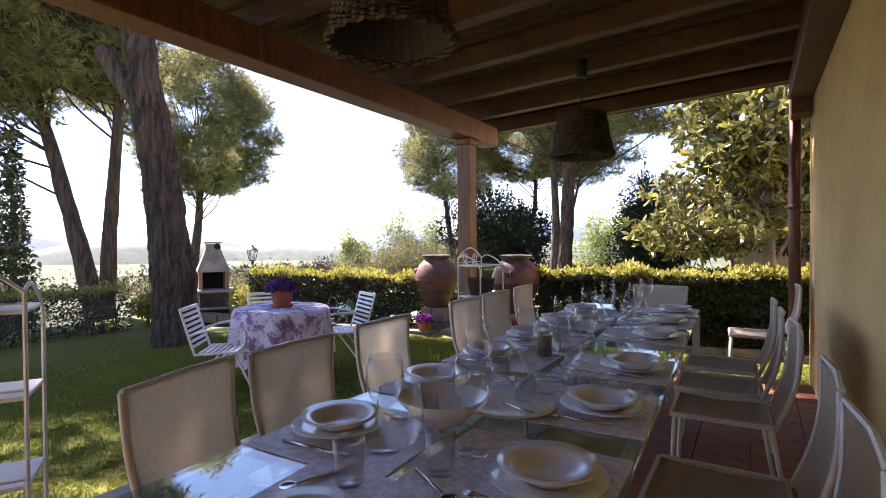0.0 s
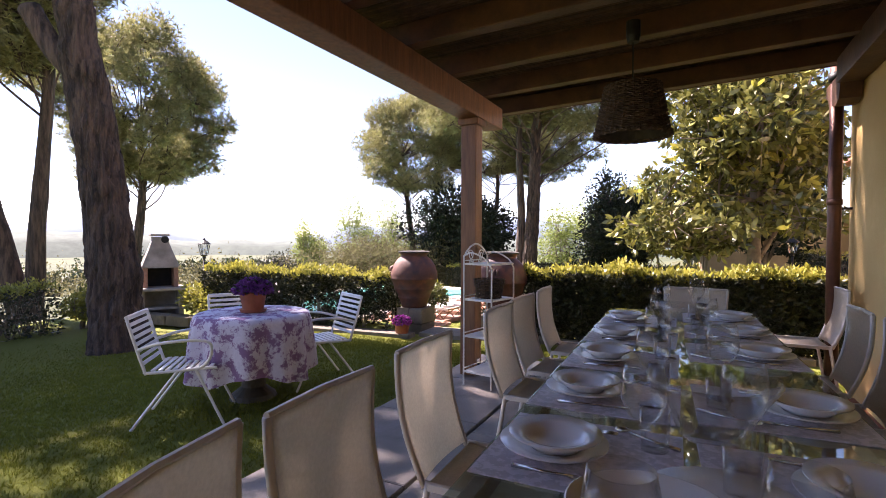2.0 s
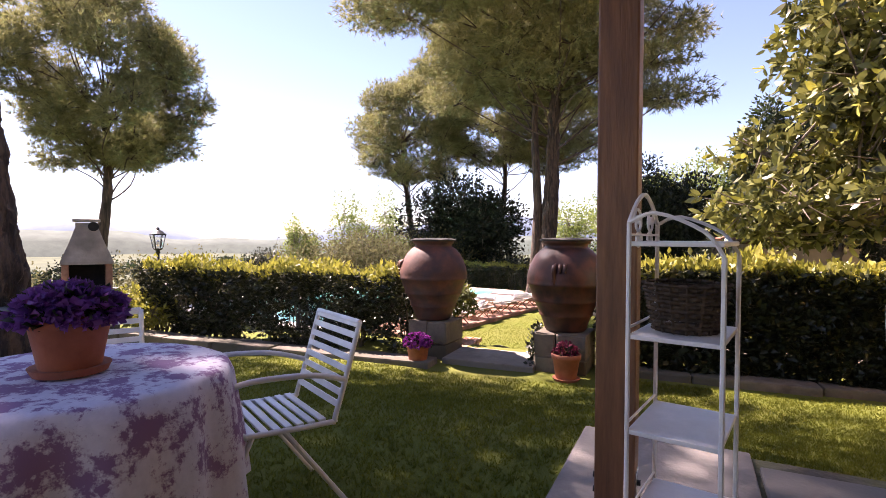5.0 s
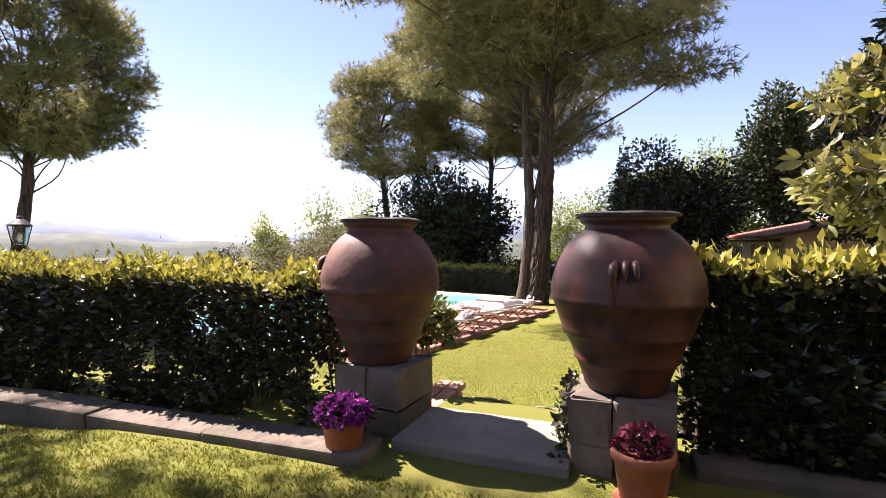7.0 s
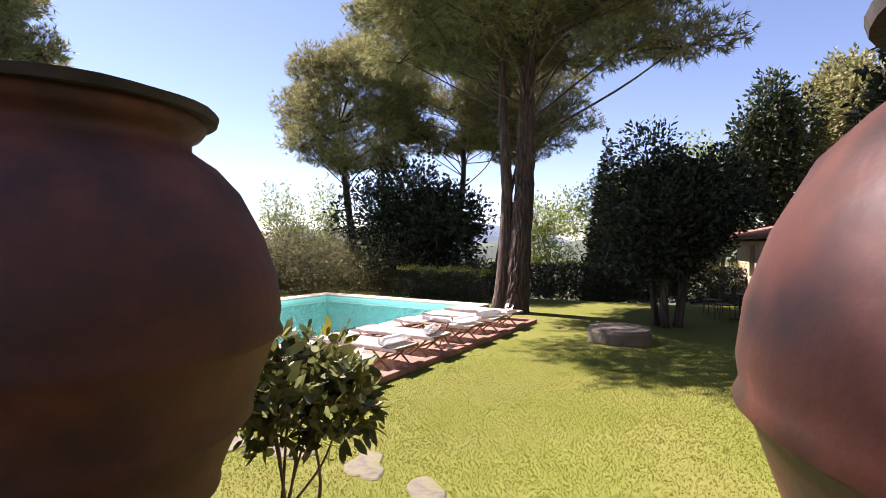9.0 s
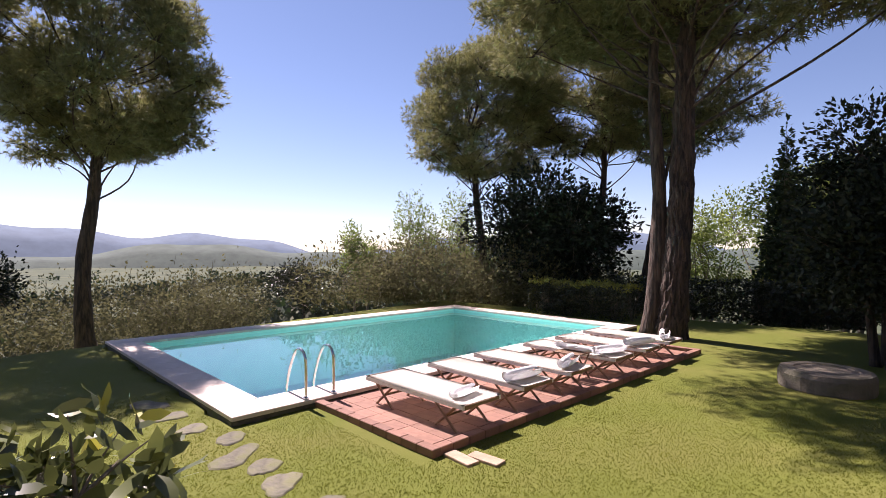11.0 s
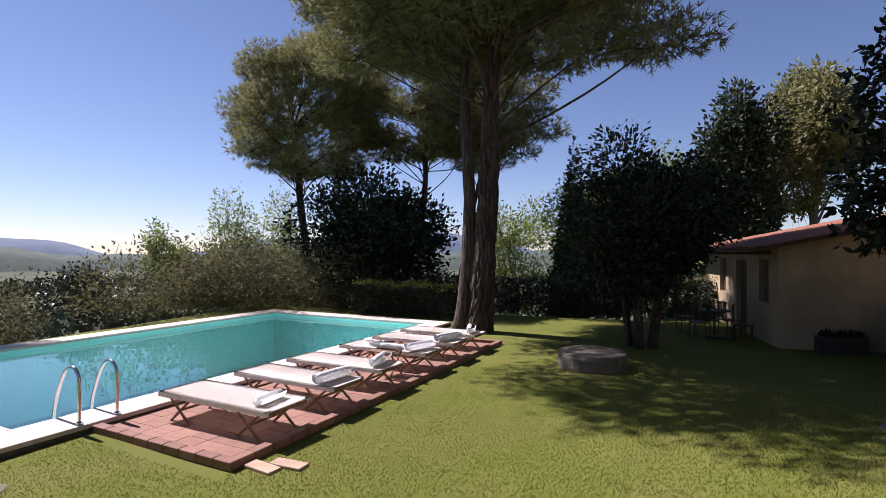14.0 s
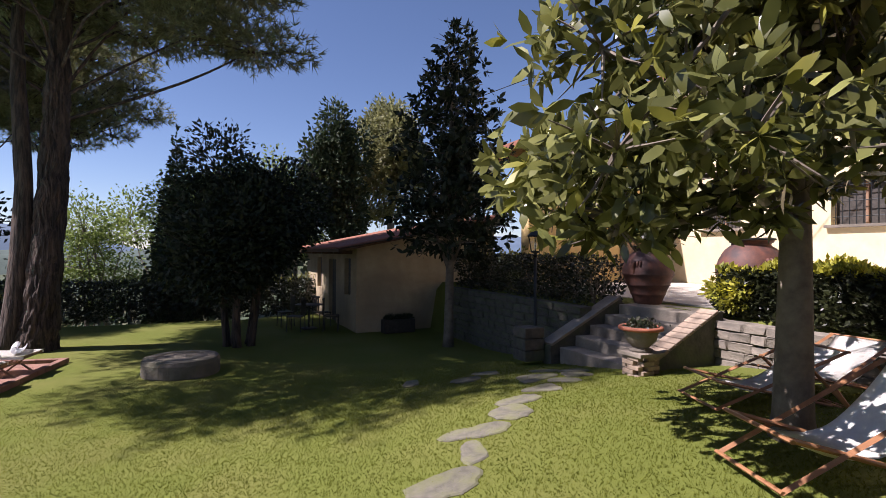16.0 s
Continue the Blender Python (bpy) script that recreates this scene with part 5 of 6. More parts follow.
for k in range(38):
    bm = bmesh.new()
    prof = [(0.09 * math.cos(a), 0.06 * math.sin(a)) for a in np.linspace(0, math.pi, 6)]
    lo = [bm.verts.new(tilt @ Vector((-2.85, -3.8 + 0.205 * k + p, q))) for p, q in prof]
    hi = [bm.verts.new(tilt @ Vector((2.8, -3.8 + 0.205 * k + p, q))) for p, q in prof]
    for i in range(5):
        bm.faces.new((lo[i], lo[i + 1], hi[i + 1], hi[i]))
    bm.faces.new(lo)
    part("roof_tile", bm, COTTO, roof)
for k in range(5):
    part("rafter_end", box(bmesh.new(), (-0.3, 0.4 + 1.5 * k, 2.33), (0.55, 0.1, 0.1), 0.006), DARK_WOOD, roof)

box_p = empty("planter", COT @ pose(1.15, -0.35, 0.02), "dark trough planter with low plants against the wall", "planter")
part("trough", box(bmesh.new(), (0, 0, 0.2), (0.95, 0.32, 0.38), 0.02), SHUTTER, box_p)
p = np.stack([rng.uniform(-0.42, 0.42, 500), rng.uniform(-0.12, 0.12, 500), 0.38 + np.abs(rng.normal(0, 0.06, 500))], 1)
array_mesh("plant", *leaf_arrays(rng, p, rng.normal(size=(500, 3)) + np.array([[0, 0, 1.0]]), 0.08, 0.04), DARKLEAF, box_p)


def iron_chair(m):
    e = empty("garden_chair", m, "dark slatted garden chair in the shade of the outbuilding", "chair", "chairs by the outbuilding")
    part("seat", box(bmesh.new(), (0, 0, 0.44), (0.44, 0.42, 0.03), 0.01), SHUTTER, e)
    for k in range(5):
        part("back_slat", box(bmesh.new(), (-0.16 + 0.08 * k, -0.22, 0.7), (0.045, 0.02, 0.42), 0.005), SHUTTER, e)
    part("top_rail", box(bmesh.new(), (0, -0.22, 0.93), (0.42, 0.03, 0.05), 0.008), SHUTTER, e)
    for x in (-0.19, 0.19):
        for y in (-0.19, 0.19):
            part("leg", tube(bmesh.new(), [(x, y * 1.1, 0), (x, y, 0.43)], 0.014, 6), SHUTTER, e)
    return e


ic = iron_chair(COT @ pose(-0.55, 0.7, 0.03, 0, 0, 250))
for x, y, r in ((-0.6, 1.7, 290), (-1.5, 1.0, 60), (-1.6, 2.2, 100)):
    copy_thing(ic, COT @ pose(x, y, 0.03, 0, 0, r))
tb = empty("garden_table", COT @ pose(-1.05, 1.4, 0.03), "round dark garden table beside the outbuilding", "table")
part("top", lathe(bmesh.new(), [(0, 0.71), (0.4, 0.71), (0.41, 0.73), (0, 0.735)], 28), SHUTTER, tb)
part("stem", tube(bmesh.new(), [(0, 0, 0), (0, 0, 0.71)], 0.03, 8), SHUTTER, tb)
part("foot", lathe(bmesh.new(), [(0.26, 0), (0.24, 0.03), (0, 0.04)], 20), SHUTTER, tb)

# ---- villa across the courtyard ----
villa = empty("villa", pose(9.5, 0, 0), "pale yellow stucco villa with barred windows across the courtyard", "building")
y = 6.2
wins = [(8.7, 9.95, 1.64, 2.75), (14.6, 15.9, 1.62, 2.72), (18.2, 19.4, 1.64, 2.75)]
for y0, y1, z0, z1 in wins:
    part("wall", box(bmesh.new(), (0.2, (y + y0) / 2, 3.2), (0.4, y0 - y, 6.4)), PALE_STUCCO, villa)
    part("wall", box(bmesh.new(), (0.2, (y0 + y1) / 2, z0 / 2), (0.4, y1 - y0, z0)), PALE_STUCCO, villa)
    part("wall", box(bmesh.new(), (0.2, (y0 + y1) / 2, (z1 + 6.4) / 2), (0.4, y1 - y0, 6.4 - z1)), PALE_STUCCO, villa)
    y = y1
part("wall", box(bmesh.new(), (0.2, (y + 21.4) / 2, 3.2), (0.4, 21.4 - y, 6.4)), PALE_STUCCO, villa)
# The wing's shade is in its colour: deeper ochre than the facade.
part("wing_wall", box(bmesh.new(), (-2.6, 21.2, 2.0), (5.2, 0.4, 4.0)), STUCCO, villa, "shaded ochre stucco wing")
part("wing_door", box(bmesh.new(), (-1.3, 20.98, 1.05), (0.95, 0.06, 2.1), 0.01), TEAK, villa, "brown wooden door")
part("roof", box(bmesh.new(), (2.0, 13.5, 6.5), (5.2, 16.5, 0.16)), COTTO, villa)
part("wing_roof", box(bmesh.new(), (-2.6, 22.4, 4.08), (6.0, 3.2, 0.16)), COTTO, villa)
PANE = clear("window_pane", (0.75, 0.8, 0.8))
for y0, y1, z0, z1 in wins:
    wn_ = part("window", box(bmesh.new(), (0.26, (y0 + y1) / 2, (z0 + z1) / 2), (0.03, y1 - y0, z1 - z0)), SHUTTER, villa, "dark barred window")
    for k in range(9):
        part("bar", tube(bmesh.new(), [(0.06, y0 + (y1 - y0) * (k + 0.5) / 9, z0), (0.06, y0 + (y1 - y0) * (k + 0.5) / 9, z1)], 0.011, 6), DARK_METAL, wn_)
    for k in range(3):
        part("bar", tube(bmesh.new(), [(0.07, y0, z0 + (z1 - z0) * (k + 0.5) / 3), (0.07, y1, z0 + (z1 - z0) * (k + 0.5) / 3)], 0.011, 6), DARK_METAL, wn_)
    part("frame", box(bmesh.new(), (0.22, (y0 + y1) / 2, (z0 + z1) / 2), (0.05, 0.06, z1 - z0)), TEAK, wn_, "brown wooden window frame")
    part("sill", box(bmesh.new(), (-0.04, (y0 + y1) / 2, z0 - 0.04), (0.16, y1 - y0 + 0.2, 0.07), 0.008), STONE, wn_)
part("downpipe", tube(bmesh.new(), [(-0.08, 13.9, 0), (-0.08, 13.9, 6.3)], 0.05, 10), COPPER, villa)
GRAVEL = material("pale_gravel", (0.55, 0.5, 0.43), (0.42, 0.38, 0.32), 0.95, 40, 8, 0.5, 120)
yard = part("pavement_courtyard", box(bmesh.new(), (6.6, 13.6, -0.03), (5.7, 14.5, 0.06)), GRAVEL)
tagged(yard, "pale gravel courtyard in front of the villa", "pavement", kind="structure")

# ---- patio paving ----
floor = empty("floor_patio", pose(0, 0, 0), "patio floor of grey stone slabs and terracotta tiles", "floor", kind="structure")
for k in range(9):
    me = slab_mesh("slab", 0.81, 0.97, 0.05, 0.006, SLAB)
    lay("slab", me, floor, -2.49, 5.06 - 0.98 * k, -0.025, 0, 0.12)
    lay("slab", me, floor, -1.655, 4.9 - 0.98 * k, -0.025, 180, 0.12)
me = slab_mesh("tile", 0.296, 0.296, 0.03, 0.003, COTTO)
for i in range(6):
    for j in range(27):
        lay("tile", me, floor, -1.08 + 0.3 * i, 5.38 - 0.3 * j, -0.016 + random.uniform(-0.001, 0.001), 0, 0.2)

# ---- dining table and its settings ----
TABLE = pose(-0.775, 2.46, 0, 0, 0, 2.25)
ALU = material("pale_painted_frame", (0.63, 0.59, 0.53), (0.56, 0.52, 0.47), 0.45, 14, 4, 0.05, 60)
MESH_CLOTH = material("beige_mesh_fabric", (0.66, 0.585, 0.475), (0.58, 0.51, 0.41), 0.8, 90, 3, 0.25, 400, translucent=0.25)
MAT_CLOTH = material("grey_lilac_placemat", (0.73, 0.70, 0.77), (0.55, 0.53, 0.58), 0.42, 38, 3, 0.15, 300, spread=(0.46, 0.54))
CHINA = material("white_china", (0.80, 0.79, 0.77), (0.76, 0.75, 0.73), 0.14, 5, 2, 0)
table = empty("dining_table", TABLE, "long glass-topped dining table on a pale metal frame", "dining table")
top = part("glass_top", box(bmesh.new(), (0, 0, 0.745), (0.96, 4.04, 0.012), 0.003), TABLE_GLASS, table, "greenish clear glass top")
top.visible_shadow = False
for x in (-0.445, 0.445):
    part("side_rail", box(bmesh.new(), (x, 0, 0.712), (0.035, 3.9, 0.05), 0.004), ALU, table)
    for y in (-1.985, 1.985):
        part("leg", box(bmesh.new(), (x, y, 0.369), (0.05, 0.05, 0.738), 0.005), ALU, table)
for y in (-1.985, 0.0, 1.985):
    part("cross_rail", box(bmesh.new(), (0, y, 0.712), (0.84, 0.04, 0.05), 0.004), ALU, table)


def dining_chair(m):
    """A chair that faces its own +y: a bowed sling back that wraps its frame, wider at the top, and a sling seat on slim legs."""
    e = empty("dining_chair", m, "beige mesh dining chair with a pale metal frame", "chair", "chairs round the dining table")
    def curve(z):
        t = (z - 0.40) / 0.48
        return -0.20 - 0.10 * t - 0.035 * math.sin(math.pi * t)
    def half(z):
        return 0.198 + 0.032 * (z - 0.43) / 0.45
    def sheet(rows, thick):
        bm = bmesh.new()
        g = [[bm.verts.new((-h + 2 * h * i / 10, y - bow * math.sin(math.pi * i / 10), z)) for i in range(11)] for y, z, h, bow in rows]
        for a, b in zip(g, g[1:]):
            for i in range(10):
                bm.faces.new((a[i], a[i + 1], b[i + 1], b[i]))
        bmesh.ops.solidify(bm, geom=bm.faces[:], thickness=thick)
        return bm
    back = part("backrest", sheet([(curve(z), z, half(z), 0.016) for z in np.linspace(0.44, 0.885, 12)], 0.016), MESH_CLOTH, e, "beige mesh back", smooth=True)
    part("piping", tube(bmesh.new(), [(-half(0.885), curve(0.885) - 0.008, 0.886), (0, curve(0.885) - 0.024, 0.886), (half(0.885), curve(0.885) - 0.008, 0.886)], 0.0095, 6), ALU, back)
    part("seat", sheet([(y, 0.437 - 0.014 * math.sin(math.pi * (y + 0.2) / 0.42), 0.205, 0.0) for y in np.linspace(-0.2, 0.225, 8)], 0.014), MESH_CLOTH, e, "beige mesh seat", smooth=True)
    for x in (-1, 1):
        part("back_post", tube(bmesh.new(), [(x * (half(z) - 0.002), curve(z) - 0.008, z) for z in np.linspace(0.42, 0.882, 9)], 0.0125, 6), ALU, back, smooth=True)
        part("back_leg", tube(bmesh.new(), [(x * 0.198, -0.275, 0.0), (x * 0.198, -0.2, 0.44)], 0.0125, 8), ALU, e, smooth=True)
        part("front_leg", tube(bmesh.new(), [(x * 0.198, 0.225, 0.0), (x * 0.198, 0.205, 0.43)], 0.0125, 8), ALU, e, smooth=True)
        part("seat_rail", box(bmesh.new(), (x * 0.2, 0.01, 0.428), (0.022, 0.42, 0.026), 0.004), ALU, e)
    part("front_rail", box(bmesh.new(), (0, 0.22, 0.426), (0.40, 0.02, 0.024), 0.004), ALU, e)
    return e


chair = dining_chair(pose(-1.27, 1.02, 0, 0, 0, -74))
for x, y, a in ((-1.31, 1.46, -86), (-1.37, 2.11, -88), (-1.46, 3.16, -89), (-1.49, 3.70, -91), (-1.51, 4.33, -87),
                (-0.11, 1.40, 91), (-0.11, 1.97, 90), (-0.15, 2.96, 92), (-0.19, 3.46, 89), (-0.21, 4.03, 91), (0.0, 5.50, 93), (-0.78, 4.62, 174)):
    copy_thing(chair, pose(x, y, 0, 0, 0, a))


def thing(name, bm, mat, m, label, category, group="", smooth=True):
    ob = part(name, bm, mat, smooth=smooth)
    ob.matrix_world = m
    return tagged(ob, label, category, group)


def plate_bm(r, h, deep):
    return lathe(bmesh.new(), [(0, 0.0), (r * 0.55, 0.0), (r * 0.62, h * 0.25), (r, h), (r * 1.0, h + 0.004), (r * 0.66, h * 0.55 if not deep else h * 0.8), (r * 0.58, 0.008), (0, 0.006)], 40)


def wine_bm():
    return lathe(bmesh.new(), [(r * 1.1, z * 1.1) for r, z in ((0, 0), (0.036, 0.0), (0.036, 0.003), (0.006, 0.008), (0.0042, 0.02), (0.0042, 0.09), (0.012, 0.1), (0.034, 0.125), (0.046, 0.155), (0.045, 0.185),
                                                               (0.038, 0.225), (0.0366, 0.225), (0.0435, 0.185), (0.0445, 0.155), (0.032, 0.127), (0.01, 0.103), (0, 0.1))], 28)


def tumbler_bm():
    return lathe(bmesh.new(), [(0, 0), (0.031, 0), (0.033, 0.004), (0.037, 0.1), (0.0355, 0.1), (0.0315, 0.012), (0, 0.011)], 24)


def cutlery_bm(kind):
    bm = bmesh.new()
    tube(bm, [(0, -0.1, 0.004), (0, -0.02, 0.003), (0, 0.04, 0.005)], [0.0055, 0.004, 0.003], 6)
    if kind == "knife":
        box(bm, (0, 0.075, 0.004), (0.017, 0.09, 0.003), 0.001)
    elif kind == "spoon":
        lathe(bm, [(0.0, 0.002), (0.017, 0.005), (0.02, 0.009), (0.017, 0.008), (0, 0.004)], 12, (0, 0.062, 0))
    else:
        box(bm, (0, 0.05, 0.005), (0.021, 0.02, 0.003))
        for k in range(4):
            box(bm, (-0.009 + 0.006 * k, 0.078, 0.006), (0.003, 0.04, 0.003))
    return bm


Z_TOP = 0.752
proto = {
    "mat": thing("placemat", box(bmesh.new(), (0, 0, 0.0015), (0.45, 0.43, 0.003), 0.001), MAT_CLOTH, TABLE, "grey-lilac woven placemat on the glass table", "placemat", "place settings", False),
    "plate": thing("dinner_plate", plate_bm(0.135, 0.018, False), CHINA, TABLE, "wide white china dinner plate on a placemat", "plate", "place settings"),
    "bowl": thing("soup_plate", plate_bm(0.115, 0.034, True), CHINA, TABLE, "deep white china soup plate on a dinner plate", "plate", "place settings"),
    "wine": thing("wine_glass", wine_bm(), GLASS, TABLE, "clear stemmed wine glass, empty", "wine glass", "place settings"),
    "tumbler": thing("water_glass", tumbler_bm(), GLASS, TABLE, "clear straight water tumbler, empty", "glass", "place settings"),
    "fork": thing("fork", cutlery_bm("fork"), CHROME, TABLE, "polished steel fork beside a plate", "fork", "place settings"),
    "knife": thing("knife", cutlery_bm("knife"), CHROME, TABLE, "polished steel table knife", "knife", "place settings"),
    "spoon": thing("spoon", cutlery_bm("spoon"), CHROME, TABLE, "polished steel spoon beside a plate", "spoon", "place settings"),
}
for k in ("wine", "tumbler"):
    proto[k].visible_shadow = False


def setting(side, y, first):
    """One cover: placemat, plates, glasses and cutlery. side -1: the lawn side, 1: the wall side, 0: the head of the table."""
    base = TABLE @ pose(side * 0.245, y, Z_TOP, 0, 0, (90, 180, 0)[side])
    r = random.uniform
    rows = [("mat", 0, 0, 0, r(-2, 2)), ("plate", -0.075, 0, 0.004, 0), ("bowl", -0.075 + r(-0.01, 0.01), r(-0.01, 0.01), 0.0135, r(0, 90)), ("wine", 0.14, -0.07 + r(-0.02, 0.02), 0.004, 0),
            ("tumbler", 0.16, -0.15 + r(-0.02, 0.02) + 0.24, 0.004, 0), ("fork", -0.03, 0.15, 0.004, -90 + r(-6, 6)), ("knife", -0.04, -0.15, 0.004, -90 + r(-6, 6)), ("spoon", 0.13, 0.15, 0.004, 60 + r(-12, 12))]
    for k, x, yy, z, a in rows:
        m = base @ pose(x, yy, z, 0, 0, a)
        if first:
            proto[k].matrix_world = m
        else:
            copy_thing(proto[k], m)


n = 0
for side, rows_y in ((0, (-1.77,)), (-1, (-1.36, -0.80, -0.28, 0.26, 0.84, 1.44)), (1, (-1.39, -0.82, -0.23, 0.58, 1.16, 1.72))):
    for y in rows_y:
        setting(side, y, n == 0)
        n += 1
serve = thing("serving_bowl", lathe(bmesh.new(), [(0, 0), (0.06, 0), (0.065, 0.01), (0.1, 0.04), (0.14, 0.085), (0.136, 0.086), (0.095, 0.045), (0.05, 0.014), (0, 0.012)], 40), CHINA, TABLE @ pose(-0.08, -1.17, Z_TOP), "wide white china serving bowl", "bowl")
thing("serving_plate", plate_bm(0.15, 0.02, False), CHINA, TABLE @ pose(0.05, -0.96, Z_TOP), "large flat white serving plate", "plate")
bowl_bm = lambda: lathe(bmesh.new(), [(0, 0), (0.075, 0), (0.08, 0.012), (0.085, 0.02), (0.12, 0.09), (0.165, 0.16), (0.16, 0.161), (0.114, 0.092), (0.075, 0.026), (0, 0.02)], 40)
gb = thing("glass_bowl", bowl_bm(), GLASS, TABLE @ pose(0.05, -0.55, Z_TOP), "wide conical clear glass bowl on the table", "bowl", "glass bowls")
gb.visible_shadow = False
copy_thing(gb, TABLE @ pose(0.02, 1.1, Z_TOP))

# ---- pendant lamps ----
WICKER = material("dark_wicker", (0.085, 0.055, 0.032), (0.04, 0.026, 0.016), 0.75, 20, 4, 0.2, 80, island=0.3)


def wicker_wall(bm, r0, r1, z0, z1, rows, stakes, thick):
    """Woven canes round upright stakes."""
    for k in range(stakes):
        a = 6.2832 * k / stakes
        tube(bm, [(r0 * math.cos(a), r0 * math.sin(a), z0), (r1 * math.cos(a), r1 * math.sin(a), z1)], thick * 0.9, 4, caps=False)
    n = stakes * 2
    for j in range(rows):
        t = (j + 0.5) / rows
        r, z = r0 + (r1 - r0) * t, z0 + (z1 - z0) * t
        pts = []
        for i in range(n):
            a = 6.2832 * i / n
            w = thick * 1.1 * (1 if (i // 1 + j) % 2 else -1)
            pts.append(((r + w) * math.cos(a), (r + w) * math.sin(a), z + random.uniform(-0.2, 0.2) * thick))
        tube(bm, pts, thick, 4, closed=True)
    return bm


def pendant(x, y):
    e = empty("pendant_lamp", pose(x, y, 1.945), "dark woven wicker pendant lamp hanging from the rafters", "lamp", "wicker pendants")
    tagged(part("shade", wicker_wall(bmesh.new(), 0.225, 0.165, 0.0, 0.31, 26, 22, 0.006), WICKER, e), kind="stuff")
    part("rim", wicker_wall(bmesh.new(), 0.228, 0.222, -0.012, 0.02, 4, 22, 0.009), WICKER, e)
    part("lining", lathe(bmesh.new(), [(0.214, 0.005), (0.155, 0.305), (0.0, 0.31), (0.0, 0.305), (0.15, 0.3), (0.21, 0.005)], 32), SHUTTER, e, "dark fabric lining")
    part("cord", tube(bmesh.new(), [(0, 0, 0.3), (0, 0, 0.70)], 0.005, 6), DARK_METAL, e)
    part("ceiling_cap", lathe(bmesh.new(), [(0, 0.58), (0.035, 0.58), (0.045, 0.62), (0.045, 0.71), (0, 0.71)], 16), DARK_METAL, e)
    return e


pd = pendant(-1.12, 3.79)
copy_thing(pd, pose(-1.13, 1.47, 2.03))

# ---- white iron racks ----


def scroll(cx, cz, r, turns, flip, y):
    return [(cx + flip * (r * (1 - 0.8 * t)) * math.cos(turns * 6.2832 * t), y, cz + (r * (1 - 0.8 * t)) * math.sin(turns * 6.2832 * t)) for t in np.linspace(0, 1, 26)]


def rack(m):
    e = empty("plant_rack", m, "white wrought-iron rack with four shelves and scrolled top", "shelf rack", "white racks")
    w, d = 0.19, 0.14
    for x in (-w, w):
        for y in (-d, d):
            h = 1.13 if y < 0 else 1.02
            part("upright", tube(bmesh.new(), [(x, y, 0), (x, y, h)], 0.008, 6), WHITE_METAL, e)
        part("side_arch", tube(bmesh.new(), arc([(x, -d, 1.13), (x, -d * 0.4, 1.16), (x, d * 0.6, 1.1), (x, d, 1.02)], 4), 0.007, 6), WHITE_METAL, e)
    for z in (0.12, 0.43, 0.75, 1.06):
        part("shelf", box(bmesh.new(), (0, 0, z), (2 * w, 2 * d, 0.016), 0.004), WHITE_METAL, e)
        part("shelf_rail", tube(bmesh.new(), [(-w, -d, z + 0.03), (w, -d, z + 0.03)], 0.005, 6), WHITE_METAL, e)
    part("top_arch", tube(bmesh.new(), arc([(-w, -d, 1.13), (-w * 0.55, -d, 1.2), (0, -d, 1.235), (w * 0.55, -d, 1.2), (w, -d, 1.13)], 5), 0.008, 6), WHITE_METAL, e)
    for fx in (-1, 1):
        part("scroll", tube(bmesh.new(), scroll(fx * 0.085, 1.135, 0.05, 1.6, fx, -d), 0.005, 6), WHITE_METAL, e)
        part("scroll", tube(bmesh.new(), scroll(fx * 0.075, 1.07, 0.035, 1.4, -fx, -d), 0.005, 6), WHITE_METAL, e)
    return e


rk = rack(pose(-2.38, 4.55, 0, 0, 0, -100))
copy_thing(rk, pose(-2.43, 0.64, 0, 0, 0, 60))
bsk = empty("basket", pose(-2.38, 4.55, 0.759, 0, 0, -20), "brown woven basket standing on a white rack", "basket")
part("weave", wicker_wall(bmesh.new(), 0.10, 0.135, 0.0, 0.17, 12, 16, 0.006), WICKER, bsk)
part("base", lathe(bmesh.new(), [(0, 0), (0.1, 0), (0.1, 0.01), (0, 0.012)], 20), WICKER, bsk)

# ---- round garden table and white chairs ----
FLORAL = material("floral_cloth", (0.62, 0.60, 0.69), (0.55, 0.53, 0.63), 0.9, 40, 3, 0.1, 200)
nt = FLORAL.node_tree
nd, lk = nt.nodes, nt.links.new
vo = nd.new("ShaderNodeTexNoise")
vo.inputs["Scale"].default_value = 9.0
vo.inputs["Detail"].default_value = 5.0
vo.inputs["Roughness"].default_value = 0.75
tcn = nd.new("ShaderNodeTexCoord")
lk(tcn.outputs["Object"], vo.inputs[0])
rp = nd.new("ShaderNodeValToRGB")
rp.color_ramp.elements[0].position, rp.color_ramp.elements[1].position = 0.49, 0.56
lk(vo.outputs[0], rp.inputs[0])
mxn = nd.new("ShaderNodeMix")
mxn.data_type = "RGBA"
src = nd["Principled BSDF"].inputs["Base Color"].links[0].from_socket
lk(rp.outputs[0], mxn.inputs[0])
lk(src, mxn.inputs[6])
mxn.inputs[7].default_value = (0.24, 0.14, 0.27, 1)
lk(mxn.outputs[2], nd["Principled BSDF"].inputs["Base Color"])

TX, TY = -4.19, 3.56
TZ = float(ground_height(TX, TY))
rt = empty("garden_table", pose(TX, TY, TZ), "round garden table on a dark pedestal", "table")
part("top", lathe(bmesh.new(), [(0, 0.71), (0.44, 0.71), (0.45, 0.735), (0, 0.738)], 40), WHITE_METAL, rt)
part("pedestal", lathe(bmesh.new(), [(0.2, 0), (0.18, 0.04), (0.1, 0.1), (0.09, 0.4), (0.12, 0.71), (0, 0.71)], 20), SHUTTER, rt, "dark pedestal")
bm = bmesh.new()
rings, N = [], 120
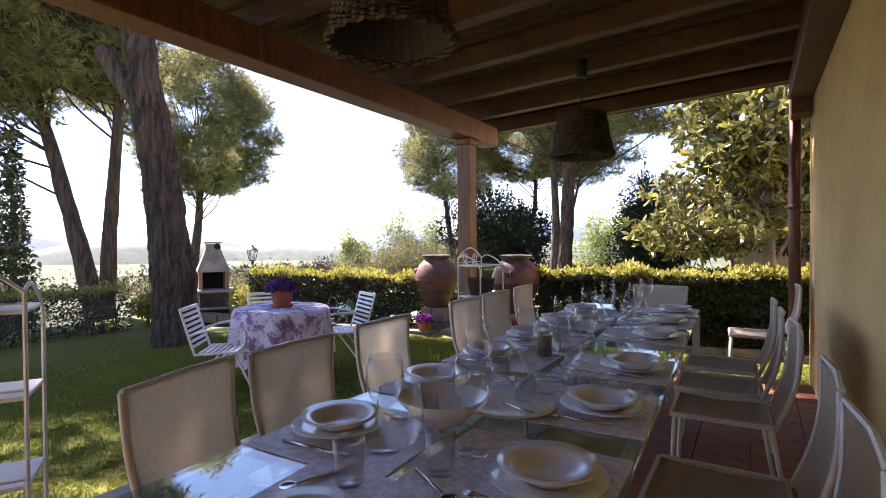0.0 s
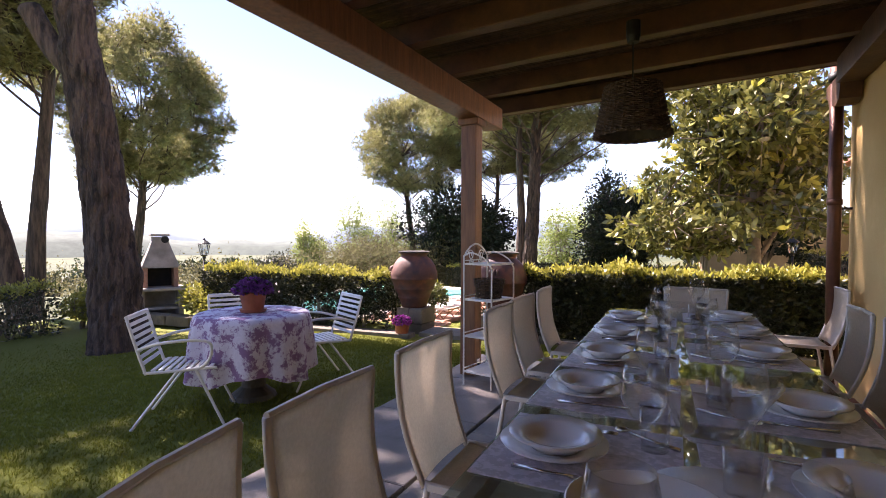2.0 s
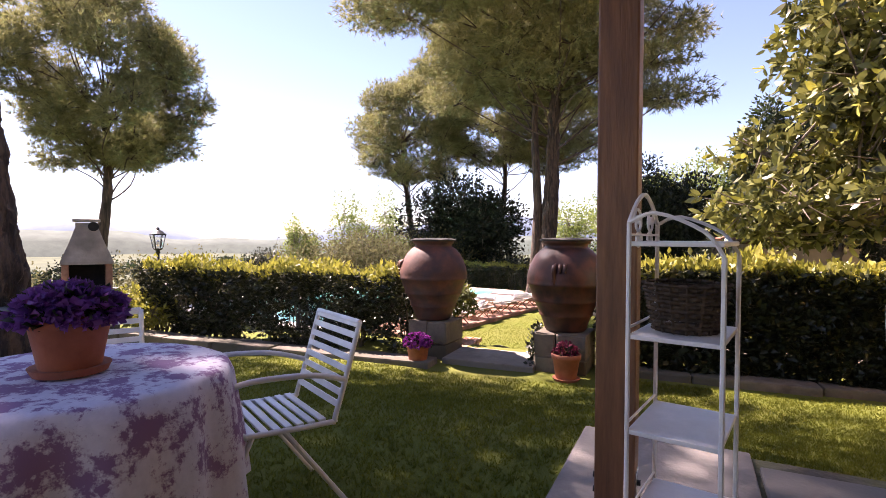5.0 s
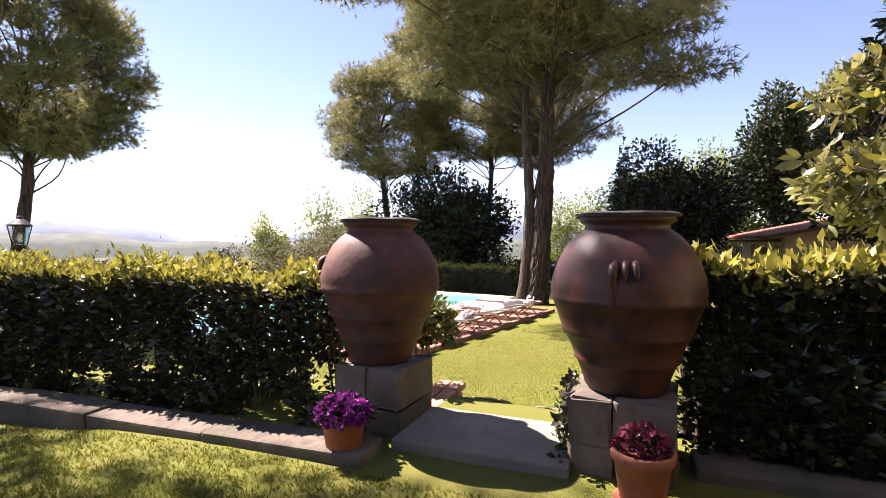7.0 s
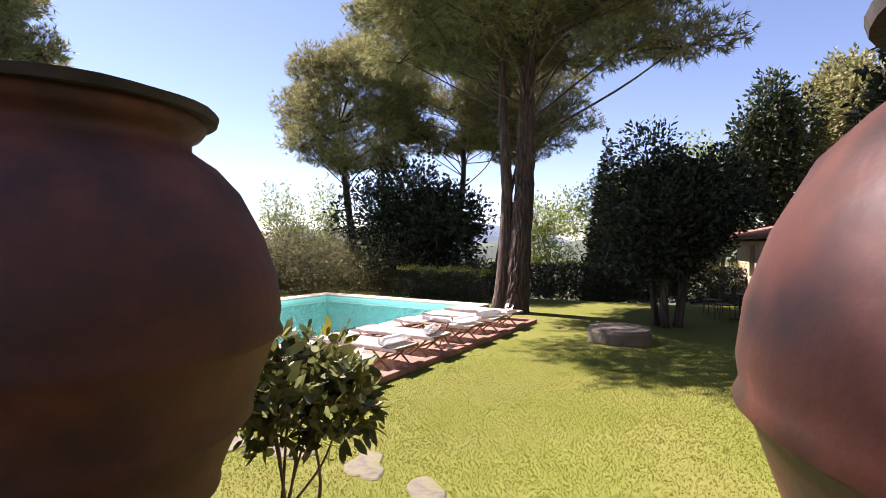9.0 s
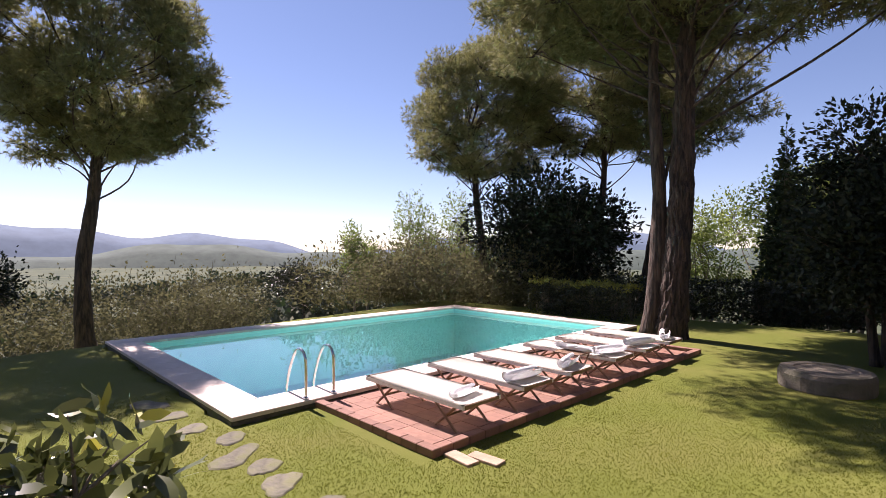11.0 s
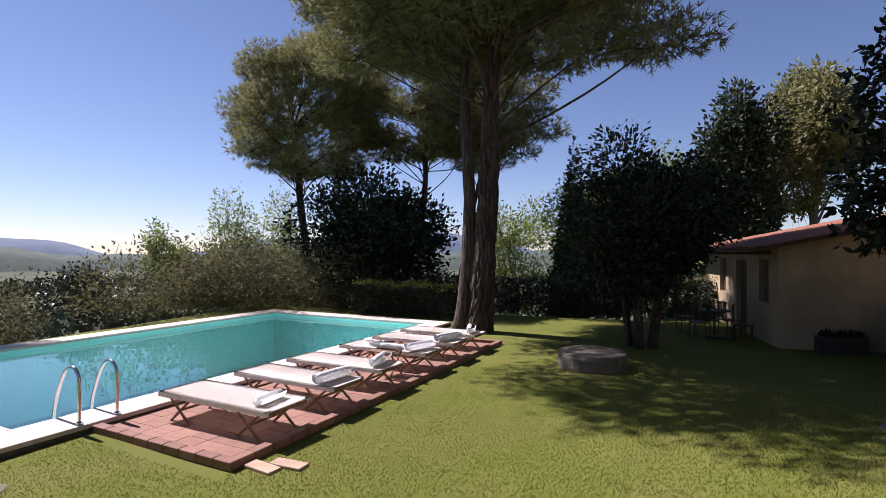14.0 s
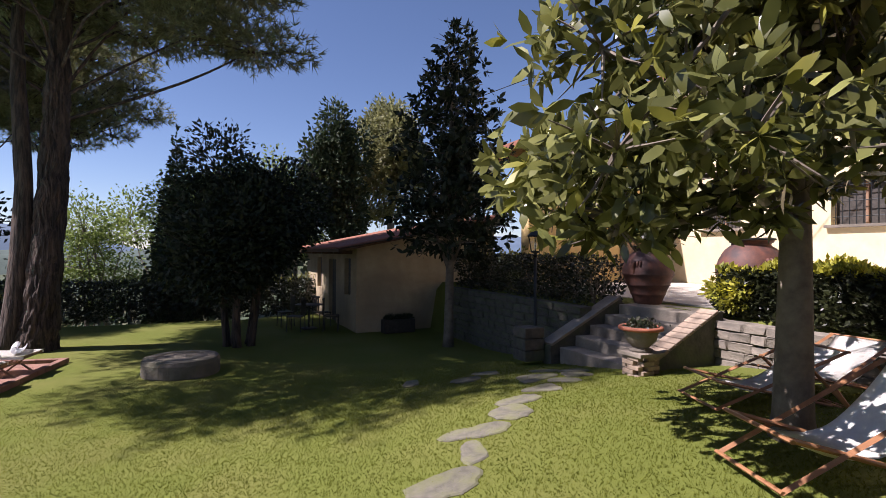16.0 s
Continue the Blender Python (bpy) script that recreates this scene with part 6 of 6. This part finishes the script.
for r, z, f in ((0.0, 0.745, 0), (0.3, 0.746, 0), (0.44, 0.745, 0), (0.47, 0.735, 0.01), (0.487, 0.69, 0.03), (0.50, 0.58, 0.06), (0.512, 0.45, 0.09), (0.52, 0.33, 0.11), (0.525, 0.25, 0.13)):
    if r == 0:
        rings.append([bm.verts.new((0, 0, z))])
        continue
    ring = []
    for k in range(N):
        a = 6.2832 * k / N
        fold = math.sin(a * 13 + 0.8 * math.sin(a * 3)) * 0.28 + math.sin(a * 7 + 2) * 0.16
        drop = 0.05 * math.cos(a * 4) if z < 0.5 else 0.0
        ring.append(bm.verts.new(((r + f * fold) * math.cos(a), (r + f * fold) * math.sin(a), z - drop * (0.7 - z) * 2)))
    rings.append(ring)
for k in range(N):
    bm.faces.new((rings[0][0], rings[1][k], rings[1][(k + 1) % N]))
for a, b in zip(rings[1:], rings[2:]):
    for k in range(N):
        bm.faces.new((a[k], b[k], b[(k + 1) % N], a[(k + 1) % N]))
cloth = part("tablecloth", bm, FLORAL, smooth=True)
cloth.matrix_world = pose(TX, TY, TZ)
tagged(cloth, "white tablecloth with purple flowers draped over the round table", "tablecloth")

PURPLE = material("purple_petal", (0.26, 0.09, 0.36), (0.15, 0.05, 0.24), 0.7, 6, 2, 0, island=0.35, translucent=0.3)
MAGENTA = material("magenta_petal", (0.3, 0.04, 0.28), (0.2, 0.025, 0.19), 0.7, 6, 2, 0, island=0.3, translucent=0.3)
RED = material("crimson_petal", (0.22, 0.02, 0.05), (0.1, 0.012, 0.035), 0.7, 6, 2, 0, island=0.35, translucent=0.3)
YELLOW = material("yellow_petal", (0.75, 0.6, 0.02), (0.6, 0.45, 0.02), 0.7, 6, 2, 0, island=0.2, translucent=0.4)


def flowerpot(x, y, z, r, h, petals, label, seed, n=260, spread=1.25, leaf=LAUREL):
    rng = np.random.default_rng(seed)
    e = empty("flowerpot", pose(x, y, z), label, "flowerpot", "potted flowers")
    pot = part("pot", lathe(bmesh.new(), [(0, 0), (r * 0.68, 0), (r * 0.7, 0.01), (r * 0.92, h * 0.8), (r * 1.0, h * 0.81), (r * 1.03, h * 0.97), (r * 0.98, h), (r * 0.9, h), (r * 0.88, h * 0.9), (0, h * 0.88)], 32), POT, e, smooth=True)
    part("saucer", lathe(bmesh.new(), [(0, 0.0), (r * 0.85, 0.0), (r * 0.95, 0.025), (r * 0.9, 0.025), (0, 0.008)], 28), POT, pot)
    def dome(m, lo, hi):
        d = unit(rng.normal(size=(m, 3)))
        d[:, 2] = np.abs(d[:, 2])
        p = d * np.array([[r * spread, r * spread, r * 0.9]]) * rng.uniform(lo, hi, m)[:, None] + np.array([[0, 0, h * 0.9]])
        return p, d
    p, d = dome(n, 0.3, 0.95)
    array_mesh("leaves", *leaf_arrays(rng, p, d + 0.6 * rng.normal(size=d.shape), 0.05, 0.03), leaf, e)
    p, d = dome(n, 0.85, 1.08)
    k = 5
    p = np.repeat(p, k, axis=0)
    d = np.repeat(d, k, axis=0) * 0.5 + rng.normal(size=p.shape)
    array_mesh("blossom", *leaf_arrays(rng, p, d, 0.026, 0.024, 0.3), petals, e)
    return e


flowerpot(TX + 0.02, TY - 0.02, TZ + 0.75, 0.12, 0.19, PURPLE, "terracotta pot of purple flowers on the round table", 1, 420, 1.25)
flowerpot(-5.11, 7.56, float(ground_height(-5.11, 7.56)), 0.135, 0.25, MAGENTA, "terracotta pot of magenta petunias beside a plinth", 2, 320, 1.15)
flowerpot(-3.48, 7.7, float(ground_height(-3.48, 7.7)), 0.145, 0.27, RED, "terracotta pot of dark crimson petunias beside a plinth", 3, 120, 0.85)


def white_chair(m):
    """An armchair of white metal that faces its own +y, with slatted seat and back."""
    e = empty("garden_armchair", m, "white metal garden armchair with slatted seat and back", "chair", "white garden chairs")
    for x in (-0.22, 0.22):
        part("side_frame", tube(bmesh.new(), arc([(x, -0.36, 0.82), (x, -0.25, 0.45), (x, -0.2, 0.41), (x, 0.2, 0.43), (x, 0.24, 0.42)], 5), 0.012, 8), WHITE_METAL, e, smooth=True)
        part("arm", tube(bmesh.new(), arc([(x, -0.29, 0.58), (x * 1.12, -0.12, 0.63), (x * 1.18, 0.12, 0.645), (x * 1.16, 0.21, 0.61), (x * 1.1, 0.2, 0.5), (x, 0.12, 0.42)], 6), 0.012, 8), WHITE_METAL, e, smooth=True)
        part("front_leg", tube(bmesh.new(), [(x, 0.1, 0.42), (x * 1.1, 0.3, 0.0)], 0.011, 8), WHITE_METAL, e)
        part("rear_leg", tube(bmesh.new(), [(x, -0.02, 0.42), (x * 1.1, -0.33, 0.0)], 0.011, 8), WHITE_METAL, e)
    for k in range(9):
        y = -0.19 + 0.048 * k
        part("seat_slat", box(bmesh.new(), (0, y, 0.425), (0.43, 0.03, 0.01), 0.003), WHITE_METAL, e)
    for k in range(8):
        t = k / 7
        y, z = -0.255 - 0.10 * t, 0.48 + 0.33 * t
        part("back_slat", box(bmesh.new(), (0, 0, 0), (0.43, 0.01, 0.028), 0.003, m=pose(0, y, z, 16)), WHITE_METAL, e)
    part("top_rail", tube(bmesh.new(), [(-0.22, -0.36, 0.82), (0.22, -0.36, 0.82)], 0.012, 8), WHITE_METAL, e)
    return e


wc = white_chair(pose(-4.27, 2.99, float(ground_height(-4.27, 2.99)), 0, 0, -50))
copy_thing(wc, pose(-4.02, 4.20, float(ground_height(-4.02, 4.20)), 0, 0, 153))
copy_thing(wc, pose(-4.86, 3.98, float(ground_height(-4.86, 3.98)), 0, 0, -120))

# ---- masonry barbecue ----
PLASTER = material("grey_cement", (0.36, 0.32, 0.28), (0.27, 0.24, 0.21), 0.9, 6, 8, 0.3, 40, stain=(0.17, 0.15, 0.13), stain_scale=2)
SOOT = material("soot", (0.02, 0.018, 0.016), (0.01, 0.01, 0.01), 0.95, 8, 4, 0)
BX, BY = -11.15, 7.4
bbq = empty("barbecue", pose(BX, BY, float(ground_height(BX, BY)) - 0.03, 0, 0, 62) @ Matrix.Scale(0.88, 4), "masonry garden barbecue with brick firebox and cement hood", "barbecue")
for x in (-0.42, 0.42):
    part("side_wall", box(bmesh.new(), (x, 0, 0.4), (0.12, 0.6, 0.8), 0.012), PLASTER, bbq)
part("back_wall", box(bmesh.new(), (0, 0.26, 0.4), (0.72, 0.08, 0.8)), PLASTER, bbq)
part("log_shelf", box(bmesh.new(), (0, 0, 0.36), (0.72, 0.55, 0.06), 0.006), PLASTER, bbq)
part("base_slab", box(bmesh.new(), (0, 0, 0.03), (1.0, 0.7, 0.08), 0.012), PLASTER, bbq)
part("worktop", box(bmesh.new(), (0, -0.06, 0.83), (1.05, 0.8, 0.07), 0.015), PLASTER, bbq)
fb = bmesh.new()
for c, q in (((-0.33, 0.05, 1.1), (0.1, 0.5, 0.48)), ((0.33, 0.05, 1.1), (0.1, 0.5, 0.48)), ((0, 0.27, 1.1), (0.56, 0.06, 0.48))):
    box(fb, c, q, 0.008)
part("firebox", fb, BRICK, bbq, "red brick firebox")
part("fire_back", box(bmesh.new(), (0, 0.22, 1.1), (0.55, 0.03, 0.46)), SOOT, bbq, "sooty back wall")
hood = bmesh.new()
rows = [(0.4, 0.3, 1.34), (0.4, 0.3, 1.39), (0.26, 0.22, 1.75), (0.17, 0.16, 2.02), (0.17, 0.16, 2.1)]
prev = None
for rx, ry, z in rows:
    ring = [hood.verts.new((sx * rx, 0.06 + sy * ry, z)) for sx, sy in ((-1, -1), (1, -1), (1, 1), (-1, 1))]
    if prev:
        for i in range(4):
            hood.faces.new((prev[i], prev[(i + 1) % 4], ring[(i + 1) % 4], ring[i]))
    else:
        hood.faces.new(ring[::-1])
    prev = ring
hood.faces.new(prev)
part("hood", hood, PLASTER, bbq, "tapered cement hood")
part("cowl", box(bmesh.new(), (0, 0.06, 2.14), (0.42, 0.38, 0.05), 0.01), PLASTER, bbq)
part("flue", tube(bmesh.new(), [(0.1, -0.14, 2.03), (0.1, 0.1, 2.03)], 0.085, 16), SOOT, bbq, "dark round flue")


def lantern_post(x, y, z0, z1, label):
    e = empty("lamp_post", pose(x, y, z0), label, "lamp post", "garden lanterns")
    h = z1 - z0 - 0.5
    part("pole", tube(bmesh.new(), [(0, 0, 0), (0, 0, h * 0.15), (0, 0, h * 0.16), (0, 0, h)], [0.055, 0.05, 0.032, 0.028], 10), DARK_METAL, e, smooth=True)
    part("cup", lathe(bmesh.new(), [(0.03, h - 0.06), (0.05, h - 0.03), (0.03, h), (0.085, h + 0.03), (0.09, h + 0.05), (0, h + 0.05)], 16), DARK_METAL, e)
    cage = part("lantern", lathe(bmesh.new(), [(0.085, h + 0.05), (0.14, h + 0.32), (0.138, h + 0.32), (0.083, h + 0.05)], 6), GLASS, e, "clear glass lantern")
    cage.visible_shadow = False
    for k in range(6):
        a = 6.2832 * k / 6
        part("bar", tube(bmesh.new(), [(0.088 * math.cos(a), 0.088 * math.sin(a), h + 0.05), (0.145 * math.cos(a), 0.145 * math.sin(a), h + 0.33)], 0.008, 5), DARK_METAL, e)
    part("cap", lathe(bmesh.new(), [(0.165, h + 0.325), (0.15, h + 0.35), (0.07, h + 0.42), (0.03, h + 0.44), (0.035, h + 0.46), (0.0, h + 0.5)], 18), DARK_METAL, e)
    part("bulb", lathe(bmesh.new(), [(0, h + 0.08), (0.02, h + 0.1), (0.03, h + 0.17), (0.015, h + 0.21), (0, h + 0.22)], 12), WHITE_METAL, e, "white bulb")
    return e


lantern_post(-12.3, 9.4, float(ground_height(-12.3, 9.4)) - 0.05, 1.26, "dark iron garden lamp post with a glass lantern")
lantern_post(1.55, 16.6, float(ground_height(1.55, 16.6)) - 0.03, 1.38, "dark iron lamp post by the steps with a lantern")
leafy("shrub", "yellow-green laurel bush beside the barbecue", "shrub", -10.0, 7.6, lumps(54, 6, (0, 0, 0.5), (0.7, 0.6, 0.5), 0.5), 2600, 0.08, YOUNG, GREY_BARK, 54, r=0.03, trunks=3)
leafy("shrub", "flowering yellow-green bush at the lawn edge", "shrub", -11.6, 6.1, lumps(55, 6, (0, 0, 0.5), (0.65, 0.6, 0.55), 0.5), 2200, 0.08, YOUNG, GREY_BARK, 55, r=0.03, trunks=3)
leafy("shrub", "small yellow-flowered plant at the foot of a jar", "shrub", -3.72, 8.72, lumps(56, 4, (0, 0, 0.2), (0.16, 0.12, 0.16), 0.5), 160, 0.06, LAUREL, GREY_BARK, 56, r=0.01, tip=YELLOW)
rng = np.random.default_rng(77)
ivy_p = np.stack([np.full(420, -3.9) + rng.normal(0, 0.02, 420), 8.12 + rng.uniform(-0.25, 0.25, 420), rng.uniform(-0.35, 0.08, 420)], 1)
ivy = array_mesh("ivy", *leaf_arrays(rng, ivy_p, rng.normal(size=(420, 3)) + np.array([[-0.6, 0, 0.3]]), 0.045, 0.035), LAUREL)
tagged(ivy, "small green climber on the side of a plinth", "ivy")

# ---- deckchairs under the magnolia ----


def deckchair(m):
    e = empty("deckchair", m, "folding wooden deckchair with a white canvas sling", "deckchair", "deckchairs under the magnolia")
    for x in (-0.3, 0.3):
        part("long_rail", tube(bmesh.new(), [(x, -0.62, 0.03), (x, 0.62, 0.86)], 0.024, 4), TEAK_WARM, e)
        part("prop_rail", tube(bmesh.new(), [(x * 0.86, 0.55, 0.03), (x * 0.86, -0.56, 0.42)], 0.022, 4), TEAK_WARM, e)
        part("rear_strut", tube(bmesh.new(), [(x * 1.1, 0.62, 0.02), (x * 1.1, 0.25, 0.62)], 0.02, 4), TEAK_WARM, e)
    for y, z in ((0.62, 0.86), (-0.56, 0.42), (-0.62, 0.04), (0.55, 0.04), (0.62, 0.03)):
        part("cross_bar", tube(bmesh.new(), [(-0.32, y, z), (0.32, y, z)], 0.018, 6), TEAK_WARM, e)
    bm = bmesh.new()
    pts = arc([(0, -0.56, 0.43), (0, -0.25, 0.26), (0, 0.1, 0.27), (0, 0.4, 0.56), (0, 0.62, 0.88)], 6)
    g = [[bm.verts.new((-0.25 + 0.5 * i / 6, p.y, p.z - 0.015 * math.sin(math.pi * i / 6))) for i in range(7)] for p in pts]
    for a, b in zip(g, g[1:]):
        for i in range(6):
            bm.faces.new((a[i], a[i + 1], b[i + 1], b[i]))
    bmesh.ops.solidify(bm, geom=bm.faces[:], thickness=0.006)
    part("sling", bm, CANVAS, e, "white canvas sling", smooth=True)
    return e


TEAK_WARM = material("oiled_wood", (0.36, 0.17, 0.07), (0.24, 0.105, 0.045), 0.5, 6, 6, 0.2, 40)
SLACK = Matrix.Diagonal((1.0, 1.0, 0.78, 1))
dc = deckchair(pose(-0.2, 10.55, float(ground_height(-0.2, 10.55)), 0, 0, -110) @ SLACK)
copy_thing(dc, pose(0.84, 11.78, float(ground_height(0.84, 11.78)), 0, 0, -110) @ SLACK)
copy_thing(dc, pose(1.75, 11.75, float(ground_height(1.75, 11.75)), 0, 0, -95) @ SLACK)

leafy("shrub", "yellow-green laurel bush at the end of the hedge by the steps", "shrub", 3.05, 13.62, lumps(58, 9, (0, 0, 0.4), (0.42, 0.4, 0.34), 0.5), 3600, 0.085, GOLDEN, GREY_BARK, 58, r=0.03, trunks=3)
wire = part("overhead_cable", tube(bmesh.new(), arc([(0.5, 25.0, 4.6), (4.0, 19.5, 5.7), (9.4, 12.0, 7.2)], 8), 0.012, 4), DARK_METAL)
tagged(wire, "thin overhead cable between the outbuilding and the villa", "cable", kind="structure")

# ---- grass blades ----


def grass(name, label, seed, n, x0, x1, y0, y1, keep, h):
    rng = np.random.default_rng(seed)
    x, y = rng.uniform(x0, x1, n), rng.uniform(y0, y1, n)
    ok = keep(x, y)
    x, y = x[ok], y[ok]
    p = np.stack([x, y, ground_height(x, y) - 0.005], 1)
    d = np.stack([rng.normal(0, 0.5, len(x)), rng.normal(0, 0.5, len(x)), np.ones(len(x))], 1)
    v, f = needle_arrays(rng, p, d, 3, h, 0.007, 0.35)
    return tagged(array_mesh(name, v, f, BLADE), label, "grass", kind="stuff")


def off_pool(x, y):
    u, v = pool_uv(x, y)
    return ~((u > -2.5) & (u < 7.5) & (v > -0.05) & (v < 11.7) & ~((u < 0) & (v < 1.0)))


def fade(x, y, cx, cy, near, far):
    """Thins the blades out with the distance from the gate."""
    return np.random.default_rng(len(x)).uniform(0, 1, len(x)) > smooth((np.hypot(x - cx, y - cy) - near) / (far - near))


grass("grass", "short mown grass of the pool lawn", 1, 300000, -13, 2.0, 9.2, 19, lambda x, y: off_pool(x, y) & fade(x, y, -4.4, 9, 3.5, 12), 0.026)
grass("grass", "short mown grass of the garden lawn", 3, 130000, -11, -2.95, 0.5, 7.9, lambda x, y: (y < 7.5 + 0.1 * (x + 4)) & fade(x, y, -3, 4, 3, 8), 0.035)
grass("grass", "short mown grass beside the house end", 5, 40000, -2.95, 2.5, 5.85, 8.1, lambda x, y: y < 7.95 + 0.08 * (x + 3), 0.035)
